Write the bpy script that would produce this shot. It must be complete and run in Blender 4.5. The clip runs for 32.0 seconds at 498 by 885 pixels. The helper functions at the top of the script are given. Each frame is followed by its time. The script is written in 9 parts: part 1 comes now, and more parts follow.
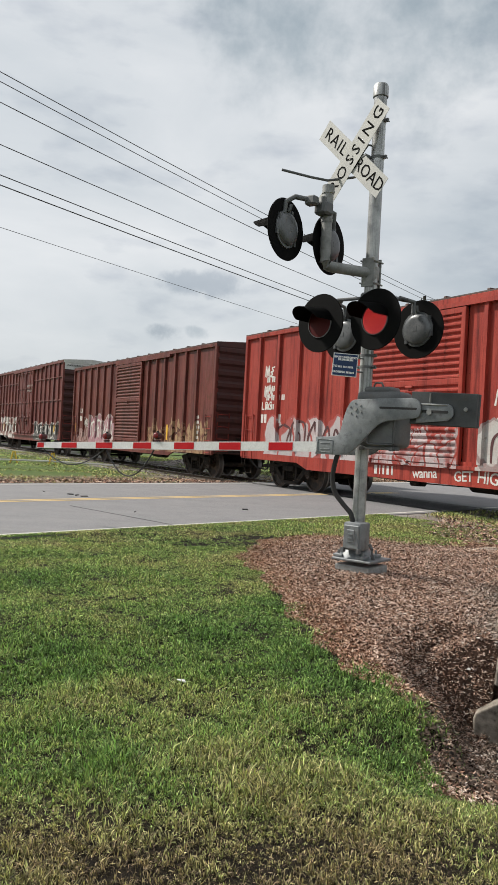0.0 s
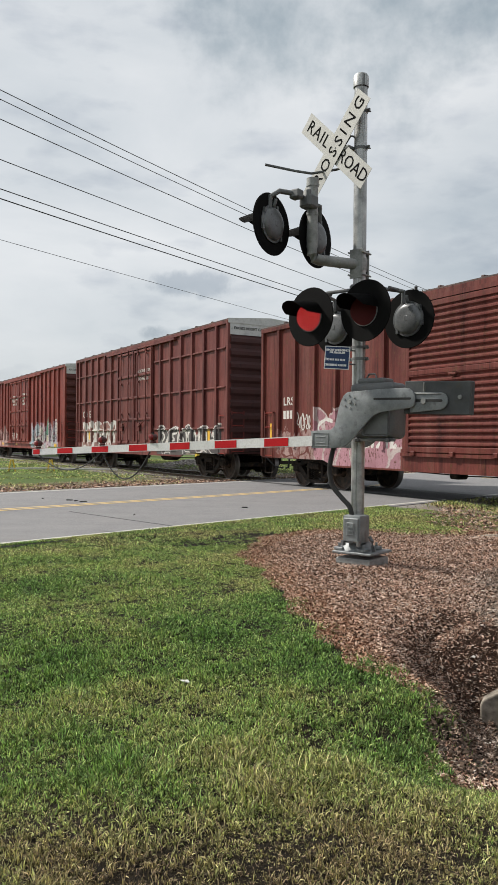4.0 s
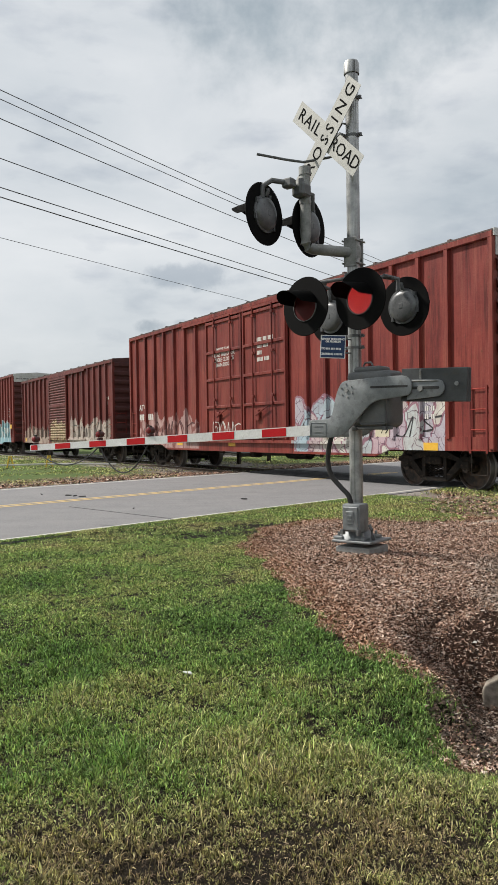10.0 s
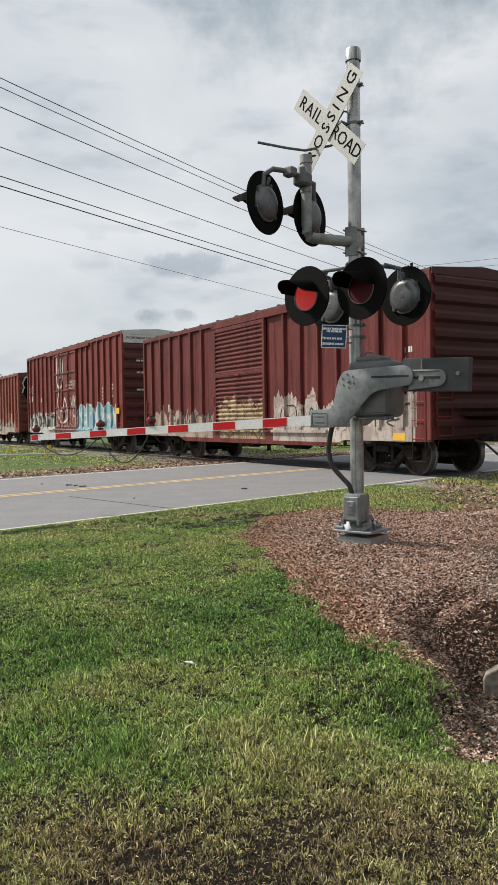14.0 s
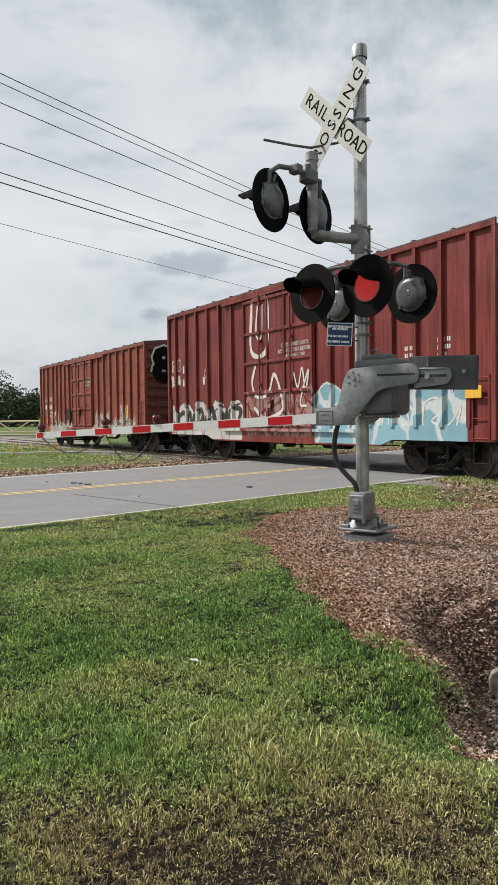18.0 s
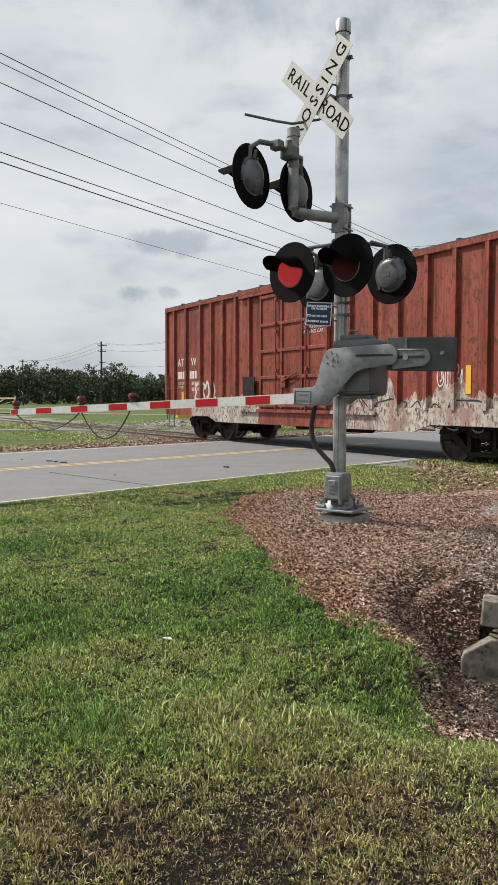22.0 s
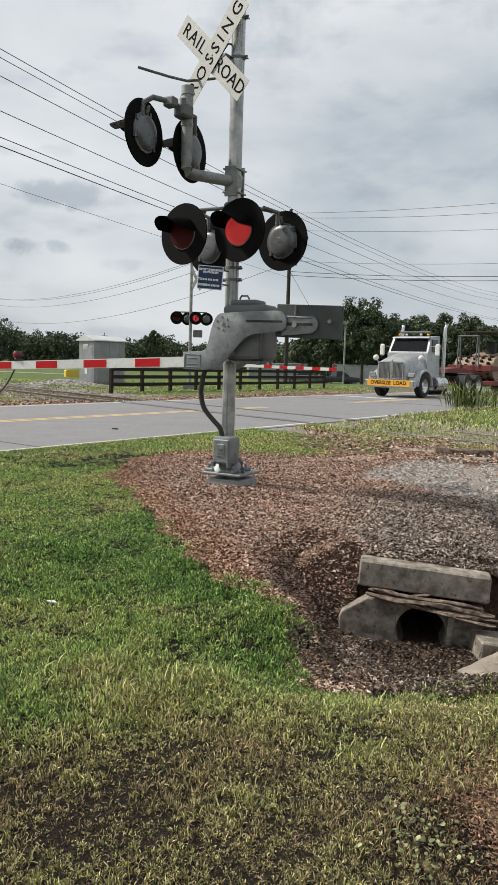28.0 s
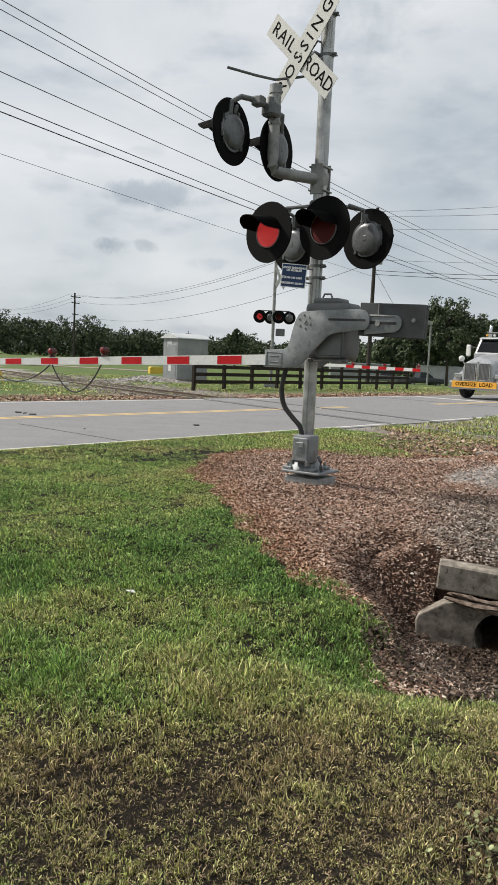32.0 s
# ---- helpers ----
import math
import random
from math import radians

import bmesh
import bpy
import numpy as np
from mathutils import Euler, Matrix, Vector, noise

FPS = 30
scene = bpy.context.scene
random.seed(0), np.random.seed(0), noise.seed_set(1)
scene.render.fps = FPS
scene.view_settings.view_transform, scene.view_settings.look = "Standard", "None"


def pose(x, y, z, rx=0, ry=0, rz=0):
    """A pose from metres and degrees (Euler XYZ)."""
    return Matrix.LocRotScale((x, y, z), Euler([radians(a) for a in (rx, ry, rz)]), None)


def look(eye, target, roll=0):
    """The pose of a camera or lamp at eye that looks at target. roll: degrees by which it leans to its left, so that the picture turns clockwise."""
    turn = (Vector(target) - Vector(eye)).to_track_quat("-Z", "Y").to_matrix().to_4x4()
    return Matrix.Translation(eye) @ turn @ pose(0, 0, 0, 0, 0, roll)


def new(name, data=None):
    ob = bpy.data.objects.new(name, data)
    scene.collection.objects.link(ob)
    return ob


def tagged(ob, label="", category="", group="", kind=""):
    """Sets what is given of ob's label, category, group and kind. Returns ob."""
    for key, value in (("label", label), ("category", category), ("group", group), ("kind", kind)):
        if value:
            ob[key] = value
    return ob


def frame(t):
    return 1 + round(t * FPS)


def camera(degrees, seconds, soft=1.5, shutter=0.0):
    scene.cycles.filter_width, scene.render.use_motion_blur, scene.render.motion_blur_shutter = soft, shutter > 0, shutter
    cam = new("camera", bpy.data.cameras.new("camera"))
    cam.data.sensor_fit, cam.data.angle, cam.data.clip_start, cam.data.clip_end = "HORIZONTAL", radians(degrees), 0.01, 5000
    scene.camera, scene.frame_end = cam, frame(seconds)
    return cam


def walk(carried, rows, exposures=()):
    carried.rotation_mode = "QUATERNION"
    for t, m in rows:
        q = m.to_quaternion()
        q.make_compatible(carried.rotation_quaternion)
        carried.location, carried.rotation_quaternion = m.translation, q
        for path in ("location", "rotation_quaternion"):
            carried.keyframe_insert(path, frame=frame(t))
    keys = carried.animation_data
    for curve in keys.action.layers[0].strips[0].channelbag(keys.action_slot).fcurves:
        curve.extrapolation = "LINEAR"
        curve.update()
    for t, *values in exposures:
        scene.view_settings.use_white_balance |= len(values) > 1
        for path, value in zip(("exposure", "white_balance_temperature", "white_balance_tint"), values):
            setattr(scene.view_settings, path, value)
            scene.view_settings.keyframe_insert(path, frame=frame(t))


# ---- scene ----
cam = camera(35.9, 32.0, 0.8)

PATH = [
    (0, (-0.042, -0.017, 1.29), (-0.049, 1.983, 1.286), 3.0),
    (0.5, (-0.04, -0.007, 1.292), (-0.047, 1.993, 1.289), 2.9),
    (1, (-0.029, 0.001, 1.285), (-0.036, 2.001, 1.285), 2.5),
    (1.5, (-0.031, 0.005, 1.279), (-0.034, 2.005, 1.28), 2.2),
    (2, (-0.016, -0.005, 1.287), (-0.02, 1.995, 1.287), 1.8),
    (2.5, (-0.021, -0.013, 1.29), (-0.027, 1.987, 1.29), 1.6),
    (3, (-0.024, 0.003, 1.286), (-0.026, 2.003, 1.284), 1.5),
    (3.5, (-0.016, 0.011, 1.278), (-0.018, 2.011, 1.272), 1.0),
    (5.5, (-0.004, 0.007, 1.284), (-0.005, 2.007, 1.273), -0.5),
    (6, (0.008, -0.014, 1.299), (0.005, 1.986, 1.285), -0.6),
    (6.5, (0.0, 0.001, 1.28), (0.0, 2.001, 1.269), -0.6),
    (7, (0.002, -0.005, 1.286), (0.003, 1.995, 1.274), -0.7),
    (7.5, (-0.009, 0.01, 1.276), (-0.007, 2.009, 1.257), -0.7),
    (8, (-0.005, 0.015, 1.27), (-0.004, 2.015, 1.245), -0.8),
    (8.5, (-0.009, 0.005, 1.282), (-0.007, 2.005, 1.251), -0.8),
    (9, (-0.002, 0.007, 1.28), (-0.001, 2.007, 1.249), -0.8),
    (9.5, (0.0, 0.01, 1.28), (0.001, 2.01, 1.249), -0.9),
    (10, (-0.006, 0.016, 1.273), (-0.004, 2.016, 1.243), -0.8),
    (10.5, (-0.006, 0.002, 1.284), (-0.004, 2.002, 1.251), -0.8),
    (11, (-0.008, 0.011, 1.279), (-0.006, 2.01, 1.247), -0.8),
    (11.5, (-0.012, 0.018, 1.276), (-0.01, 2.018, 1.239), -0.8),
    (12, (-0.002, 0.025, 1.278), (-0.001, 2.024, 1.229), -0.8),
    (12.5, (-0.007, 0.028, 1.274), (-0.005, 2.027, 1.219), -0.8),
    (13, (-0.012, 0.022, 1.271), (-0.009, 2.021, 1.217), -0.8),
    (13.5, (-0.006, 0.017, 1.279), (-0.005, 2.016, 1.223), -0.8),
    (14, (-0.016, 0.022, 1.277), (-0.014, 2.021, 1.22), -0.8),
    (14.5, (-0.012, 0.024, 1.272), (-0.012, 2.024, 1.216), -0.8),
    (16.5, (-0.009, 0.026, 1.276), (-0.021, 2.025, 1.215), -0.8),
    (17, (-0.016, 0.019, 1.28), (-0.027, 2.018, 1.219), -0.8),
    (17.5, (-0.019, 0.034, 1.268), (-0.03, 2.033, 1.208), -0.7),
    (18, (-0.019, 0.034, 1.268), (-0.03, 2.033, 1.208), -0.7),
    (18.5, (-0.016, 0.026, 1.271), (-0.03, 2.025, 1.21), -0.7),
    (19, (-0.009, 0.027, 1.273), (-0.026, 2.026, 1.21), -0.6),
    (19.5, (-0.012, 0.032, 1.271), (-0.028, 2.03, 1.205), -0.5),
    (20, (-0.021, 0.058, 1.256), (-0.035, 2.056, 1.174), 0.2),
    (20.5, (-0.03, 0.081, 1.255), (-0.044, 2.078, 1.152), 0.4),
    (21, (-0.025, 0.072, 1.261), (-0.035, 2.069, 1.15), 0.4),
    (21.5, (-0.007, 0.068, 1.267), (0.013, 2.065, 1.154), 0.3),
    (22, (-0.013, 0.076, 1.251), (0.034, 2.072, 1.141), 0.1),
    (22.5, (-0.002, 0.083, 1.252), (0.054, 2.079, 1.141), -0.0),
    (23, (0.014, 0.069, 1.26), (0.09, 2.065, 1.146), -0.0),
    (23.5, (0.013, 0.086, 1.253), (0.204, 2.072, 1.116), 0.5),
    (24, (0.016, 0.076, 1.268), (0.262, 2.055, 1.125), 1.0),
    (24.5, (0.019, 0.074, 1.261), (0.268, 2.053, 1.117), 1.2),
    (25, (0.033, 0.061, 1.261), (0.29, 2.039, 1.117), 1.2),
    (25.5, (0.027, 0.067, 1.265), (0.356, 2.032, 1.092), 1.5),
    (27.5, (0.034, 0.039, 1.268), (0.392, 1.997, 1.065), 1.6),
    (28, (0.004, 0.036, 1.266), (0.333, 1.998, 1.063), 1.7),
    (28.5, (-0.018, 0.042, 1.256), (0.233, 2.015, 1.049), 2.5),
    (29, (-0.011, 0.052, 1.255), (0.194, 2.03, 1.043), 2.8),
    (29.5, (-0.007, 0.046, 1.256), (0.162, 2.028, 1.041), 2.8),
    (30, (0.002, 0.044, 1.248), (0.161, 2.026, 1.033), 2.7),
    (30.5, (0.005, 0.037, 1.251), (0.158, 2.019, 1.034), 2.7),
    (31, (0.004, 0.042, 1.249), (0.148, 2.025, 1.031), 2.6),
    (31.5, (0.005, 0.035, 1.255), (0.138, 2.019, 1.035), 2.5),
    (32, (0.008, 0.022, 1.256), (0.131, 2.007, 1.043), 2.5),
]
walk(cam, [(t, look(eye, target, roll)) for t, eye, target, roll in PATH])

# ---------------------------------------------------------------- light
SUN_AZ, SUN_EL = math.atan2(-0.93, 0.36), radians(44)      # compass angle from +y towards +x
world = bpy.data.worlds.new("overcast_sky")
scene.world = world
world.use_nodes = True
wn, wl = world.node_tree.nodes, world.node_tree.links
bg = wn["Background"]
sky = wn.new("ShaderNodeTexSky")
sky.sky_type, sky.sun_disc = "NISHITA", False
sky.sun_elevation, sky.sun_rotation = SUN_EL, SUN_AZ
sky.dust_density, sky.air_density = 3.0, 1.0
wco = wn.new("ShaderNodeTexCoord")
wmap = wn.new("ShaderNodeMapping")
wmap.inputs["Scale"].default_value = (1.0, 1.0, 2.6)
wmap.inputs["Location"].default_value = (0.35, 0.1, 0.2)
wl.new(wco.outputs["Generated"], wmap.inputs["Vector"])
cn = wn.new("ShaderNodeTexNoise")
cn.inputs["Scale"].default_value, cn.inputs["Detail"].default_value, cn.inputs["Roughness"].default_value = 2.1, 7.0, 0.52
cn.inputs["Distortion"].default_value = 0.25
wl.new(wmap.outputs["Vector"], cn.inputs["Vector"])
cr = wn.new("ShaderNodeValToRGB")
cr.color_ramp.elements[0].position, cr.color_ramp.elements[0].color = 0.30, (4.7, 5.4, 6.0, 1)
cr.color_ramp.elements[1].position, cr.color_ramp.elements[1].color = 0.66, (9.1, 9.3, 9.45, 1)
el = cr.color_ramp.elements.new(0.48)
el.color = (7.35, 7.78, 8.1, 1)
wl.new(cn.outputs["Fac"], cr.inputs["Fac"])
# small darker puffs low over the land
cn2 = wn.new("ShaderNodeTexNoise")
cn2.inputs["Scale"].default_value, cn2.inputs["Detail"].default_value = 7.5, 6.0
wl.new(wmap.outputs["Vector"], cn2.inputs["Vector"])
cr2 = wn.new("ShaderNodeValToRGB")
cr2.color_ramp.elements[0].position, cr2.color_ramp.elements[0].color = 0.56, (1, 1, 1, 1)
cr2.color_ramp.elements[1].position, cr2.color_ramp.elements[1].color = 0.70, (0.80, 0.82, 0.855, 1)
wl.new(cn2.outputs["Fac"], cr2.inputs["Fac"])
cm = wn.new("ShaderNodeMix")
cm.data_type, cm.blend_type = "RGBA", "MULTIPLY"
cm.inputs["Factor"].default_value = 1.0
wl.new(cr.outputs["Color"], cm.inputs["A"])
wl.new(cr2.outputs["Color"], cm.inputs["B"])


def sky_math(op, a, b=0.0, c=0.0):
    n = wn.new("ShaderNodeMath")
    n.operation = op
    for sock, v in zip(n.inputs, (a, b, c)):
        if isinstance(v, bpy.types.NodeSocket):
            wl.new(v, sock)
        else:
            sock.default_value = v
    return n.outputs["Value"]


# single grey clouds: bearing, height, half-width and half-height in degrees, shade
wsep = wn.new("ShaderNodeSeparateXYZ")
wl.new(wco.outputs["Generated"], wsep.inputs[0])
bearing = sky_math("MULTIPLY", sky_math("ARCTAN2", wsep.outputs["X"], wsep.outputs["Y"]), 57.2958)
height = sky_math("MULTIPLY", sky_math("ARCSINE", wsep.outputs["Z"]), 57.2958)
puff = wn.new("ShaderNodeTexNoise")
puff.inputs["Scale"].default_value, puff.inputs["Detail"].default_value, puff.inputs["Roughness"].default_value = 26.0, 5.0, 0.6
wl.new(wco.outputs["Generated"], puff.inputs["Vector"])
broad = wn.new("ShaderNodeTexNoise")
broad.inputs["Scale"].default_value, broad.inputs["Detail"].default_value, broad.inputs["Roughness"].default_value = 6.0, 6.0, 0.6
wl.new(wco.outputs["Generated"], broad.inputs["Vector"])
clouded = cm.outputs["Result"]
for az, up, du, dv, shade, grain in ((-6.9, 7.6, 1.6, 0.66, (0.62, 0.66, 0.70), puff), (-4.6, 7.8, 1.0, 0.5, (0.70, 0.74, 0.77), puff), (-4.6, 11.3, 3.2, 0.95, (0.70, 0.73, 0.77), puff),
                                     (0.0, 6.8, 1.4, 0.5, (0.86, 0.88, 0.90), puff), (14.0, 36.5, 26.0, 12.0, (0.50, 0.57, 0.61), broad)):
    u = sky_math("DIVIDE", sky_math("SUBTRACT", bearing, az), du)
    v = sky_math("DIVIDE", sky_math("SUBTRACT", height, up), dv)
    d2 = sky_math("ADD", sky_math("MULTIPLY", u, u), sky_math("MULTIPLY", v, v))
    edge = wn.new("ShaderNodeMapRange")
    edge.interpolation_type = "SMOOTHSTEP"
    edge.inputs["From Min"].default_value, edge.inputs["From Max"].default_value = 1.5, -0.2
    wl.new(sky_math("MULTIPLY_ADD", sky_math("SUBTRACT", grain.outputs["Fac"], 0.5), 5.0, d2), edge.inputs["Value"])
    mixed = wn.new("ShaderNodeMix")
    mixed.data_type, mixed.blend_type = "RGBA", "MULTIPLY"
    wl.new(edge.outputs["Result"], mixed.inputs["Factor"])
    wl.new(clouded, mixed.inputs["A"])
    mixed.inputs["B"].default_value = (*shade, 1)
    clouded = mixed.outputs["Result"]
wm = wn.new("ShaderNodeMix")
wm.data_type = "RGBA"
wm.inputs["Factor"].default_value = 0.88
wl.new(sky.outputs["Color"], wm.inputs["A"])
wl.new(clouded, wm.inputs["B"])
wl.new(wm.outputs["Result"], bg.inputs["Color"])
bg.inputs["Strength"].default_value = 0.095
sun_data = bpy.data.lights.new("sun", "SUN")
sun_data.energy, sun_data.angle, sun_data.color = 4.9, radians(4), (1.0, 0.95, 0.875)
sun = new("sun", sun_data)
sd = Vector((math.sin(SUN_AZ) * math.cos(SUN_EL), math.cos(SUN_AZ) * math.cos(SUN_EL), math.sin(SUN_EL)))
sun.matrix_world = look(sd * 60, (0, 0, 0))

# ---------------------------------------------------------------- node helpers
class Nodes:
    def __init__(self, name):
        self.mat = bpy.data.materials.new(name)
        self.mat.use_nodes = True
        self.t = self.mat.node_tree
        self.b = self.t.nodes["Principled BSDF"]

    def add(self, kind, **inputs):
        n = self.t.nodes.new(kind)
        for k, v in inputs.items():
            n.inputs[k.replace("_", " ")].default_value = v
        return n

    def link(self, a, b):
        self.t.links.new(a, b)

    def coord(self, which="Object"):
        return self.t.nodes.new("ShaderNodeTexCoord").outputs[which]

    def noise(self, scale, detail=4.0, rough=0.55, vec=None, distort=0.0):
        n = self.add("ShaderNodeTexNoise", Scale=scale, Detail=detail, Roughness=rough, Distortion=distort)
        if vec is not None:
            self.link(vec, n.inputs["Vector"])
        return n.outputs["Fac"]

    def ramp(self, fac, *stops):
        n = self.t.nodes.new("ShaderNodeValToRGB")
        e = n.color_ramp.elements
        while len(e) < len(stops):
            e.new(0.5)
        for k, (p, c) in zip(e, stops):
            k.position = p
            k.color = (*c, 1) if hasattr(c, "__len__") else (c, c, c, 1)
        self.link(fac, n.inputs["Fac"])
        return n.outputs["Color"]

    def mix(self, fac, a, b, mode="MIX"):
        n = self.t.nodes.new("ShaderNodeMix")
        n.data_type, n.blend_type = "RGBA", mode
        for sock, v in ((n.inputs["Factor"], fac), (n.inputs["A"], a), (n.inputs["B"], b)):
            if isinstance(v, bpy.types.NodeSocket):
                self.link(v, sock)
            elif hasattr(v, "__len__"):
                sock.default_value = (*v, 1)
            else:
                sock.default_value = v if sock.name == "Factor" else (v, v, v, 1)
        return n.outputs["Result"]

    def math(self, op, a, b=0.0, c=0.0, clamp=False):
        n = self.t.nodes.new("ShaderNodeMath")
        n.operation, n.use_clamp = op, clamp
        for sock, v in zip(n.inputs, (a, b, c)):
            if isinstance(v, bpy.types.NodeSocket):
                self.link(v, sock)
            else:
                sock.default_value = v
        return n.outputs["Value"]

    def attr(self, name):
        n = self.t.nodes.new("ShaderNodeAttribute")
        n.attribute_name = name
        return n.outputs["Fac"]

    def scaled(self, vec, x, y, z, loc=(0, 0, 0)):
        n = self.t.nodes.new("ShaderNodeMapping")
        n.inputs["Scale"].default_value = (x, y, z)
        n.inputs["Location"].default_value = loc
        self.link(vec, n.inputs["Vector"])
        return n.outputs["Vector"]

    def bump(self, height, strength=0.3, distance=0.02):
        n = self.add("ShaderNodeBump", Strength=strength, Distance=distance)
        self.link(height, n.inputs["Height"])
        self.link(n.outputs["Normal"], self.b.inputs["Normal"])

    def out(self, color=None, rough=0.6, metal=0.0, spec=None):
        for sock, v in (("Base Color", color), ("Roughness", rough), ("Metallic", metal), ("Specular IOR Level", spec)):
            if v is None:
                continue
            if isinstance(v, bpy.types.NodeSocket):
                self.link(v, self.b.inputs[sock])
            elif hasattr(v, "__len__"):
                self.b.inputs[sock].default_value = (*v, 1)
            else:
                self.b.inputs[sock].default_value = v
        return self.mat


def worn(name, a, b, scale=6.0, fine=60.0, rough=0.6, metal=0.0, bump=0.15, spec=None, dirt=None):
    """A surface of two close colours in broad patches, with fine grain."""
    n = Nodes(name)
    co = n.coord()
    f1, f2 = n.noise(scale, 5, 0.6, co), n.noise(fine, 3, 0.6, co)
    col = n.mix(n.ramp(f1, (0.35, 0.0), (0.68, 1.0)), a, b)
    col = n.mix(0.35, col, n.ramp(f2, (0.3, 0.55), (0.7, 1.0)), "MULTIPLY")
    if dirt is not None:
        col = n.mix(n.ramp(n.noise(scale * 2.3, 7, 0.65, co), (0.56, 0.0), (0.68, 0.85)), col, dirt)
    n.bump(f2, bump, 0.004)
    r = n.math("MULTIPLY_ADD", f1, 0.25, rough - 0.12)
    return n.out(col, r, metal, spec)


# ---------------------------------------------------------------- mesh helpers
def bm_box(bm, size, at=(0, 0, 0), rot=None, bevel=0.0, seg=1):
    m = Matrix.Translation(at) @ (rot.to_4x4() if rot is not None else Matrix.Identity(4)) @ Matrix.Diagonal((*size, 1))
    r = bmesh.ops.create_cube(bm, size=1, matrix=m)
    if bevel:
        edges = list({e for v in r["verts"] for e in v.link_edges})
        bmesh.ops.bevel(bm, geom=edges, offset=bevel, segments=seg, affect="EDGES", profile=0.5)


def bm_cyl(bm, p, q, r, seg=12, r2=None, cap=True):
    p, q = Vector(p), Vector(q)
    d = q - p
    rot = d.to_track_quat("Z", "Y").to_matrix().to_4x4()
    bmesh.ops.create_cone(bm, cap_ends=cap, segments=seg, radius1=r, radius2=r if r2 is None else r2, depth=d.length,
                          matrix=Matrix.Translation((p + q) / 2) @ rot)


def bm_tube(bm, pts, r, seg=8):
    """A round bar along points."""
    pts = [Vector(p) for p in pts]
    rings = []
    up = Vector((0.13, 0.21, 0.97)).normalized()
    for i, p in enumerate(pts):
        d = (pts[min(i + 1, len(pts) - 1)] - pts[max(i - 1, 0)]).normalized()
        x = d.cross(up)
        if x.length < 0.05:
            x = d.cross(Vector((1, 0, 0)))
        x.normalize()
        y = d.cross(x).normalized()
        rings.append([bm.verts.new(p + (x * math.cos(k * math.tau / seg) + y * math.sin(k * math.tau / seg)) * r) for k in range(seg)])
    for a, b in zip(rings, rings[1:]):
        for k in range(seg):
            bm.faces.new((a[k], a[(k + 1) % seg], b[(k + 1) % seg], b[k]))
    bm.faces.new(rings[0][::-1])
    bm.faces.new(rings[-1])


def bm_prism(bm, outline, thick, m=None, bevel=0.0):
    """A plate: outline in local x, z, thick along y, centred."""
    m = m or Matrix.Identity(4)
    lo = [bm.verts.new(m @ Vector((x, -thick / 2, z))) for x, z in outline]
    hi = [bm.verts.new(m @ Vector((x, thick / 2, z))) for x, z in outline]
    n = len(outline)
    fs = [bm.faces.new(lo), bm.faces.new(hi[::-1])]
    for k in range(n):
        fs.append(bm.faces.new((lo[k], hi[k], hi[(k + 1) % n], lo[(k + 1) % n])))
    bmesh.ops.recalc_face_normals(bm, faces=fs)
    if bevel:
        es = {e for f in fs[:2] for e in f.edges}
        bmesh.ops.bevel(bm, geom=list(es), offset=bevel, segments=2, affect="EDGES", profile=0.5)


def bm_lathe(bm, profile, m=None, seg=24, cap=False):
    """Turned about local z: profile of (radius, z)."""
    m = m or Matrix.Identity(4)
    rings = [[bm.verts.new(m @ Vector((r * math.cos(k * math.tau / seg), r * math.sin(k * math.tau / seg), z))) for k in range(seg)] for r, z in profile]
    for a, b in zip(rings, rings[1:]):
        for k in range(seg):
            bm.faces.new((a[k], a[(k + 1) % seg], b[(k + 1) % seg], b[k]))
    if cap:
        bm.faces.new(rings[0][::-1])
        bm.faces.new(rings[-1])


def smooth_by_angle(me, deg=35):
    bm = bmesh.new()
    bm.from_mesh(me)
    for f in bm.faces:
        f.smooth = True
    for e in bm.edges:
        e.smooth = len(e.link_faces) == 2 and e.calc_face_angle(4) < radians(deg)
    bm.to_mesh(me)
    bm.free()


def part(name, bm, material, parent=None, label="", smooth=True):
    """Link a bmesh as one mesh object, under a thing or part."""
    me = bpy.data.meshes.new(name)
    bm.normal_update()
    bm.to_mesh(me)
    bm.free()
    me.materials.append(material)
    if smooth:
        smooth_by_angle(me)
    ob = new(name, me)
    ob.parent = parent
    if label:
        ob["label"] = label
    return ob


def thing(name, m, label, category, group="", kind=""):
    ob = new(name)
    ob.empty_display_size = 0.2
    ob.matrix_basis = m
    return tagged(ob, label, category, group, kind)


def boxed(name, size, at, material, parent, label="", bevel=0.0, rot=None):
    bm = bmesh.new()
    bm_box(bm, size, at, rot, bevel)
    return part(name, bm, material, parent, label, smooth=bevel > 0)


def rod(name, p, q, r, material, parent, seg=8, label=""):
    bm = bmesh.new()
    bm_cyl(bm, p, q, r, seg)
    return part(name, bm, material, parent, label)


def shared(name, me, parent, m):
    ob = new(name, me)
    ob.parent = parent
    ob.matrix_basis = m
    return ob


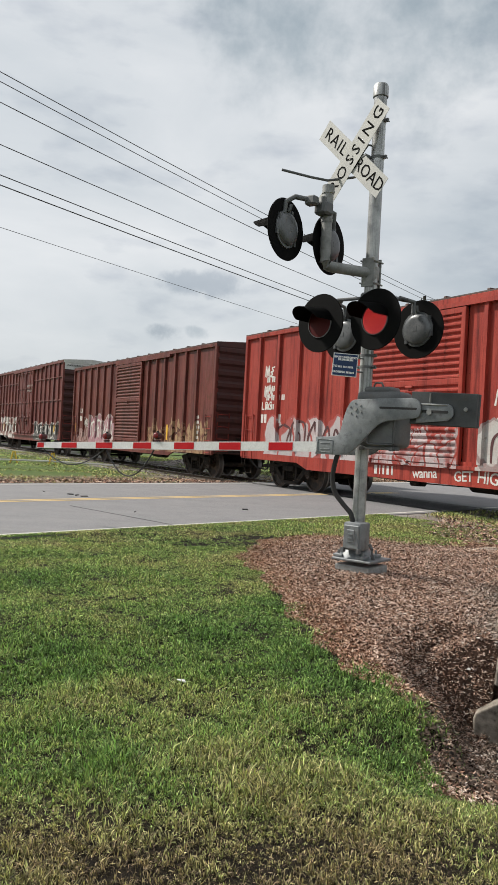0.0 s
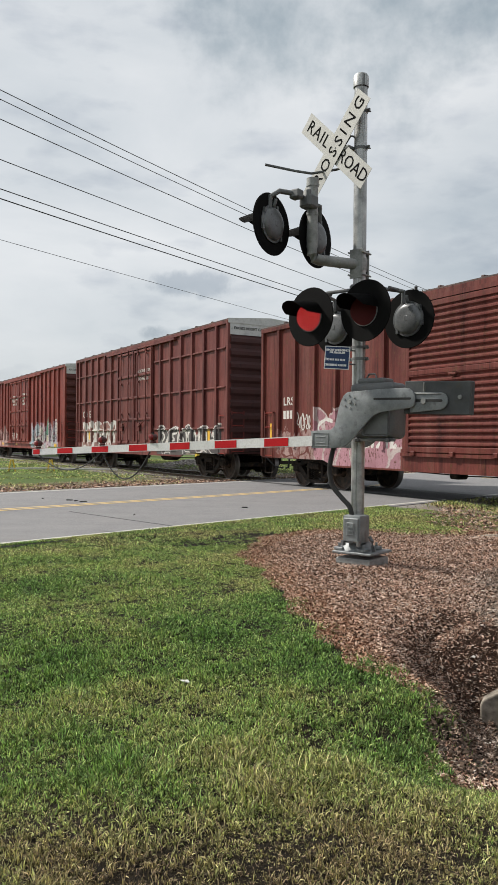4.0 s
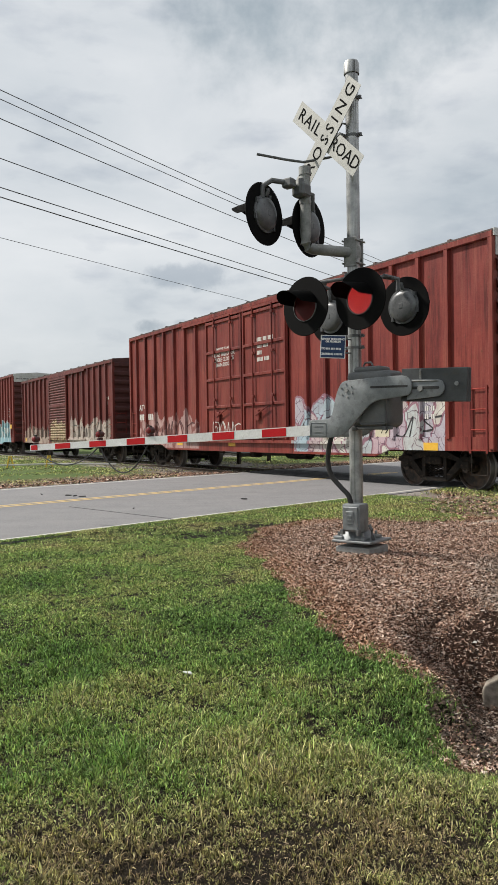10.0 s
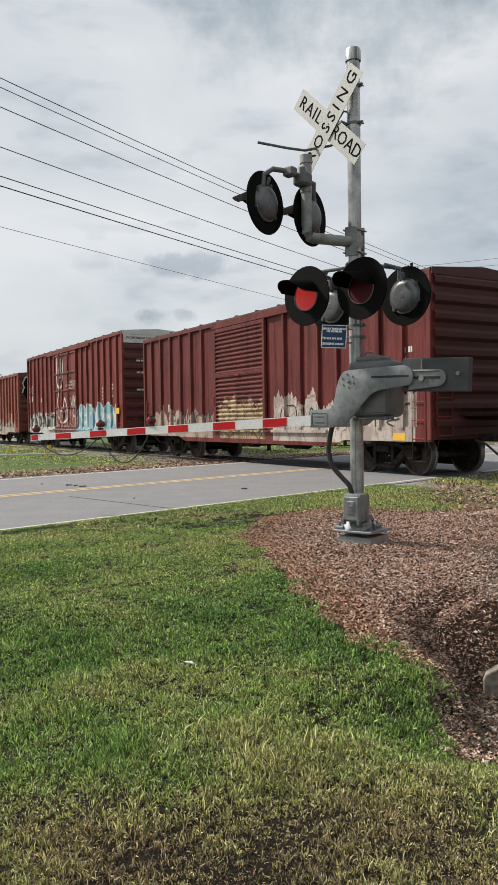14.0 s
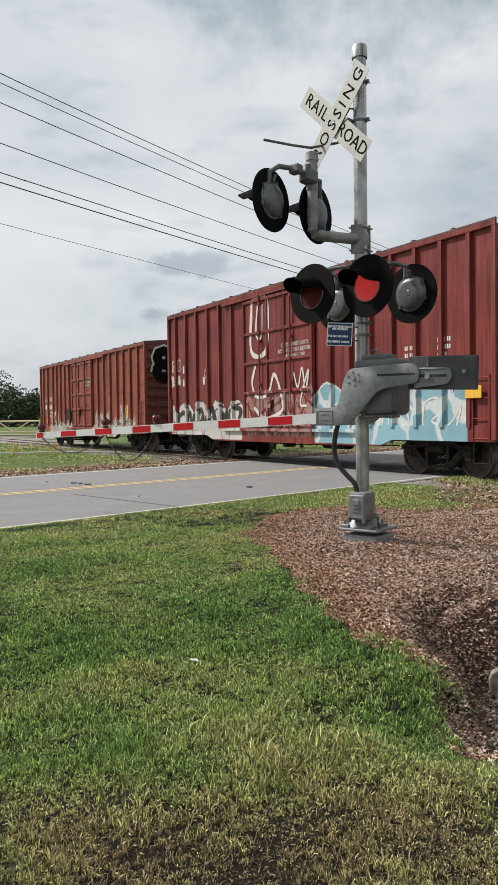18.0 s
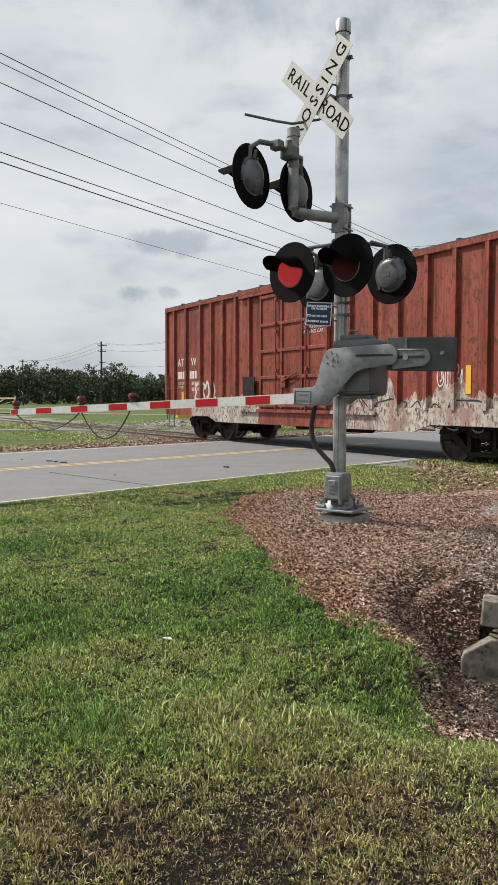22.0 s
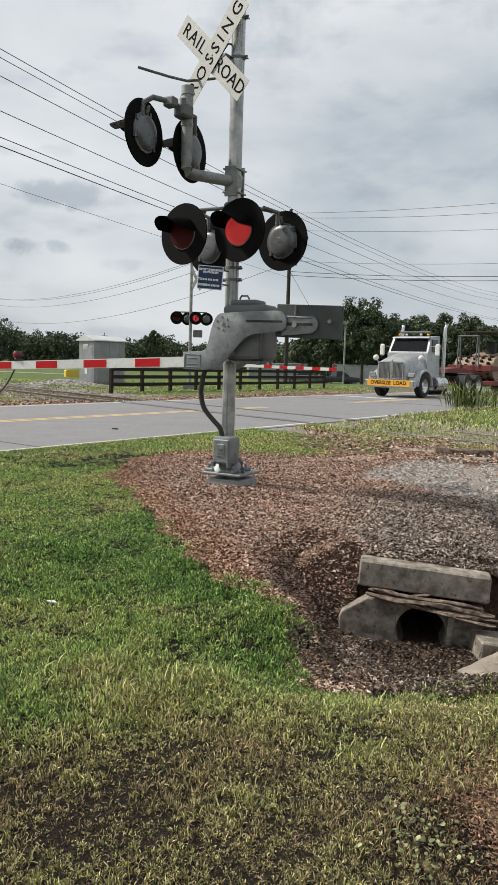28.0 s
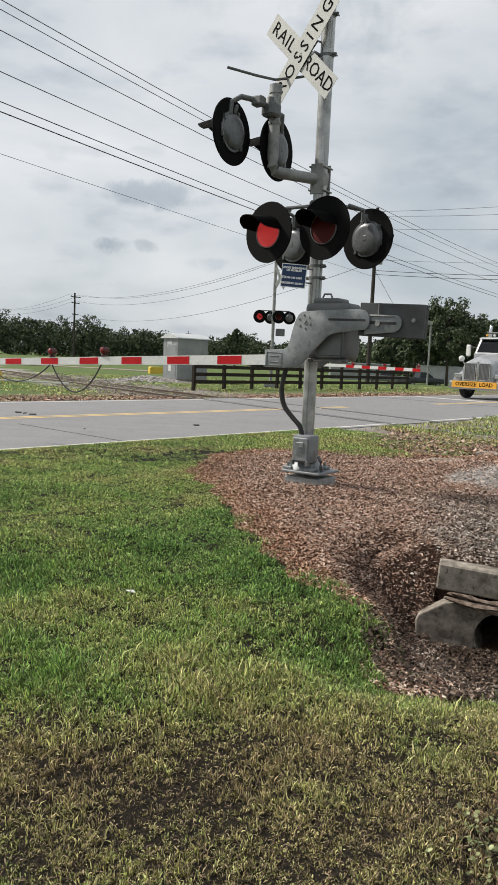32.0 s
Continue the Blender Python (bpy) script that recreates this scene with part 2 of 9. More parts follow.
def lettering(text, size, m, material, parent, align="CENTER", name="lettering", depth=0.002, spacing=1.0, bold=0.0):
    """Flat raised letters; local x reads along, local y is up."""
    cu = bpy.data.curves.new("lettering", "FONT")
    cu.body, cu.size, cu.align_x, cu.align_y, cu.extrude, cu.space_line = text, size, align, "CENTER", depth, 0.95
    cu.space_character, cu.offset, cu.resolution_u = spacing, bold, 2
    tmp = bpy.data.objects.new("tmp", cu)
    scene.collection.objects.link(tmp)
    me = bpy.data.meshes.new_from_object(tmp.evaluated_get(bpy.context.evaluated_depsgraph_get()))
    bpy.data.objects.remove(tmp)
    bpy.data.curves.remove(cu)
    me.materials.clear()
    me.materials.append(material)
    ob = new(name, me)
    ob.parent = parent
    ob.matrix_basis = m
    return ob


def bars(widths, h, m, material, parent, name="marking", gap=0.3, thick=0.004):
    """A line of plain blocks, one for each character that is not spelled out; local x along, y up."""
    bm = bmesh.new()
    x = 0
    for w in widths:
        if w > 0:
            bm_box(bm, (w, h, thick), (x + w / 2, 0, 0))
        x += abs(w) + h * gap
    ob = part(name, bm, material, parent, smooth=False)
    ob.matrix_basis = m
    return tagged(ob, kind="stuff")


def basis(o, x, y, z):
    m = Matrix.Identity(4)
    for i, v in enumerate((x, y, z, o)):
        m.col[i][:3] = Vector(v)[:3]
    return m


def mesh_from(name, verts, faces, material, smooth=False):
    """A mesh from numpy arrays: faces all of one corner count."""
    me = bpy.data.meshes.new(name)
    verts, faces = np.asarray(verts, np.float32), np.asarray(faces, np.int32)
    k = faces.shape[1]
    me.vertices.add(len(verts))
    me.vertices.foreach_set("co", verts.ravel())
    me.loops.add(faces.size)
    me.loops.foreach_set("vertex_index", faces.ravel())
    me.polygons.add(len(faces))
    me.polygons.foreach_set("loop_start", np.arange(0, faces.size, k, dtype=np.int32))
    me.polygons.foreach_set("use_smooth", np.full(len(faces), smooth))
    me.update(calc_edges=True)
    me.materials.append(material)
    return me


# ---------------------------------------------------------------- plan
U, N = Vector((0.693, 0.721, 0)).normalized(), Vector((-0.721, 0.693, 0)).normalized()      # along and across the road
W, M = Vector((0.5, -0.8660254, 0)), Vector((0.8660254, 0.5, 0))                             # along the train's way and across the track
TRACK = 12.65                                                                                # centre line: p . M
NEAR_LINE, YELLOW, FAR_LINE = 8.50, 12.45, 16.15                                             # road lines: p . N
MAST = Vector((1.112, 8.0, 0))
A, B = Vector((-0.79, 0.613, 0)), Vector((-0.613, -0.79, 0))                                 # along the gate arm; towards oncoming drivers
Z = Vector((0, 0, 1))
MULCH = [(-.05, 8.66), (.24, 6.92), (.5, 5.68), (.68, 5.12), (.84, 4.9), (1.01, 4.64), (1.15, 4.43), (1.12, 4.2), (1.04, 4.02), (1.07, 3.75),
         (1.26, 3.66), (1.5, 3.72), (1.75, 3.8), (2.06, 3.96), (2.6, 4.1), (4, 4.3), (5, 6), (5.6, 9), (5.4, 11), (3.0, 10.74), (1.92, 10.99), (1.01, 10.91), (.19, 9.91)]


def poly_dist(x, y, poly):
    """Signed distance to a closed outline, positive inside."""
    d2, inside = np.full(x.shape, 1e9), np.zeros(x.shape, bool)
    for (ax, ay), (bx, by) in zip(poly, poly[1:] + poly[:1]):
        ex, ey = bx - ax, by - ay
        t = np.clip(((x - ax) * ex + (y - ay) * ey) / (ex * ex + ey * ey), 0, 1)
        d2 = np.minimum(d2, (x - ax - t * ex) ** 2 + (y - ay - t * ey) ** 2)
        cross = ((ay > y) != (by > y)) & (x < ex * (y - ay) / (by - ay + 1e-12) + ax)
        inside ^= cross
    return np.where(inside, np.sqrt(d2), -np.sqrt(d2))


def step(x, a, b):
    t = np.clip((x - a) / (b - a), 0, 1)
    return t * t * (3 - 2 * t)


def lumps(x, y, s):
    return np.sin(x * s + 1.3 * np.sin(y * s * 0.7)) * np.cos(y * s * 1.1 + 0.9 * np.sin(x * s * 0.6 + 2.0))


GRAVEL = [(2.7, 8.5), (3.3, 7.2), (4.4, 6.5), (7.5, 8.0), (8, 11), (5.2, 11.0), (3.4, 9.8)]
DITCH = [(1.28, 4.15), (1.36, 4.8), (1.44, 5.26), (1.60, 5.58), (1.86, 5.50), (2.78, 5.16), (3.4, 4.85), (3.6, 4.4), (3.2, 4.0), (2.3, 3.98), (1.5, 3.98)]
TRENCH = [(1.98, 5.0), (2.12, 6.3), (2.62, 6.1), (2.44, 4.9)]


def land(x, y, trench=False, hollow=True):
    """Height of the ground."""
    x, y = np.asarray(x, float), np.asarray(y, float)
    z = np.interp(y, [-5, 0, 2.8, 3.8, 4.65, 5.7, 7.2, 8.5], [-.34, -.33, -.31, -.28, -.22, -.10, -.02, 0.0])
    near = step(y, 14, 9) * step(np.abs(x), 12, 7)
    z = z + near * (0.016 * lumps(x, y, 2.3) + 0.009 * lumps(x + 5, y, 6.1))
    # the ditch in front of the pipe
    z = z - 0.15 * step(np.sqrt(((x - 1.9) / 1.7) ** 2 + ((y - 3.95) / 0.85) ** 2), 1.0, 0.35) * step(y, 5.0, 4.4)
    soft = 0.45 * step(y, 4.4, 5.2) * step(x, 1.9, 1.6)
    ditch = step(poly_dist(x, y, DITCH), -0.16 - soft, 0.10 + 0.3 * soft) * (1.0 if hollow else 0.0)
    if trench:
        ditch = np.maximum(ditch, step(poly_dist(x, y, TRENCH), -0.05, 0.06))
    z = z * (1 - ditch) + (-0.76 + 0.02 * lumps(x, y, 5)) * ditch
    # the road bed and the track bed
    n = x * N.x + y * N.y
    m = x * M.x + y * M.y - TRACK
    bed = step(np.abs(n - 12.4), 4.05, 3.75)
    z = z * (1 - bed) - 0.06 * bed
    tr = step(np.abs(m), 2.9, 1.5) * step(np.abs(n - 12.4), 4.2, 5.6) * (1 - 0.9 * step(n, 10, 8.4) - 0.55 * step(n, 15, 16.6))
    z = z - 0.16 * tr
    z = z - 1.1 * step(y, 56, 88) * step(x, 9, 18)
    far = step(y, 18, 40) * step(np.abs(n - 12.4), 5, 9)
    z = z + far * 0.05 * lumps(x, y, 0.21)
    return z


def land1(x, y):
    return float(land(np.array([x]), np.array([y]))[0])

# ---------------------------------------------------------------- materials
def ground_material():
    n = Nodes("ground")
    co = n.coord()
    big, mid, fine = n.noise(0.35, 5, 0.55, co), n.noise(2.2, 6, 0.6, co), n.noise(38, 5, 0.65, co)
    tiny = n.noise(140, 3, 0.6, co)
    # Soil is set near black: shade between the grass blades is in its colour.
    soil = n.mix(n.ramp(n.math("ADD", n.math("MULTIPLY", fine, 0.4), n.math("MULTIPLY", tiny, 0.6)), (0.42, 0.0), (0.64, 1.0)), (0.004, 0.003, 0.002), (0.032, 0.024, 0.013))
    green = n.mix(n.ramp(fine, (0.3, 0.0), (0.7, 1.0)), (0.035, 0.065, 0.016), (0.12, 0.175, 0.048))
    lawn = n.mix(n.ramp(n.math("ADD", n.math("MULTIPLY", big, 0.6), n.math("MULTIPLY", mid, 0.4)), (0.42, 0.0), (0.6, 0.45)), green, (0.13, 0.145, 0.05))
    soft = n.math("MULTIPLY_ADD", n.noise(7, 6, 0.7, co), 1.1, -0.55)
    edge = lambda a: n.ramp(n.math("ADD", n.attr(a), soft), (0.36, 0.0), (0.62, 1.0))
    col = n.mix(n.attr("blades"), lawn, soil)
    bark = n.mix(n.ramp(fine, (0.3, 0.0), (0.68, 1.0)), (0.016, 0.010, 0.007), (0.12, 0.070, 0.05))
    bark = n.mix(n.ramp(n.noise(3.1, 5, 0.6, co), (0.5, 0.0), (0.72, 0.7)), bark, (0.10, 0.072, 0.055))
    col = n.mix(edge("mulch"), col, bark)
    stone = n.mix(n.ramp(tiny, (0.35, 0.0), (0.65, 1.0)), (0.10, 0.09, 0.08), (0.42, 0.39, 0.36))
    col = n.mix(edge("gravel"), col, stone)
    dirt = n.mix(n.ramp(mid, (0.35, 0.0), (0.65, 1.0)), (0.11, 0.075, 0.05), (0.30, 0.24, 0.18))
    col = n.mix(edge("dirt"), col, n.mix(0.5, dirt, n.ramp(tiny, (0.3, 0.45), (0.7, 1.0)), "MULTIPLY"))
    n.bump(n.math("ADD", fine, n.math("MULTIPLY", tiny, 0.5)), 0.7, 0.03)
    return n.out(col, 0.95, 0.0, 0.2)


def asphalt_material():
    n = Nodes("asphalt")
    co = n.coord()
    fine, mid = n.noise(120, 4, 0.75, co), n.noise(1.6, 6, 0.6, co)
    streak = n.noise(1.0, 5, 0.6, n.scaled(co, 0.12, 2.2, 1))
    col = n.mix(n.ramp(fine, (0.3, 0.0), (0.7, 1.0)), (0.105, 0.104, 0.110), (0.275, 0.270, 0.272))
    col = n.mix(n.ramp(mid, (0.35, 0.0), (0.7, 0.35)), col, (0.27, 0.262, 0.255))
    col = n.mix(n.ramp(streak, (0.5, 0.0), (0.75, 0.35)), col, (0.13, 0.128, 0.125))
    n.bump(fine, 0.4, 0.006)
    return n.out(col, 0.88, 0.0, 0.3)


def line_material(name, c):
    n = Nodes(name)
    co = n.coord()
    wear = n.noise(9, 7, 0.7, co)
    col = n.mix(n.ramp(wear, (0.52, 0.0), (0.74, 0.8)), c, (0.24, 0.235, 0.225))
    return n.out(n.mix(0.3, col, n.ramp(n.noise(120, 2, 0.5, co), (0.3, 0.6), (0.7, 1.0)), "MULTIPLY"), 0.8)


def blade_material(name, stops, dry):
    """Leaves of grass: green to straw, by clump and by leaf."""
    n = Nodes(name)
    isl = n.t.nodes.new("ShaderNodeNewGeometry").outputs["Random Per Island"]
    co = n.coord()
    patch = n.math("ADD", n.math("MULTIPLY", n.noise(0.9, 4, 0.6, co), 0.75), n.math("MULTIPLY", n.attr("dry"), 0.55))
    mixv = n.math("ADD", n.math("MULTIPLY", isl, 0.40), n.math("SUBTRACT", patch, 0.30))
    col = n.ramp(mixv, *stops)
    tone = n.math("FRACT", n.math("MULTIPLY", isl, 53.0))
    col = n.mix(1.0, col, n.ramp(tone, (0.0, 0.16), (0.42, 0.75), (0.78, 1.75), (1.0, 3.1)), "MULTIPLY")
    n.b.inputs["Subsurface Weight"].default_value = 0.0
    tr = n.add("ShaderNodeBsdfTranslucent")
    n.link(n.mix(1.0, col, (1.0, 1.15, 0.6), "MULTIPLY"), tr.inputs["Color"])
    sh = n.t.nodes.new("ShaderNodeMixShader")
    sh.inputs[0].default_value = 0.24
    n.out(col, 0.62, 0.0, 0.25)
    n.link(n.b.outputs[0], sh.inputs[1])
    n.link(tr.outputs[0], sh.inputs[2])
    n.link(sh.outputs[0], n.t.nodes["Material Output"].inputs["Surface"])
    return n.mat


def island_material(name, stops, rough=0.85, bump=0.0, spec=0.3):
    n = Nodes(name)
    isl = n.t.nodes.new("ShaderNodeNewGeometry").outputs["Random Per Island"]
    co = n.coord()
    col = n.ramp(isl, *stops)
    col = n.mix(0.5, col, n.ramp(n.noise(45, 4, 0.6, co), (0.3, 0.55), (0.7, 1.0)), "MULTIPLY")
    if bump:
        n.bump(n.noise(60, 3, 0.6, co), bump, 0.01)
    return n.out(col, rough, 0.0, spec)


GROUND, ASPHALT = ground_material(), asphalt_material()
WHITE_LINE, YELLOW_LINE = line_material("white_road_paint", (0.60, 0.58, 0.52)), line_material("yellow_road_paint", (0.66, 0.47, 0.20))
GRASS = blade_material("grass_leaf", ((0.0, (0.078, 0.150, 0.040)), (0.22, (0.162, 0.252, 0.076)), (0.42, (0.270, 0.298, 0.114)), (0.58, (0.315, 0.288, 0.140)), (0.8, (0.250, 0.190, 0.108)), (1.0, (0.140, 0.098, 0.062))), 0)
CHIP = island_material("bark_chip", ((0.0, (0.014, 0.008, 0.006)), (0.32, (0.09, 0.044, 0.030)), (0.55, (0.40, 0.215, 0.145)), (0.8, (0.64, 0.42, 0.30)), (1.0, (0.76, 0.63, 0.52))))
def chip_material():
    """Bark chips: red-brown, rusty along the lawn, grey and weathered towards the ditch."""
    n = Nodes("mulch_chip")
    isl = n.t.nodes.new("ShaderNodeNewGeometry").outputs["Random Per Island"]
    co = n.coord()
    red = n.ramp(isl, (0.0, (0.018, 0.010, 0.007)), (0.28, (0.105, 0.055, 0.038)), (0.52, (0.46, 0.275, 0.195)), (0.8, (0.74, 0.53, 0.41)), (1.0, (0.84, 0.72, 0.62)))
    rust = n.ramp(isl, (0.0, (0.035, 0.016, 0.009)), (0.30, (0.20, 0.092, 0.052)), (0.6, (0.50, 0.28, 0.175)), (1.0, (0.74, 0.54, 0.40)))
    grey = n.ramp(isl, (0.0, (0.012, 0.009, 0.007)), (0.30, (0.080, 0.060, 0.047)), (0.58, (0.27, 0.225, 0.185)), (0.85, (0.56, 0.50, 0.44)), (1.0, (0.74, 0.69, 0.63)))
    col = n.mix(n.attr("rust"), red, rust)
    col = n.mix(n.attr("grey"), col, grey)
    col = n.mix(0.45, col, n.ramp(n.noise(3.0, 5, 0.6, co), (0.3, 0.55), (0.7, 1.15)), "MULTIPLY")
    return n.out(col, 0.9, 0.0, 0.15)


MULCH_CHIP = chip_material()
DEAD_LEAF = island_material("dead_leaf", ((0.0, (0.012, 0.008, 0.006)), (0.4, (0.05, 0.033, 0.023)), (0.8, (0.13, 0.088, 0.062)), (1.0, (0.28, 0.21, 0.16))))
PEBBLE = island_material("gravel_stone", ((0.0, (0.12, 0.105, 0.095)), (0.5, (0.34, 0.315, 0.29)), (1.0, (0.60, 0.57, 0.53))), 0.9, 0.3)
BALLAST = island_material("ballast_stone", ((0.0, (0.045, 0.036, 0.029)), (0.5, (0.135, 0.108, 0.084)), (1.0, (0.27, 0.225, 0.185))), 0.9, 0.3)
def streaked(name, a, b, run, rough):
    """Weathered zinc with long rain streaks."""
    n = Nodes(name)
    co = n.coord()
    long, fine = n.noise(1.0, 6, 0.65, n.scaled(co, 34, 34, 0.9)), n.noise(60, 4, 0.65, co)
    col = n.mix(n.ramp(n.noise(5, 5, 0.6, co), (0.35, 0.0), (0.66, 1.0)), a, b)
    col = n.mix(n.ramp(long, (0.50, 0.0), (0.66, 0.85)), col, run)
    col = n.mix(0.4, col, n.ramp(fine, (0.3, 0.5), (0.7, 1.0)), "MULTIPLY")
    n.bump(fine, 0.08, 0.003)
    return n.out(col, n.math("MULTIPLY_ADD", fine, 0.3, rough - 0.15), 0.55)


GALV = worn("galvanised_steel", (0.20, 0.205, 0.197), (0.37, 0.375, 0.36), 7, 55, 0.62, 0.2, 0.08, None, (0.16, 0.15, 0.13))
MAST_ZINC = streaked("streaked_zinc", (0.29, 0.295, 0.29), (0.56, 0.565, 0.55), (0.06, 0.06, 0.057), 0.40)
ALU = worn("cast_aluminium", (0.155, 0.17, 0.175), (0.255, 0.27, 0.275), 6, 70, 0.50, 0.2, 0.1, None, (0.115, 0.12, 0.12))
WEIGHT = worn("dark_painted_iron", (0.055, 0.058, 0.060), (0.095, 0.10, 0.10), 4, 80, 0.65, 0.0, 0.1, 0.25, (0.075, 0.07, 0.06))
STEEL_GREY = worn("grey_painted_steel", (0.105, 0.11, 0.112), (0.17, 0.175, 0.175), 4, 80, 0.6, 0.1, 0.1, None, (0.13, 0.125, 0.115))
BLACK = worn("black_enamel", (0.005, 0.005, 0.005), (0.009, 0.009, 0.009), 6, 80, 0.8, 0.0, 0.05, 0.08)
HOOD = worn("black_hood", (0.005, 0.005, 0.005), (0.009, 0.009, 0.009), 6, 80, 0.8, 0.0, 0.05, 0.1)
BOWL = worn("grey_lamp_back", (0.085, 0.09, 0.092), (0.165, 0.17, 0.175), 9, 60, 0.34, 0.1, 0.06, None, (0.05, 0.05, 0.05))
RUBBER = worn("black_rubber", (0.014, 0.014, 0.014), (0.030, 0.029, 0.028), 9, 90, 0.7)
SIGN_WHITE = worn("white_sign_sheet", (0.66, 0.66, 0.62), (0.74, 0.74, 0.70), 5, 60, 0.5, 0, 0.02, None, (0.55, 0.54, 0.49))
BOARD_WHITE = worn("aged_white_board", (0.44, 0.437, 0.405), (0.52, 0.517, 0.48), 5, 60, 0.55, 0, 0.02, None, (0.40, 0.39, 0.35))
NOTICE_WHITE = worn("bright_white_print", (0.86, 0.86, 0.85), (0.90, 0.90, 0.89), 9, 80, 0.5, 0, 0.01)
SIGN_BLACK = worn("black_sign_ink", (0.006, 0.006, 0.006), (0.010, 0.010, 0.010), 9, 80, 0.9, 0, 0.02, 0.05)
SIGN_BLUE = worn("blue_sign_sheet", (0.006, 0.030, 0.105), (0.009, 0.042, 0.135), 9, 80, 0.45, 0, 0.02)
ARM_WHITE = worn("white_gate_sheet", (0.66, 0.66, 0.64), (0.76, 0.76, 0.74), 5, 50, 0.45, 0, 0.02, None, (0.52, 0.50, 0.46))
ARM_RED = worn("red_gate_sheet", (0.46, 0.008, 0.012), (0.56, 0.012, 0.017), 6, 60, 0.5, 0, 0.02, 0.2)
CONCRETE = worn("old_concrete", (0.125, 0.108, 0.088), (0.40, 0.355, 0.295), 9, 55, 0.92, 0, 0.5, 0.2, (0.05, 0.043, 0.034))
CONCRETE_PALE = worn("pale_concrete", (0.20, 0.165, 0.13), (0.40, 0.345, 0.285), 4, 40, 0.92, 0, 0.4, 0.2, (0.12, 0.095, 0.07))
ROTTEN = worn("rotten_timber", (0.07, 0.048, 0.036), (0.30, 0.235, 0.19), 16, 60, 0.95, 0, 0.6, 0.1, (0.018, 0.012, 0.009))
TIMBER = worn("weathered_timber", (0.055, 0.045, 0.036), (0.11, 0.092, 0.075), 6, 50, 0.9, 0, 0.4, 0.15)
POLE_WOOD = worn("pole_timber", (0.035, 0.031, 0.028), (0.075, 0.066, 0.058), 4, 45, 0.92, 0, 0.4, 0.15)
RAIL_STEEL = worn("rail_steel", (0.13, 0.085, 0.06), (0.20, 0.14, 0.10), 5, 70, 0.7, 0.3, 0.2)
RAIL_TOP = worn("polished_rail_head", (0.42, 0.40, 0.38), (0.55, 0.54, 0.52), 5, 70, 0.28, 0.9, 0.03)
RUNNING = worn("truck_iron", (0.010, 0.009, 0.008), (0.040, 0.031, 0.025), 7, 60, 0.8, 0.1, 0.2, 0.2, (0.09, 0.06, 0.04))
TREAD = worn("worn_wheel_tread", (0.22, 0.20, 0.19), (0.36, 0.34, 0.32), 5, 60, 0.35, 0.8, 0.05)
WHITE_STENCIL = worn("white_stencil", (0.56, 0.54, 0.50), (0.70, 0.68, 0.64), 12, 50, 0.7, 0, 0.02, None, (0.36, 0.24, 0.20))
YELLOW_TAPE = worn("yellow_reflector", (0.72, 0.40, 0.03), (0.80, 0.47, 0.05), 12, 60, 0.45, 0, 0.02)
WIRE = worn("wire", (0.02, 0.02, 0.02), (0.035, 0.035, 0.035), 5, 50, 0.6)


def lamp_red(name, lit):
    """A red lens with its grid of light dots."""
    n = Nodes(name)
    co = n.coord()
    v = n.add("ShaderNodeTexVoronoi", Scale=52.0, Randomness=0.12)
    n.link(co, v.inputs["Vector"])
    dot = n.ramp(v.outputs["Distance"], (0.20, 0.35), (0.36, 0.0))
    if lit:
        n.out((0.10, 0.004, 0.004), 0.45, 0.0, 0.2)
        n.link(n.mix(dot, (0.085, 0.0, 0.003), (0.42, 0.02, 0.02)), n.b.inputs["Emission Color"])
        n.b.inputs["Emission Strength"].default_value = 1.0
    else:
        n.out(n.mix(dot, (0.07, 0.008, 0.008), (0.13, 0.016, 0.015)), 0.55, 0.0, 0.15)
    return n.mat


def diode():
    n = Nodes("lit_diode")
    n.out((0.6, 0.05, 0.05), 0.4)
    n.b.inputs["Emission Color"].default_value = (1.0, 0.085, 0.07, 1)
    n.b.inputs["Emission Strength"].default_value = 1.05
    return n.mat


LED_DOT = diode()
LED_ON, LED_OFF = lamp_red("lit_red_diodes", True), lamp_red("unlit_red_diodes", False)

# ---------------------------------------------------------------- ground
def spread(lo, a, b, hi, fine):
    mid = np.arange(a, b + 1e-6, fine)
    grow = lambda span: np.array([fine * (1.17 ** k - 1) / 0.17 * 1.17 for k in range(1, 90) if fine * (1.17 ** k - 1) / 0.17 * 1.17 < span] + [span])
    return np.concatenate([a - grow(a - lo)[::-1], mid, b + grow(hi - b)])


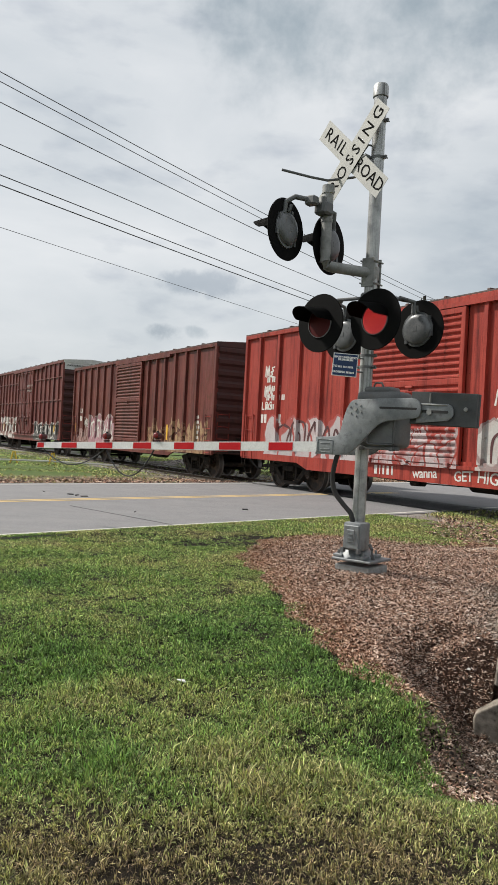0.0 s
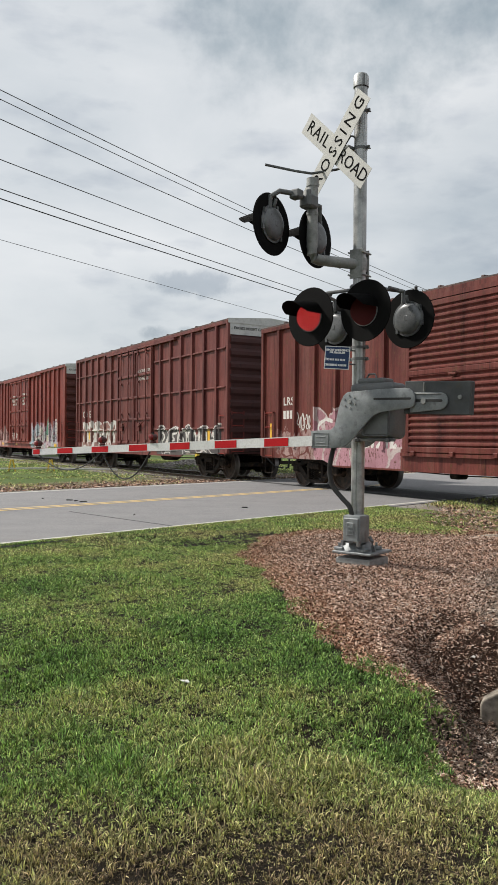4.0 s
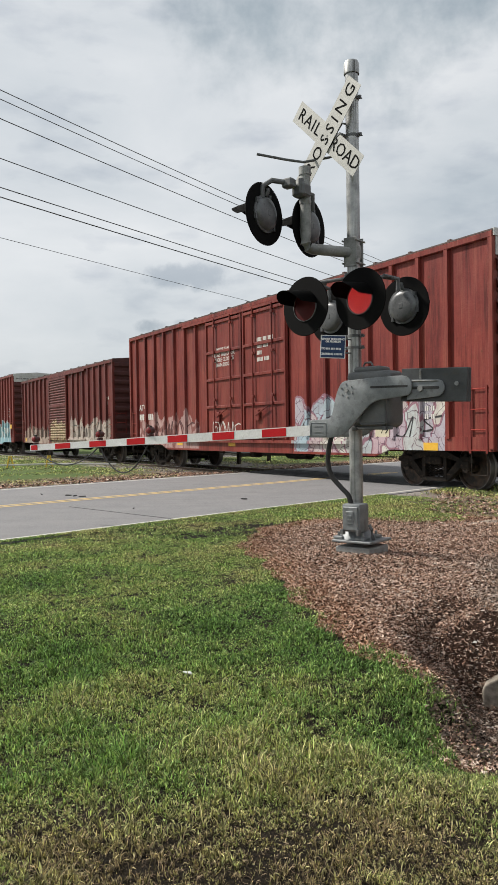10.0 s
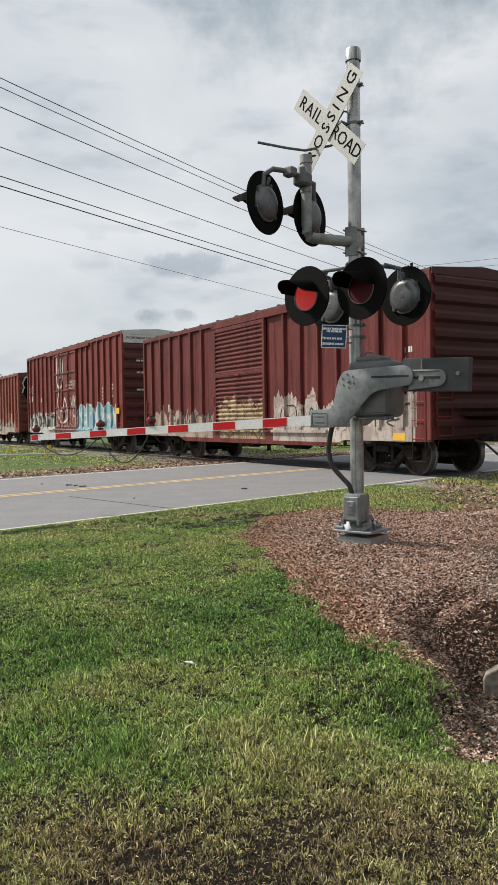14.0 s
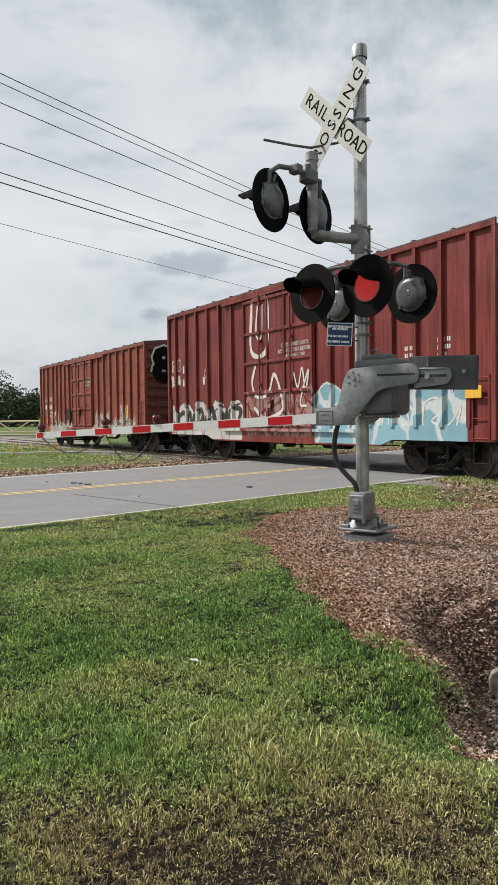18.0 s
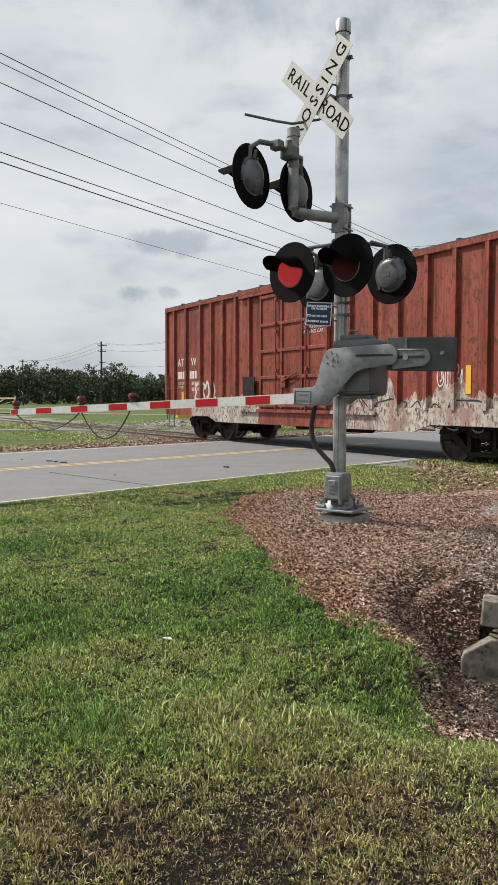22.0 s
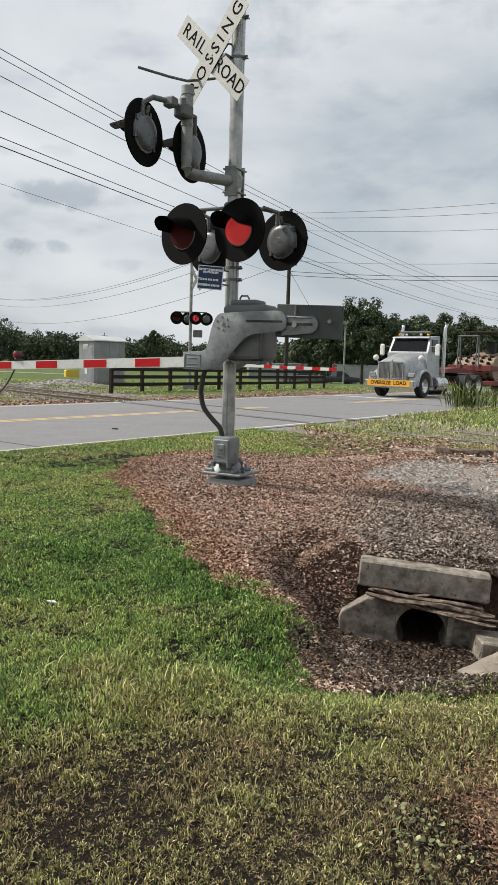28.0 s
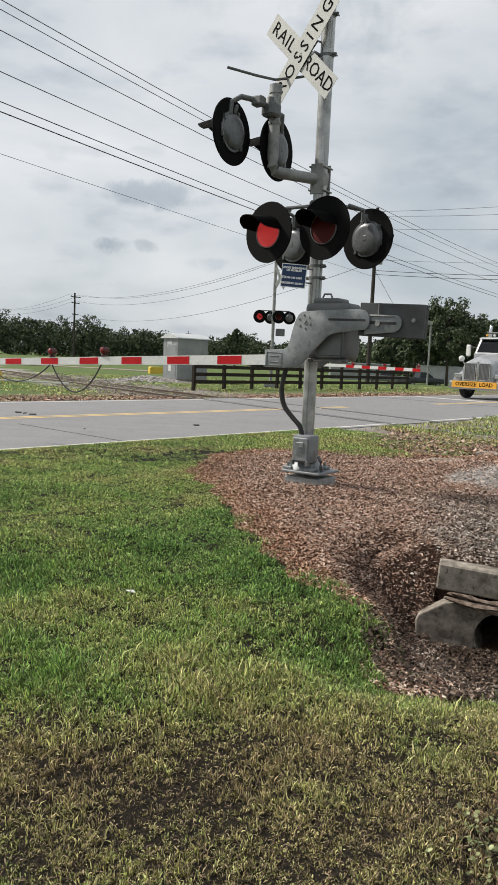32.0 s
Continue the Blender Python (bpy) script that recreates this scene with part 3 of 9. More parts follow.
def make_ground():
    xs, ys = spread(-1500, -4.5, 7.5, 1500, 0.11), spread(-1200, 0.5, 14.0, 2000, 0.11)
    xs, ys = np.union1d(xs, np.arange(0.9, 3.7, 0.043)), np.union1d(ys, np.arange(3.7, 6.3, 0.043))
    gx, gy = np.meshgrid(xs, ys)
    x, y = gx.ravel(), gy.ravel()
    w, h = len(xs), len(ys)
    i = np.arange((h - 1) * w).reshape(h - 1, w)[:, :-1].ravel()
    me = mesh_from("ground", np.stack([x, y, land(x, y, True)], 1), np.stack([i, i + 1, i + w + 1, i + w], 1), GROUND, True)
    n, m = x * N.x + y * N.y, x * M.x + y * M.y - TRACK
    roadside = np.abs(n - 12.4)
    track = step(np.abs(m), 3.6, 2.2)
    masks = {
        "mulch": step(poly_dist(x, y, MULCH), -0.10, 0.16),
        "gravel": np.maximum(0.9 * step(poly_dist(x, y, GRAVEL), -0.3, 0.3),
                             0.30 * step(np.hypot((x - 2.3) / 0.9, (y - 5.9) / 0.7), 1.2, 0.4)) + track,
        "dirt": np.maximum.reduce([step(np.abs(m + 1.2), 3.6, 2.2) * step(roadside, 4.0, 4.6) * 0.50 * step(roadside, 14, 7),
                           0.66 * step(n, 21.5, 18.0) * step(n, 16.2, 16.7),
                           step(poly_dist(x, y, [(2.9, 10.7), (3.6, 12.6), (5.4, 14.0), (8, 12.5), (14, 10), (14, 6.5), (6, 8.6)]), -0.4, 0.4)]),
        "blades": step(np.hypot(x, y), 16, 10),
    }
    for k, v in masks.items():
        me.attributes.new(k, "FLOAT", "POINT").data.foreach_set("value", v.astype(np.float32))
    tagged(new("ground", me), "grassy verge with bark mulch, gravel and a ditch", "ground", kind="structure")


make_ground()


def bank_height(x, y):
    """Earth heaped against the back and the end of the culvert's beam."""
    along, back = (x - 1.74) * 0.928 - (y - 5.40) * 0.373, (x - 1.74) * 0.373 + (y - 5.40) * 0.928
    beam = -0.192 - 0.063 * (along - 0.488)
    z = np.minimum(land(x, y, False, False), beam + 0.36 * np.maximum(back - 0.18, 0))
    fall = np.interp(along, [-0.6, -0.15], [0.8, 1.7])
    z = z - fall * np.maximum(np.interp(along, [-0.6, -0.15], [0.10, 0.30]) - back, 0) * (along < 0.02) - 0.45 * np.maximum(-0.12 - along, 0) - 0.6 * np.maximum(along - 1.0, 0)
    return np.maximum(z, land(x, y) - 0.03)


def make_bank():
    """The earth over the pipe."""
    k, j = 46, 40
    d, b = Vector((0.928, -0.373, 0)), Vector((0.373, 0.928, 0))
    o = Vector((1.74, 5.40, 0)) - d * 0.85 - b * 0.50
    g = np.array([[(o + d * (c / k * 2.05) + b * (r / j * 1.62))[:2] for c in range(k + 1)] for r in range(j + 1)]).reshape(-1, 2)
    z = bank_height(g[:, 0], g[:, 1]) + 0.004
    i = np.array([r * (k + 1) + c for r in range(j) for c in range(k) if r / j * 1.62 - 0.50 > 0.11 or c / k * 2.05 - 0.85 < -0.02])
    me = mesh_from("bank", np.column_stack([g, z]), np.stack([i, i + 1, i + k + 2, i + k + 1], 1), GROUND, True)
    for name in ("mulch", "gravel"):
        me.attributes.new(name, "FLOAT", "POINT").data.foreach_set("value", np.full(len(g), 1.0 if name == "mulch" else 0.15, np.float32))
    tagged(new("bank", me), "earth bank over the culvert pipe", "ground", kind="structure")


make_bank()


def strip(bm, p, q, half, z0, z1, cuts=1):
    """A flat band from p to q."""
    p, q = Vector(p), Vector(q)
    d = (q - p).normalized()
    s = Vector((-d.y, d.x, 0)) * half
    vs = [[bm.verts.new((*(p.lerp(q, k / cuts) + s * e)[:2], z)) for k in range(cuts + 1)] for e, z in ((-1, z0), (-1, z1), (1, z1), (1, z0))]
    for a, b in zip(vs, vs[1:]):
        for k in range(cuts):
            bm.faces.new((a[k], a[k + 1], b[k + 1], b[k]))
    bmesh.ops.recalc_face_normals(bm, faces=bm.faces)


def road_at(u, n):
    return U * u + N * n


bm = bmesh.new()
strip(bm, road_at(-60, 12.38), road_at(160, 12.38), 4.08, -0.12, 0.012, 60)
road = tagged(part("road", bm, ASPHALT, None, smooth=False), "worn grey two-lane asphalt road", "road", kind="structure")
for name, mat, n, half, u0, u1, lab in (("edge_line", WHITE_LINE, NEAR_LINE, 0.045, -60, 160, "thin white edge line"), ("edge_line", WHITE_LINE, FAR_LINE, 0.05, -60, 160, "thin white edge line"),
                                        ("centre_line", YELLOW_LINE, YELLOW - 0.115, 0.05, -60, 19.0, "yellow centre line"), ("centre_line", YELLOW_LINE, YELLOW + 0.115, 0.05, -60, 19.0, "yellow centre line"),
                                        ("centre_line", YELLOW_LINE, YELLOW - 0.115, 0.05, 24.5, 160, "yellow centre line"), ("centre_line", YELLOW_LINE, YELLOW + 0.115, 0.05, 24.5, 160, "yellow centre line")):
    bm = bmesh.new()
    strip(bm, road_at(u0, n), road_at(u1, n), half, 0.012, 0.016, 40)
    part(name, bm, mat, road, lab, smooth=False)
CRACK = worn("tar_seam", (0.03, 0.03, 0.03), (0.06, 0.06, 0.058), 9, 60, 0.6)
for u0, n0, u1, n1, w in ((7.27, 8.55, 7.39, 11.4, 0.011), (26, 9.4, 26.6, 15.9, 0.02)):
    bm = bmesh.new()
    pts = [road_at(u0 + (u1 - u0) * k / 14, n0 + (n1 - n0) * k / 14 + 0.03 * math.sin(k * 2.7)) for k in range(15)]
    for a, b in zip(pts, pts[1:]):
        strip(bm, a, b, w, 0.012, 0.0165)
    part("crack", bm, CRACK, road, smooth=False)
# stop line of the far approach
bm = bmesh.new()
strip(bm, road_at(29.5, 12.8), road_at(29.9, 16.0), 0.2, 0.012, 0.016, 4)
part("stop_line", bm, WHITE_LINE, road, smooth=False)


# ---------------------------------------------------------------- track
def track_at(s, m):
    return W * s + M * (TRACK + m)


def make_track(centre, s0, s1, crossing):
    line = thing("railway_track", basis(M * centre, W, M, Z), "rusty steel rails on timber ties in stony ballast", "railway track", kind="structure")
    for side in (-0.755, 0.755):
        bm = bmesh.new()
        prof = [(-0.068, -0.17), (0.068, -0.17), (0.068, -0.155), (0.012, -0.135), (0.010, -0.045), (0.034, -0.03), (0.034, -0.006), (-0.034, -0.006), (-0.034, -0.03), (-0.010, -0.045), (-0.012, -0.135), (-0.068, -0.155)]
        a = [bm.verts.new((s0, side + y, z)) for y, z in prof]
        b = [bm.verts.new((s1, side + y, z)) for y, z in prof]
        for k in range(len(prof)):
            bm.faces.new((a[k], a[(k + 1) % 12], b[(k + 1) % 12], b[k]))
        bmesh.ops.recalc_face_normals(bm, faces=bm.faces)
        rail = part("rail", bm, RAIL_STEEL, line, "rust-brown steel rail", smooth=False)
        boxed("rail_head", (s1 - s0, 0.056, 0.008), ((s0 + s1) / 2, side, -0.003), RAIL_TOP, rail, "polished running surface")
    tie_bm = bmesh.new()
    bm_box(tie_bm, (0.22, 2.55, 0.16), (0, 0, -0.245), bevel=0.01)
    tie = part("tie", tie_bm, TIMBER, line)
    first = tie.data
    s, k = -46.0, 0
    tie.location.x = s
    while s < 26:
        s += 0.56
        if crossing[0] - 0.2 < s < crossing[1] + 0.2:
            continue
        shared("tie", first, line, pose(s, random.uniform(-0.04, 0.04), random.uniform(-0.015, 0.01), 0, 0, random.uniform(-1.5, 1.5)))
    return line


# the road crosses the track from s_near to s_far
def cross_s(n, m):
    # solve (W s + M (TRACK+m)) . N = n
    return (n - (TRACK + m) * M.dot(N)) / W.dot(N)


CROSS = sorted((cross_s(8.3, 0), cross_s(16.5, 0)))
main_track = make_track(TRACK, -170, 120, CROSS)
# crossing panels: dark rubber and asphalt beside each rail
for m0, m1 in ((-0.98, -0.80), (-0.68, 0.68), (0.80, 0.98)):
    bm = bmesh.new()
    c = [track_at(cross_s(n, m), m) for n, m in ((8.3, m0), (16.5, m0), (16.5, m1), (8.3, m1))]
    vs = [bm.verts.new((v.x, v.y, 0.018)) for v in c] + [bm.verts.new((v.x, v.y, -0.1)) for v in c]
    bm.faces.new(vs[:4])
    for k in range(4):
        bm.faces.new((vs[k], vs[(k + 1) % 4], vs[4 + (k + 1) % 4], vs[4 + k]))
    bmesh.ops.recalc_face_normals(bm, faces=bm.faces)
    tagged(part("crossing_panel", bm, CRACK if m0 != -0.68 else ASPHALT, None, smooth=False), "dark worn panel set between road and rail", "crossing panel", "crossing panels", "structure")


def stones(name, pts, size, mat, label, cat, seed, flat=0.6):
    """Many small stones, each a squashed octahedron-like lump."""
    rng = np.random.default_rng(seed)
    k = len(pts)
    base = np.array([(1, 0, 0), (0, 1, 0), (-1, 0, 0), (0, -1, 0), (0, 0, 1), (.6, .6, .55), (-.6, .5, .5)], float)
    tri = np.array([(0, 5, 4), (5, 1, 4), (1, 6, 4), (6, 2, 4), (2, 3, 4), (3, 0, 4), (0, 1, 5), (1, 2, 6)])
    s = rng.uniform(*size, (k, 1, 1)) * rng.uniform(0.6, 1.2, (k, 7, 1))
    ang = rng.uniform(0, 6.28, k)
    v = base[None] * s * np.array([1, 0.75, flat])
    c, q = np.cos(ang)[:, None], np.sin(ang)[:, None]
    v = np.stack([v[..., 0] * c - v[..., 1] * q, v[..., 0] * q + v[..., 1] * c, v[..., 2]], -1) + pts[:, None]
    f = (tri[None] + (np.arange(k) * 7)[:, None, None]).reshape(-1, 3)
    return tagged(new(name, mesh_from(name, v.reshape(-1, 3), f, mat)), label, cat, kind="stuff")


def make_ballast():
    rng = np.random.default_rng(5)
    k = 26000
    s, m = rng.uniform(-44, 24, k), rng.normal(0, 1.35, k)
    ok = (np.abs(m) < 3.0) & (np.abs(np.abs(m) - 0.755) > 0.09)
    s, m = s[ok], m[ok]
    x, y = W.x * s + M.x * (TRACK + m), W.y * s + M.y * (TRACK + m)
    n = x * N.x + y * N.y
    ok = (np.abs(n - 12.4) > 4.25)
    x, y, m = x[ok], y[ok], m[ok]
    ok = x * N.x + y * N.y > 8.45
    x, y = x[ok], y[ok]
    stones("ballast", np.stack([x, y, land(x, y) + rng.uniform(-0.005, 0.02, len(x))], 1), (0.025, 0.055), BALLAST, "grey crushed stone between and beside the rails", "ballast", 6)


make_ballast()

# ---------------------------------------------------------------- crossing signal on its mast
GATE_FRAME = basis(MAST, A, B, Z)                    # local x along the gate arm, y towards drivers, z up
PULSE, OFF_AT = 1.1235, 0.6385                       # flasher: one lamp, then the other
LAMPS = []                                           # (lens, starts lit first?)
HALF_TURN = [0, 60, 120, 180]


def light_unit(parent, m, flash=None, scale=1.0, lit_phase=0):
    """A flasher: black round background with a hood, grey lamp back and a red lens. Local y is the way it faces."""
    seg = 36
    rot = Matrix.Rotation(-math.pi / 2, 4, "X")      # turned parts: z -> y
    bm = bmesh.new()
    bm_lathe(bm, [(0.150, -0.012), (0.302, -0.012), (0.306, -0.004), (0.302, 0.004), (0.150, 0.004), (0.150, -0.012)], rot, seg)
    disc = part("light_background", bm, BLACK, parent, "matt black round background plate")
    disc.matrix_basis = m @ Matrix.Scale(scale, 4)
    bm = bmesh.new()
    bm_lathe(bm, [(0.0005, -0.070), (0.070, -0.069), (0.110, -0.066), (0.134, -0.060), (0.150, -0.050), (0.158, -0.038), (0.163, -0.026), (0.184, -0.024), (0.184, -0.012), (0.15, -0.012)], rot, seg)
    bm_box(bm, (0.045, 0.006, 0.055), (0, -0.070, 0), bevel=0.003)
    bm_tube(bm, [(0, -0.03, 0.17), (0, -0.05, 0.215), (0, -0.05, 0.24)], 0.02, 8)
    for k in (0.5, 1.5, 3.0, 4.6):
        bm_box(bm, (0.03, 0.03, 0.05), (0.178 * math.cos(k * 1.3), -0.02, 0.178 * math.sin(k * 1.3)))
    part("lamp_back", bm, BOWL, disc, "grey domed lamp housing")
    # the hood: a drooping half tube
    bm = bmesh.new()
    rows = []
    for j in range(9):
        span = 0.70 - 0.10 * (j / 8)
        drop = -0.030 * (j / 8)
        rows.append([bm.verts.new((0.163 * (1 - 0.06 * j / 8) * math.sin(q), 0.004 + 0.345 * j / 8 * (1 - 0.38 * abs(q / (span * 2.1)) ** 3.0), 0.163 * (1 - 0.06 * j / 8) * math.cos(q) + drop)) for q in [span * 2.1 * (k / 12 - 1) for k in range(25)]])
    for a, b in zip(rows, rows[1:]):
        for k in range(24):
            bm.faces.new((a[k], a[k + 1], b[k + 1], b[k]))
    bmesh.ops.solidify(bm, geom=bm.faces, thickness=0.004)
    part("hood", bm, HOOD, disc, "black sheet-metal hood")
    bm = bmesh.new()
    bm_lathe(bm, [(0.156, 0.0), (0.156, 0.014), (0.150, 0.016), (0.149, 0.0)], rot, seg)
    part("lens_ring", bm, STEEL_GREY, disc)
    if flash is None:
        return disc
    bm = bmesh.new()
    for y, flip in ((0.006, False), (-0.006, True)):
        rings = [[bm.verts.new((r * math.cos(k * math.tau / 28), y + (0.010 * (1 - (r / 0.148) ** 2)) * (-1 if flip else 1), r * math.sin(k * math.tau / 28))) for k in range(28)] for r in (0.148, 0.098, 0.049)]
        c = bm.verts.new((0, y + 0.010 * (-1 if flip else 1), 0))
        fs = []
        for a, b in zip(rings, rings[1:]):
            fs += [bm.faces.new((a[k], a[(k + 1) % 28], b[(k + 1) % 28], b[k])) for k in range(28)]
        fs += [bm.faces.new((rings[-1][k], rings[-1][(k + 1) % 28], c)) for k in range(28)]
        for f in fs:
            f.material_index = 1 if flip else 0
    spots = [(0.0, 0.0)] + [(0.0195 * k, j * math.tau / (6 * k) + 0.3 * k) for k in range(1, 8) for j in range(6 * k)]
    for r, q in spots:
        y = 0.0075 + 0.010 * (1 - (r / 0.148) ** 2)
        f = bm.faces.new([bm.verts.new((r * math.cos(q) + 0.0056 * math.cos(a), y, r * math.sin(q) + 0.0056 * math.sin(a))) for a in [-k * math.tau / 6 for k in range(6)]])
        f.material_index = 2
    bmesh.ops.recalc_face_normals(bm, faces=bm.faces)
    lens = part("lens", bm, LED_ON, disc, "red lens with rows of light diodes")
    lens.data.materials.append(LED_OFF)
    lens.data.materials.append(LED_DOT)
    LAMPS.append((lens, flash))
    return disc


def clamp_band(bm, z, r):
    bm_cyl(bm, (0, 0, z - 0.014), (0, 0, z + 0.014), r + 0.005, 20)
    for s in (-1, 1):
        bm_box(bm, (0.045, 0.025, 0.034), (s * (r + 0.016), 0, z))
        bm_cyl(bm, (s * (r + 0.024), -0.045, z), (s * (r + 0.024), 0.045, z), 0.007, 6)


def smooth_line(pts, k=6):
    """A rounded line through the points."""
    p = [Vector(q) for q in pts]
    p = [p[0] * 2 - p[1]] + p + [p[-1] * 2 - p[-2]]
    out = []
    for a, b, c, d in zip(p, p[1:], p[2:], p[3:]):
        for j in range(k):
            t = j / k
            out.append(0.5 * (2 * b + (c - a) * t + (2 * a - 5 * b + 4 * c - d) * t * t + (3 * b - a - 3 * c + d) * t ** 3))
    return out + [p[-2]]


sig = thing("crossing_signal", GATE_FRAME, "grey steel crossing mast with crossbuck and red flashers", "crossing signal")
R = 0.068
bm = bmesh.new()
bm_cyl(bm, (0, 0, 0.30), (0, 0, 4.98), R, 28)
part("mast", bm, MAST_ZINC, sig, "dull galvanised round steel mast")
bm = bmesh.new()
bm_lathe(bm, [(R + 0.008, 4.93), (R + 0.012, 4.935), (R + 0.012, 5.04), (R, 5.065), (0.001, 5.07)], None, 28)
part("mast_cap", bm, MAST_ZINC, sig)
for z in (4.68, 4.30, 2.12, 2.24, 2.42):
    bm = bmesh.new()
    clamp_band(bm, z, R)
    part("clamp", bm, STEEL_GREY, sig)
# base casting and footing
bm = bmesh.new()
bm_box(bm, (0.40, 0.40, 0.10), (-0.07, 0.02, 0.03), bevel=0.012)
part("footing", bm, GALV, sig, "square grey steel footing box")
bm = bmesh.new()
bm_box(bm, (0.45, 0.45, 0.025), (-0.07, 0.02, 0.135), bevel=0.006)
bm_lathe(bm, [(0.20, 0.147), (0.185, 0.175), (0.12, 0.24), (0.095, 0.29), (0.092, 0.40), (0.001, 0.40)], None, 20)
for ax in (-1, 1):
    for ay in (-1, 1):
        bm_box(bm, (0.11, 0.11, 0.03), (-0.02 + ax * 0.13, 0.02 + ay * 0.13, 0.165), bevel=0.006)
        bm_cyl(bm, (-0.02 + ax * 0.14, 0.02 + ay * 0.14, 0.10), (-0.02 + ax * 0.14, 0.02 + ay * 0.14, 0.22), 0.014, 8)
part("base_casting", bm, ALU, sig, "cast base with anchor bolts")
jb = bmesh.new()
bm_box(jb, (0.205, 0.20, 0.285), (-0.055, 0.12, 0.375), bevel=0.02, seg=2)
jbox = part("junction_box", jb, ALU, sig, "grey cast junction box at the mast foot")
bm = bmesh.new()
bm_box(bm, (0.175, 0.02, 0.24), (-0.055, 0.227, 0.37), bevel=0.008)
bm_box(bm, (0.085, 0.015, 0.13), (-0.055, 0.239, 0.38), bevel=0.005)
bm_box(bm, (0.05, 0.012, 0.012), (-0.055, 0.248, 0.40))
bm_box(bm, (0.05, 0.012, 0.012), (-0.055, 0.248, 0.36))
part("cover", bm, ALU, jbox)
for x in (-0.15, 0.03):
    bm = bmesh.new()
    bm_cyl(bm, (x, 0.23, 0.215), (x, 0.245, 0.235), 0.014, 8)
    bm_box(bm, (0.03, 0.05, 0.05), (x, 0.235, 0.235))
    part("latch", bm, STEEL_GREY, jbox)
bm = bmesh.new()
bm_tube(bm, [(-0.2, 0.10, 0.30), (-0.235, 0.11, 0.26), (-0.235, 0.10, 0.19), (-0.23, 0.06, 0.14)], 0.018)
part("conduit", bm, STEEL_GREY, jbox)

# crossbuck: two white boards with black words, leaning a little
ES = Vector((0.629, -0.777, 0)).normalized()
EN = Vector((-0.777, -0.629, 0)).normalized()
inv = GATE_FRAME.inverted()


def crossbuck(centre, size=1.2, width=0.225):
    for ang, words, off in ((-43.5, "RAIL ROAD", 0.0), (46.5, "CROSSING", 0.012)):
        d, u = ES * math.cos(radians(ang)) + Z * math.sin(radians(ang)), -ES * math.sin(radians(ang)) + Z * math.cos(radians(ang))
        frame_m = inv @ basis(Vector(centre) + EN * off, d, u, EN)
        bm = bmesh.new()
        bm_box(bm, (size, width, 0.004), (0, 0, 0), bevel=0.0015)
        for x in (-0.02, 0.02):
            bm_cyl(bm, (x, 0, -0.005), (x, 0, 0.008), 0.008, 8)
        board = part("crossbuck_board", bm, BOARD_WHITE, sig, "white reflective board with black words")
        board.matrix_basis = frame_m
        if ang < 0:
            lettering("RAIL", 0.185, pose(-0.345, -0.002, 0.0025), SIGN_BLACK, board, spacing=1.16, bold=0.0)
            lettering("ROAD", 0.185, pose(0.350, -0.002, 0.0025), SIGN_BLACK, board, spacing=0.98, bold=0.0)
        else:
            lettering("CROSSING", 0.185, pose(0.0, -0.002, 0.0025), SIGN_BLACK, board, spacing=1.40, bold=0.0)


crossbuck((0.858, 8.09, 4.325), 1.22, 0.2286)
bm = bmesh.new()
bm_tube(bm, [inv @ Vector((0.86, 8.10, 4.24)), inv @ Vector((0.98, 7.95, 4.31)), inv @ Vector((1.10, 8.05, 4.30))], 0.018)
bm_tube(bm, [inv @ Vector((0.86, 8.10, 4.22)), inv @ Vector((1.0, 7.96, 4.42)), inv @ Vector((1.10, 8.05, 4.44))], 0.014)
bm_tube(bm, [inv @ Vector((0.125, 8.08, 4.16)), inv @ Vector((0.435, 8.13, 4.115)), inv @ Vector((0.62, 8.18, 4.105)), inv @ Vector((0.89, 8.24, 4.17)), inv @ Vector((1.08, 8.14, 4.20))], 0.014)
part("crossbuck_bracket", bm, STEEL_GREY, sig, "bent steel rods behind the crossbuck")

# main crossarm with two pairs of flashers
bm = bmesh.new()
bm_tube(bm, [(0.40, 0.14, 2.81), (0.30, 0.11, 2.825), (0.0, 0.08, 2.83), (-0.26, -0.02, 2.825), (-0.40, -0.20, 2.81)], 0.019, 10)
bm_box(bm, (0.145, 0.15, 0.12), (0, 0.02, 2.83), bevel=0.02)
for x, y in ((0.38, 0.16), (-0.24, 0.16), (0.46, -0.26), (-0.38, -0.24)):
    bm_cyl(bm, (x, y, 2.70), (x, y, 2.83), 0.020, 10)
    bm_tube(bm, [(x, y, 2.82), (x * 0.9, 0.0, 2.825)], 0.018)
part("crossarm", bm, STEEL_GREY, sig, "grey pipe crossarm")
AX = Matrix.Identity(4)
for x, y, z, turn, flash in ((0.40, 0.31, 2.555, -8, "second"), (-0.245, 0.31, 2.56, -8, "first"), (0.50, -0.38, 2.53, 172, None), (-0.40, -0.34, 2.545, 172, None)):
    light_unit(sig, pose(x, y, z, 0, 0, turn), flash)

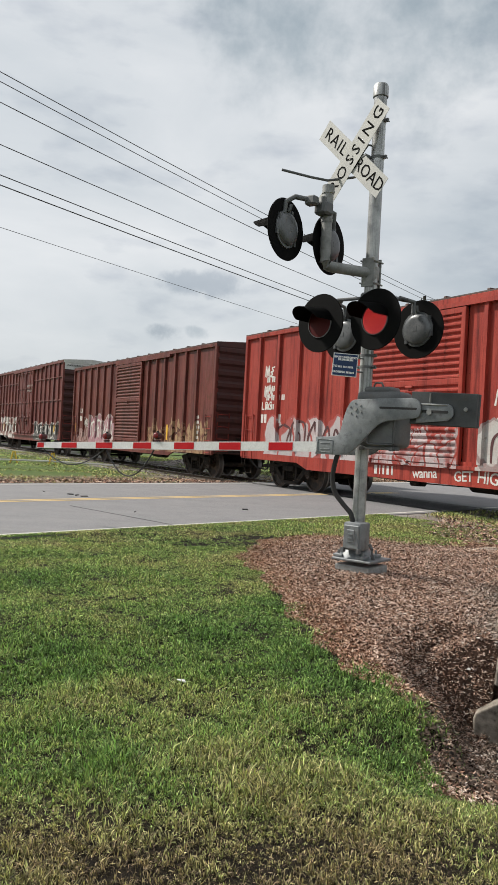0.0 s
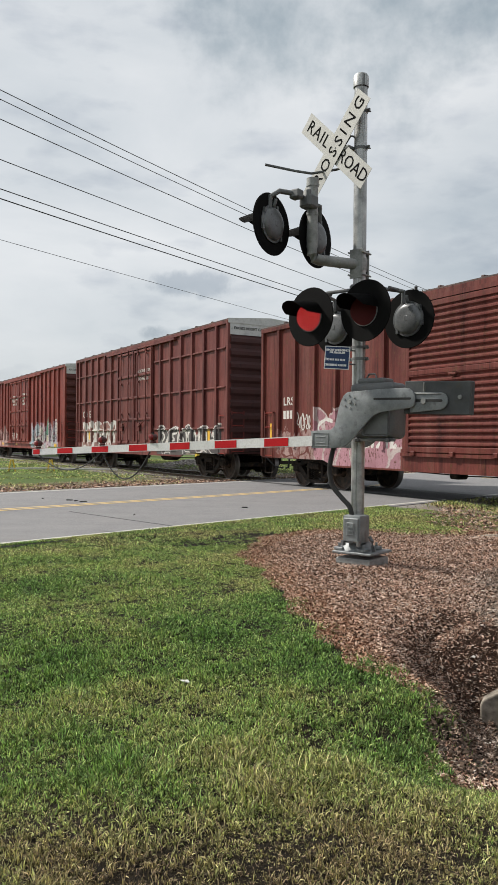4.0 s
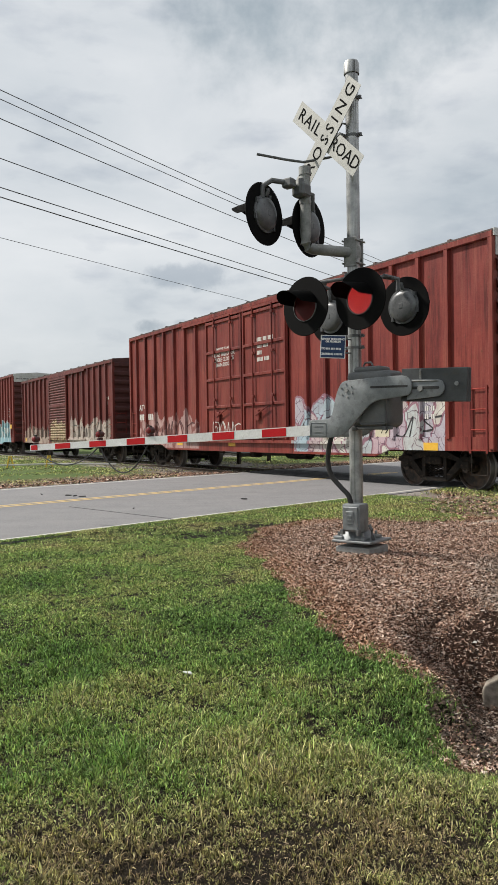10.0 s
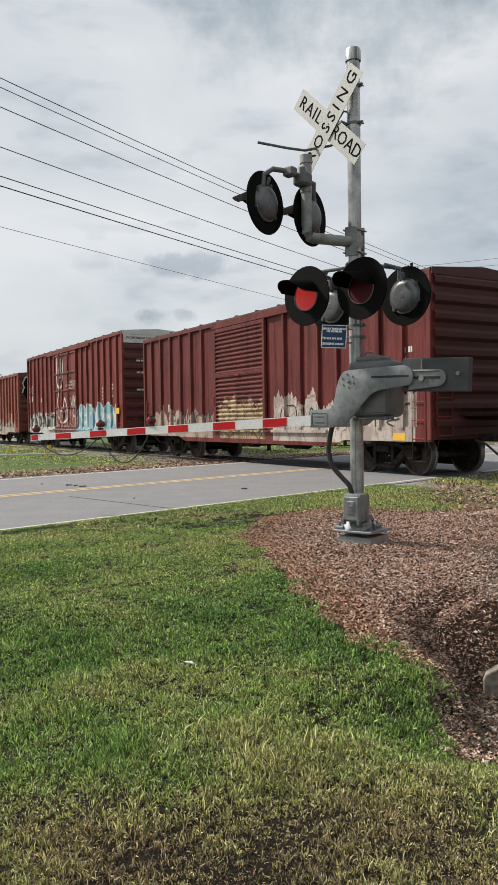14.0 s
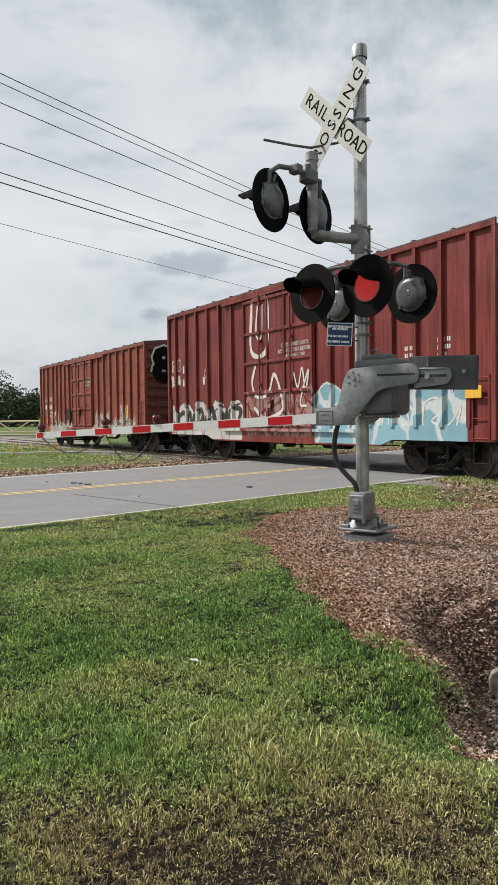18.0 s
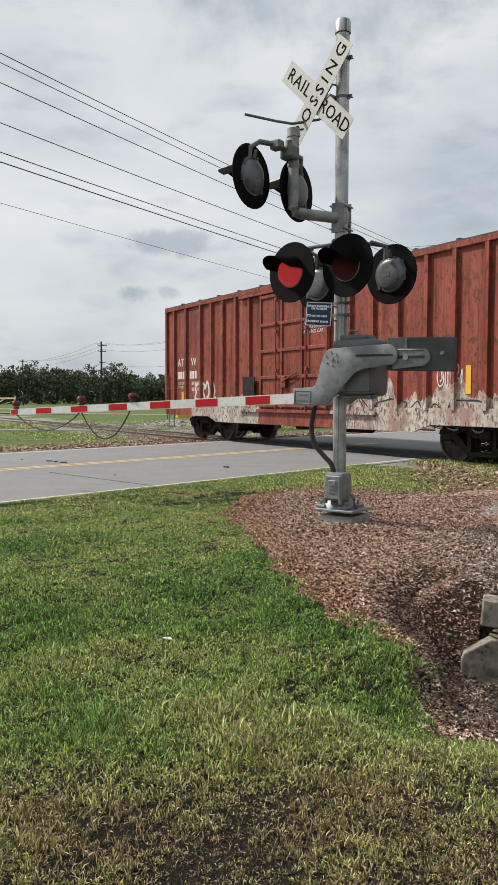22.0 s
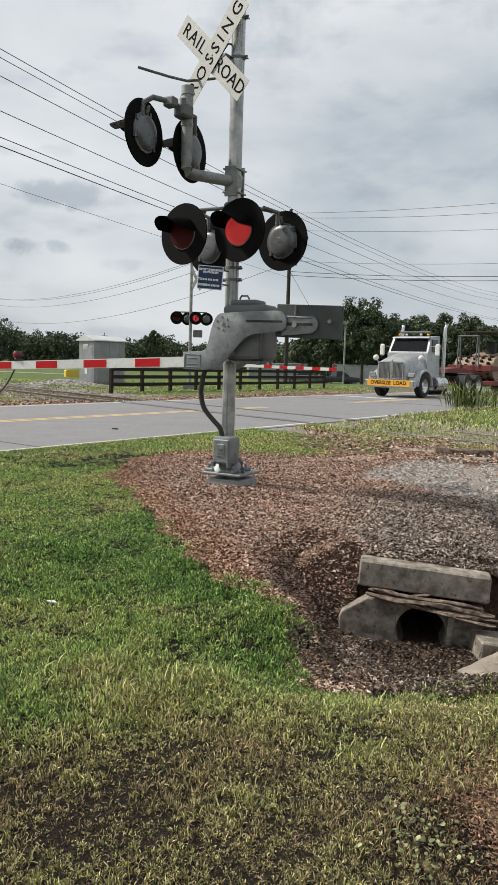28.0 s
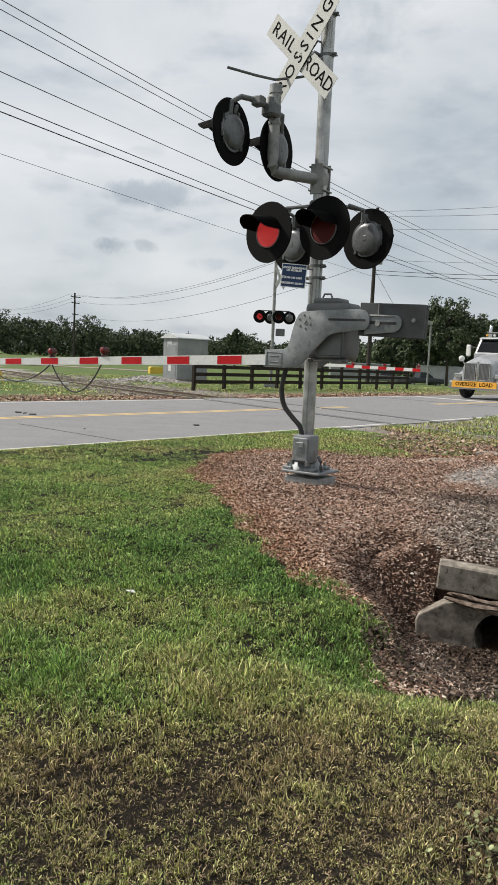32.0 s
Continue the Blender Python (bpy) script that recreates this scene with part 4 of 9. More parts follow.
# side arm with a second pair, for the side street
bm = bmesh.new()
elbow = inv @ Vector((0.60, 7.77, 3.10))
top = inv @ Vector((0.60, 7.77, 3.90))
bm_tube(bm, [Vector((0, 0, 3.10)), elbow.lerp(Vector((0, 0, 3.10)), 0.14), elbow.lerp(Vector((0, 0, 3.10)), 0.05) + Vector((0, 0, 0.012)), elbow + Vector((0, 0, 0.05)), elbow + Vector((0, 0, 0.12)), top], 0.055, 16)
side_arm = part("side_arm", bm, GALV, sig, "bent grey pipe arm")
for z0, z1, r in ((0.07, -0.01, 0.063), (0.36, 0.33, 0.061)):
    bm = bmesh.new()
    bm_cyl(bm, top - Vector((0, 0, z0)), top - Vector((0, 0, z1)), r, 16)
    part("collar", bm, GALV, side_arm)
bm = bmesh.new()
bm_box(bm, (0.138, 0.138, 0.17), (0, 0, 3.10), bevel=0.03, seg=2)
for s in (-1, 1):
    bm_box(bm, (0.150, 0.014, 0.30), (0, s * 0.068, 3.10), bevel=0.004)
    for z in (2.985, 3.215):
        bm_cyl(bm, (s * 0.074, -0.10, z), (s * 0.074, 0.10, z), 0.010, 8)
part("mast_saddle", bm, GALV, sig, "bolted grey saddle plate")
UF = Vector((-0.80, 0.60, 0)).normalized()
UX = Vector((0.60, 0.80, 0)).normalized()
um = lambda p: inv @ basis(Vector(p), -UX, UF, Z)
light_unit(sig, um((0.180, 7.60, 3.40)))
light_unit(sig, um((0.645, 7.96, 3.36)))
bm = bmesh.new()
c = Vector((0.60, 7.77, 3.66))
bm_tube(bm, [inv @ (Vector((0.16, 7.55, 3.55))), inv @ Vector((0.17, 7.55, 3.66)), inv @ Vector((0.26, 7.57, 3.72)), inv @ Vector((0.44, 7.66, 3.72)), inv @ c], 0.026, 10)
bm_tube(bm, [inv @ c, inv @ Vector((0.68, 7.86, 3.66)), inv @ Vector((0.68, 7.92, 3.52))], 0.026, 10)
bm_box(bm, (0.15, 0.15, 0.13), inv @ Vector((0.56, 7.72, 3.66)), bevel=0.02)
bm_box(bm, (0.12, 0.10, 0.09), inv @ Vector((0.43, 7.64, 3.71)), bevel=0.015)
bm_cyl(bm, inv @ Vector((0.55, 7.66, 3.62)), inv @ Vector((0.55, 7.66, 3.76)), 0.03, 10)
part("side_crossarm", bm, STEEL_GREY, sig, "grey pipe fittings holding the side lights")

# blue notice
nm = inv @ basis(Vector((0.872, 7.87, 2.12)), Vector((0.97, -0.2, -0.06)).normalized(), Vector((0.06, -0.02, 1)).normalized(), Vector((-0.2, -0.97, 0)))
bm = bmesh.new()
bm_box(bm, (0.255, 0.235, 0.004), bevel=0.0015)
notice = part("notice", bm, NOTICE_WHITE, sig, "small blue notice with white words")
notice.matrix_basis = nm
bm = bmesh.new()
bm_box(bm, (0.239, 0.219, 0.002), (0, 0, 0.003))
part("notice_face", bm, SIGN_BLUE, notice)
lettering("REPORT EMERGENCY\nOR PROBLEM", 0.0262, pose(0, 0.064, 0.0045), NOTICE_WHITE, notice, bold=0.0018, spacing=1.0)
lettering("TO", 0.031, pose(-0.098, -0.020, 0.0045), NOTICE_WHITE, notice, bold=0.002)
bars([0.0105] * 3 + [-0.004] + [0.0105] * 3 + [-0.004] + [0.0105] * 4, 0.020, pose(-0.070, -0.020, 0.0045), NOTICE_WHITE, notice, gap=0.18)
lettering("CROSSING", 0.027, pose(-0.058, -0.075, 0.0045), NOTICE_WHITE, notice, bold=0.002)
bars([0.0105] * 6, 0.020, pose(0.018, -0.075, 0.0045), NOTICE_WHITE, notice, gap=0.18)
for z in (2.06, 2.20):
    bm = bmesh.new()
    bm_tube(bm, [inv @ Vector((0.95, 7.88, z)), inv @ Vector((1.04, 7.93, z)), inv @ Vector((1.11, 7.99, z))], 0.008, 6)
    part("notice_bracket", bm, STEEL_GREY, sig)

# ---------------------------------------------------------------- the gate
gate = thing("crossing_gate", GATE_FRAME, "lowered grey gate machine with red and white striped arm", "crossing gate")
bm = bmesh.new()
bm_box(bm, (0.46, 0.34, 0.42), (-0.25, 0.0, 1.50), bevel=0.07, seg=4)
bm_box(bm, (0.50, 0.30, 0.12), (-0.23, 0.0, 1.80), bevel=0.045, seg=3)
bm_box(bm, (0.30, 0.24, 0.06), (-0.20, 0.0, 1.88), bevel=0.025, seg=2)
part("machine_housing", bm, STEEL_GREY, gate, "rounded cast machine housing")
boxed("inspection_cover", (0.30, 0.012, 0.28), (-0.30, 0.176, 1.46), STEEL_GREY, gate, "", 0.02)
bm = bmesh.new()
bm_tube(bm, [(-0.22, 0.02, 1.92), (-0.20, 0.02, 1.955), (-0.13, 0.02, 1.955), (-0.11, 0.02, 1.92)], 0.010)
part("lifting_handle", bm, STEEL_GREY, gate)
bm = bmesh.new()
for x in (-0.42, -0.08):
    bm_box(bm, (0.04, 0.05, 0.04), (x, 0.16, 1.28), bevel=0.006)
bm_box(bm, (0.44, 0.06, 0.035), (-0.26, 0.12, 1.285), bevel=0.008)
part("housing_flange", bm, STEEL_GREY, gate)
OUT = [(0.413, 1.372), (0.177, 1.385), (0.145, 1.405), (0.129, 1.425), (0.106, 1.50), (0.086, 1.585), (0.060, 1.665), (0.027, 1.726), (0.0, 1.752), (-0.03, 1.765), (-0.339, 1.78),
       (-0.651, 1.786), (-0.70, 1.778), (-0.735, 1.755), (-0.756, 1.721), (-0.762, 1.68), (-0.757, 1.64), (-0.745, 1.61), (-0.715, 1.592), (-0.515, 1.569), (-0.42, 1.56), (-0.354, 1.540), (-0.305, 1.512),
       (-0.262, 1.472), (-0.168, 1.378), (-0.10, 1.305), (-0.042, 1.250), (0.0, 1.222), (0.04, 1.206), (0.152, 1.193), (0.408, 1.195)]
for y, nm_ in ((0.25, "arm_bracket"), (-0.25, "arm_bracket")):
    bm = bmesh.new()
    bm_prism(bm, OUT, 0.022, Matrix.Translation((0, y, 0)), 0.004)
    plate = part(nm_, bm, ALU, gate, "curved cast-aluminium support plate")
    s = 1 if y > 0 else -1
    bm = bmesh.new()
    bm_cyl(bm, (-0.048, y, 1.668), (-0.048, y + s * 0.020, 1.668), 0.021, 12)
    part("hub", bm, GALV, plate)
    for k in range(6):
        q = k * math.tau / 6 + 0.4
        bm = bmesh.new()
        bm_cyl(bm, (-0.048 + 0.066 * math.cos(q), y, 1.668 + 0.066 * math.sin(q)), (-0.048 + 0.066 * math.cos(q), y + s * 0.0175, 1.668 + 0.066 * math.sin(q)), 0.0095, 8)
        part("hub_bolt", bm, GALV, plate)
    bm = bmesh.new()
    bm_prism(bm, [(-0.325, 1.698), (-0.715, 1.692), (-0.725, 1.682), (-0.715, 1.670), (-0.325, 1.676), (-0.315, 1.687)], 0.008, Matrix.Translation((0, y + s * 0.009, 0)))
    part("slot", bm, RUBBER, plate, "dark slot")
    bm = bmesh.new()
    for q in ((0.20, 1.215, 0.38, 1.220), (0.20, 1.345, 0.38, 1.350), (0.20, 1.215, 0.20, 1.345), (0.38, 1.220, 0.38, 1.350), (0.24, 1.25, 0.35, 1.25), (0.24, 1.31, 0.35, 1.31)):
        bm_tube(bm, [(q[0], y + s * 0.012, q[1]), (q[2], y + s * 0.012, q[3])], 0.004, 5)
    part("cast_ribs", bm, ALU, plate)
bm = bmesh.new()
bm_cyl(bm, (-0.048, -0.25, 1.668), (-0.048, 0.25, 1.668), 0.03, 12)
part("main_shaft", bm, STEEL_GREY, gate)
CW = [(-0.70, 1.742), (-1.02, 1.731), (-1.055, 1.715), (-1.075, 1.68), (-1.078, 1.64), (-1.06, 1.60), (-1.02, 1.573), (-0.70, 1.548)]
bm = bmesh.new()
bm_prism(bm, CW, 0.02, Matrix.Translation((0, 0.222, 0)), 0.003)
cwa = part("counterweight_arm", bm, ALU, gate)
bm = bmesh.new()
bm_prism(bm, [(-0.76, 1.675), (-1.02, 1.668), (-1.03, 1.655), (-1.02, 1.642), (-0.76, 1.648)], 0.008, Matrix.Translation((0, 0.231, 0)))
part("slot", bm, RUBBER, cwa)
bm = bmesh.new()
bm_cyl(bm, (-0.84, 0.22, 1.652), (-0.84, 0.25, 1.652), 0.028, 6)
bm_tube(bm, [(-0.70, 0.236, 1.729), (-1.02, 0.236, 1.720)], 0.007, 6)
bm_box(bm, (0.012, 0.02, 0.09), (-0.835, 0.22, 1.79))
part("bolt", bm, GALV, cwa)
for y in (0.180, 0.125):
    boxed("counterweight", (0.66, 0.05, 0.315), (-0.955, y, 1.685), WEIGHT, gate, "grey steel counterweight slab", 0.006, Matrix.Rotation(radians(-2.0), 3, "Y"))
bm = bmesh.new()
bm_cyl(bm, (-1.19, 0.20, 1.685), (-1.19, 0.222, 1.685), 0.020, 8)
part("counterweight_bolt", bm, GALV, gate)
# the arm: striped sections, falling a little to its tip
edges = [0.395]
while edges[-1] < 5.0:
    edges.append(edges[-1] + (0.285 if len(edges) == 1 else 0.3555))
edges[-1] = 5.13
arm_z = lambda x: 1.268 + (1.076 - 1.268) * (x - 0.40) / 4.73
arm_h = lambda x: 0.108 - 0.024 * (x - 0.4) / 4.73
for k, (x0, x1) in enumerate(zip(edges, edges[1:])):
    bm = bmesh.new()
    bm_prism(bm, [(x0, arm_z(x0) - arm_h(x0) / 2), (x1, arm_z(x1) - arm_h(x1) / 2), (x1, arm_z(x1) + arm_h(x1) / 2), (x0, arm_z(x0) + arm_h(x0) / 2)], 0.05, Matrix.Translation((0, 0.25 if 0 else 0.24, 0)))
    sec = part("arm_section", bm, ARM_WHITE, gate, "white arm section", smooth=False)
    if k % 2 == 1:
        h0, h1, e = arm_h(x0) * 0.41, arm_h(x1) * 0.41, 0.018
        for y in (0.24 + 0.0265, 0.24 - 0.0265):
            bm = bmesh.new()
            bm_prism(bm, [(x0 + e, arm_z(x0 + e) - h0), (x1 - e, arm_z(x1 - e) - h1), (x1 - e, arm_z(x1 - e) + h1), (x0 + e, arm_z(x0 + e) + h0)], 0.003, Matrix.Translation((0, y, 0)))
            part("stripe", bm, ARM_RED, sec, "red reflective stripe", smooth=False)
LAMP_BODY = worn("dark_red_lamp_body", (0.05, 0.010, 0.009), (0.085, 0.014, 0.012), 20, 90, 0.5)
LAMP_GLASS = worn("dark_red_lamp_glass", (0.16, 0.01, 0.01), (0.24, 0.015, 0.015), 20, 90, 0.25)
for x in (5.03, 3.68, 2.75):
    z = arm_z(x) + arm_h(x) / 2
    bm = bmesh.new()
    bm_box(bm, (0.05, 0.07, 0.03), (x, 0.24, z + 0.015), bevel=0.006)
    bm_cyl(bm, (x, 0.205, z + 0.075), (x, 0.275, z + 0.075), 0.042, 16)
    lamp = part("arm_lamp", bm, LAMP_BODY, gate, "small round lamp on the arm")
    bm = bmesh.new()
    for y in (0.278, 0.202):
        bmesh.ops.create_uvsphere(bm, u_segments=14, v_segments=8, radius=0.039, matrix=Matrix.Translation((x, y, z + 0.075)) @ Matrix.Diagonal((1, 0.55, 1, 1)))
    part("lamp_glass", bm, LAMP_GLASS, lamp, "dark red lamp glass")
    bm = bmesh.new()
    bm_cyl(bm, (x, 0.24, z + 0.112), (x, 0.24, z + 0.135), 0.016, 8)
    part("lamp_cap", bm, RUBBER, lamp)


def hang(p, q, sag, k=14):
    p, q = Vector(p), Vector(q)
    return [p.lerp(q, i / k) - Vector((0, 0, 4 * sag * (i / k) * (1 - i / k))) for i in range(k + 1)]


bm = bmesh.new()
bm_tube(bm, hang((3.68, 0.24, arm_z(3.68) - 0.05), (2.80, 0.24, arm_z(2.8) - 0.05), 0.34), 0.009, 6)
part("lamp_cable", bm, WIRE, gate, "black cable hanging below the arm")
bm = bmesh.new()
bm_tube(bm, hang((5.02, 0.24, arm_z(5.0) - 0.04), (3.72, 0.24, arm_z(3.7) - 0.05), 0.22), 0.009, 6)
part("lamp_cable", bm, WIRE, gate)
bm = bmesh.new()
bm_tube(bm, smooth_line([(0.16, 0.20, 1.24), (0.20, 0.20, 1.10), (0.225, 0.19, 0.95), (0.19, 0.18, 0.80), (0.09, 0.16, 0.68), (0.01, 0.15, 0.60), (-0.02, 0.14, 0.50)], 4), 0.026, 10)
part("power_cable", bm, RUBBER, gate, "thick black cable curving down to the base")

# ---------------------------------------------------------------- boxcars
def car_paint(name, a, b, tags, rust=0.4, fade=(0.42, 0.20, 0.16)):
    """Faded oxide paint with rust runs, grime and sprayed letters. tags: (x0, x1, z0, z1, fill, outline, letter size, cover)."""
    n = Nodes(name)
    co = n.coord()
    sep = n.t.nodes.new("ShaderNodeSeparateXYZ")
    n.link(co, sep.inputs[0])
    x, z = sep.outputs["X"], sep.outputs["Z"]
    broad, mid, fine = n.noise(0.7, 5, 0.6, co), n.noise(3.5, 6, 0.62, co), n.noise(40, 4, 0.6, co)
    runs, thin = n.noise(1.0, 6, 0.65, n.scaled(co, 4.5, 4.5, 0.35)), n.noise(1.0, 5, 0.7, n.scaled(co, 26, 26, 0.8))
    a, b, fade = (a[0] * 0.98, a[1] * 0.92, a[2] * 0.95), (b[0] * 1.22, b[1] * 1.12, b[2] * 1.05), tuple(v * 0.95 for v in fade)
    col = n.mix(n.ramp(broad, (0.32, 0.0), (0.7, 1.0)), a, b)
    col = n.mix(n.ramp(runs, (0.50, 0.0), (0.70, 0.42)), col, fade)
    col = n.mix(n.ramp(runs, (0.30, 0.9), (0.47, 0.0)), col, tuple(v * 0.32 for v in a))
    col = n.mix(n.ramp(thin, (0.52, 0.0), (0.70, 0.55)), col, tuple(v * 0.30 for v in a))
    col = n.mix(n.ramp(thin, (0.30, 0.35), (0.44, 0.0)), col, fade)
    # letters
    warp = n.t.nodes.new("ShaderNodeTexNoise")
    warp.inputs["Scale"].default_value, warp.inputs["Detail"].default_value = 1.3, 2.0
    n.link(co, warp.inputs["Vector"])
    bent = n.t.nodes.new("ShaderNodeVectorMath")
    bent.operation = "MULTIPLY_ADD"
    bent.inputs[1].default_value = (0.9, 0.0, 0.9)
    n.link(warp.outputs["Color"], bent.inputs[0])
    n.link(co, bent.inputs[2])
    bx = n.t.nodes.new("ShaderNodeSeparateXYZ")
    n.link(bent.outputs[0], bx.inputs[0])

    def flat_vec(tall, dx, dz):
        c = n.t.nodes.new("ShaderNodeCombineXYZ")
        n.link(n.math("ADD", bx.outputs["X"], dx), c.inputs["X"])
        n.link(n.math("MULTIPLY_ADD", bx.outputs["Z"], tall, dz), c.inputs["Y"])
        return c.outputs[0]

    for x0, x1, z0, z1, fill, line, size, cover, thick, tall in tags:
        wob = n.math("MULTIPLY_ADD", n.noise(2.6, 3, 0.6, n.scaled(co, 1, 1, 0.1, (x0, 0, 0))), 1.5, -0.75)
        if cover < 0 or cover >= 0.75:                 # rounded letter tops
            arch = n.math("ABSOLUTE", n.math("SINE", n.math("ADD", n.math("MULTIPLY", x, 2.35 / size * (0.55 if size < 0.6 else 1.0)), n.math("MULTIPLY", wob, 0.7))))
            wob = n.math("MULTIPLY_ADD", n.math("POWER", arch, 0.55), 0.42, n.math("MULTIPLY_ADD", wob, 0.18, -0.22))
        inx = n.math("MULTIPLY", n.math("GREATER_THAN", x, x0), n.math("LESS_THAN", x, x1))
        inz = n.math("MULTIPLY", n.math("GREATER_THAN", z, z0), n.math("LESS_THAN", n.math("SUBTRACT", z, wob), z1))
        v = n.add("ShaderNodeTexVoronoi", Scale=1.0 / size, Randomness=0.85)
        v.feature, v.voronoi_dimensions = "DISTANCE_TO_EDGE", "2D"
        vec = flat_vec(tall, size * 3.1, z0)
        n.link(vec, v.inputs["Vector"])
        body = n.ramp(v.outputs["Distance"], (thick, 0.0), (thick + 0.02, 1.0))
        vc = n.add("ShaderNodeTexVoronoi", Scale=1.0 / size, Randomness=0.85)
        vc.voronoi_dimensions = "2D"
        n.link(vec, vc.inputs["Vector"])
        bright = n.t.nodes.new("ShaderNodeSeparateColor")
        n.link(vc.outputs["Color"], bright.inputs[0])
        if cover < 0:
            tone = n.ramp(bright.outputs[0], (0.0, fill), (0.3, (0.52, 0.36, 0.40)), (0.55, (0.36, 0.47, 0.52)), (0.8, (0.60, 0.58, 0.52)))
        else:
            tone = n.mix(bright.outputs[0], fill, tuple(f * 0.74 for f in fill))
        paint = n.mix(body, line, tone)
        if cover < 0:
            fine_v = n.add("ShaderNodeTexVoronoi", Scale=2.1 / size, Randomness=1.0)
            fine_v.feature, fine_v.voronoi_dimensions = "DISTANCE_TO_EDGE", "2D"
            n.link(flat_vec(0.8, 2.2, 1.1), fine_v.inputs["Vector"])
            paint = n.mix(n.ramp(fine_v.outputs["Distance"], (0.02, 0.85), (0.045, 0.0)), paint, (0.09, 0.045, 0.08))
        if cover < 0 or cover >= 0.75:
            rim = n.math("LESS_THAN", n.math("SUBTRACT", z1, n.math("SUBTRACT", z, wob)), 0.055)
            paint = n.mix(rim, paint, line)
        worn_off = n.ramp(n.math("ADD", n.math("MULTIPLY", mid, 0.6), n.math("MULTIPLY", runs, 0.4)), (0.44, 0.0), (0.52, 1.0))
        mask = n.math("MULTIPLY", n.math("MULTIPLY", inx, inz), n.mix(abs(cover), worn_off, 1.0))
        col = n.mix(mask, col, paint)
    # rust through the paint
    flake = n.noise(1.0, 7, 0.72, n.scaled(co, 17, 17, 8))
    spots = n.ramp(n.math("ADD", n.math("MULTIPLY", mid, 0.34), n.math("MULTIPLY", flake, 0.66)), (0.60 - 0.08 * rust, 0.0), (0.66 - 0.08 * rust, 0.9))
    col = n.mix(spots, col, n.mix(fine, (0.045, 0.020, 0.012), (0.17, 0.065, 0.028)))
    col = n.mix(0.4, col, n.ramp(fine, (0.28, 0.5), (0.7, 1.0)), "MULTIPLY")
    dents = n.noise(1.0, 2, 0.5, n.scaled(co, 2.6, 2.6, 0.9))
    n.bump(n.math("ADD", n.math("MULTIPLY", dents, 4.0), n.math("ADD", mid, n.math("MULTIPLY", fine, 0.3))), 0.35, 0.02)
    return n.out(col, n.math("MULTIPLY_ADD", mid, 0.25, 0.36), 0.0, 0.22)


ROOF_RUST = worn("dull_rusty_roof", (0.060, 0.034, 0.030), (0.12, 0.07, 0.06), 1.5, 40, 0.7, 0.1, 0.1, None, (0.15, 0.13, 0.12))
CACHE = {}
SPIN = []                                              # wheelsets, to be turned


def cached(key, build, mat, smooth=True):
    if key not in CACHE:
        bm = bmesh.new()
        build(bm)
        bm.normal_update()
        me = bpy.data.meshes.new(key)
        bm.to_mesh(me)
        bm.free()
        me.materials.append(mat)
        if smooth:
            smooth_by_angle(me)
        CACHE[key] = me
    return CACHE[key]


def wheelset_mesh(bm):
    rot = Matrix.Rotation(math.pi / 2, 4, "X")
    for s in (-1, 1):
        f = Matrix.Translation((0, s * 0.755, 0)) @ rot @ Matrix.Diagonal((1, 1, -s, 1))
        bm_lathe(bm, [(0.10, -0.06), (0.13, 0.035), (0.30, 0.01), (0.385, 0.025), (0.40, 0.062), (0.452, 0.062), (0.457, -0.055), (0.485, -0.07), (0.482, -0.10), (0.39, -0.10), (0.36, -0.03), (0.13, -0.06)], f, 32)
        bm_cyl(bm, (0, s * 0.80, 0), (0, s * 1.05, 0), 0.085, 14)
        for k in range(3):
            q = k * math.tau / 3
            bm_cyl(bm, (0.055 * math.cos(q), s * 1.04, 0.055 * math.sin(q)), (0.055 * math.cos(q), s * 1.07, 0.055 * math.sin(q)), 0.016, 6)
        bm_cyl(bm, (0, s * 1.04, 0), (0, s * 1.058, 0), 0.10, 14)
    bm_cyl(bm, (0, -0.8, 0), (0, 0.8, 0), 0.082, 12)


def side_frame_mesh(bm):
    top = [(-1.12, 0.10), (-1.10, 0.20), (-0.92, 0.24), (-0.72, 0.20), (-0.36, 0.33), (0.36, 0.33), (0.72, 0.20), (0.92, 0.24), (1.10, 0.20), (1.12, 0.10)]
    bm_prism(bm, top + [(0.78, 0.10), (0.34, 0.20), (-0.34, 0.20), (-0.78, 0.10)], 0.15)
    for s in (-1, 1):
        bm_prism(bm, [(s * 0.80, 0.16), (s * 0.66, 0.14), (s * 0.27, -0.22), (s * 0.30, -0.30), (s * 0.42, -0.26), (s * 0.86, 0.09)][::s], 0.13)
        bm_prism(bm, [(s * 0.36, 0.26), (s * 0.27, 0.26), (s * 0.27, -0.2), (s * 0.36, -0.2)][::s], 0.14)
        bm_box(bm, (0.26, 0.19, 0.20), (s * 0.89, 0, 0.06), bevel=0.03)
    bm_box(bm, (0.74, 0.17, 0.09), (0, 0, -0.26), bevel=0.02)
    bm_box(bm, (0.46, 0.20, 0.16), (0, -0.02, 0.14), bevel=0.02)


def spring_mesh(bm):
    for cx in (-0.15, 0.0, 0.15):
        pts = [(cx + 0.055 * math.cos(k * math.tau / 9), 0.055 * math.sin(k * math.tau / 9), -0.21 + 0.27 * k / 45) for k in range(46)]
        bm_tube(bm, pts, 0.013, 5)


def bolster_mesh(bm):
    bm_box(bm, (0.42, 2.05, 0.24), (0, 0, 0.16), bevel=0.03)
    bm_cyl(bm, (0, 0, 0.28), (0, 0, 0.42), 0.22, 16)


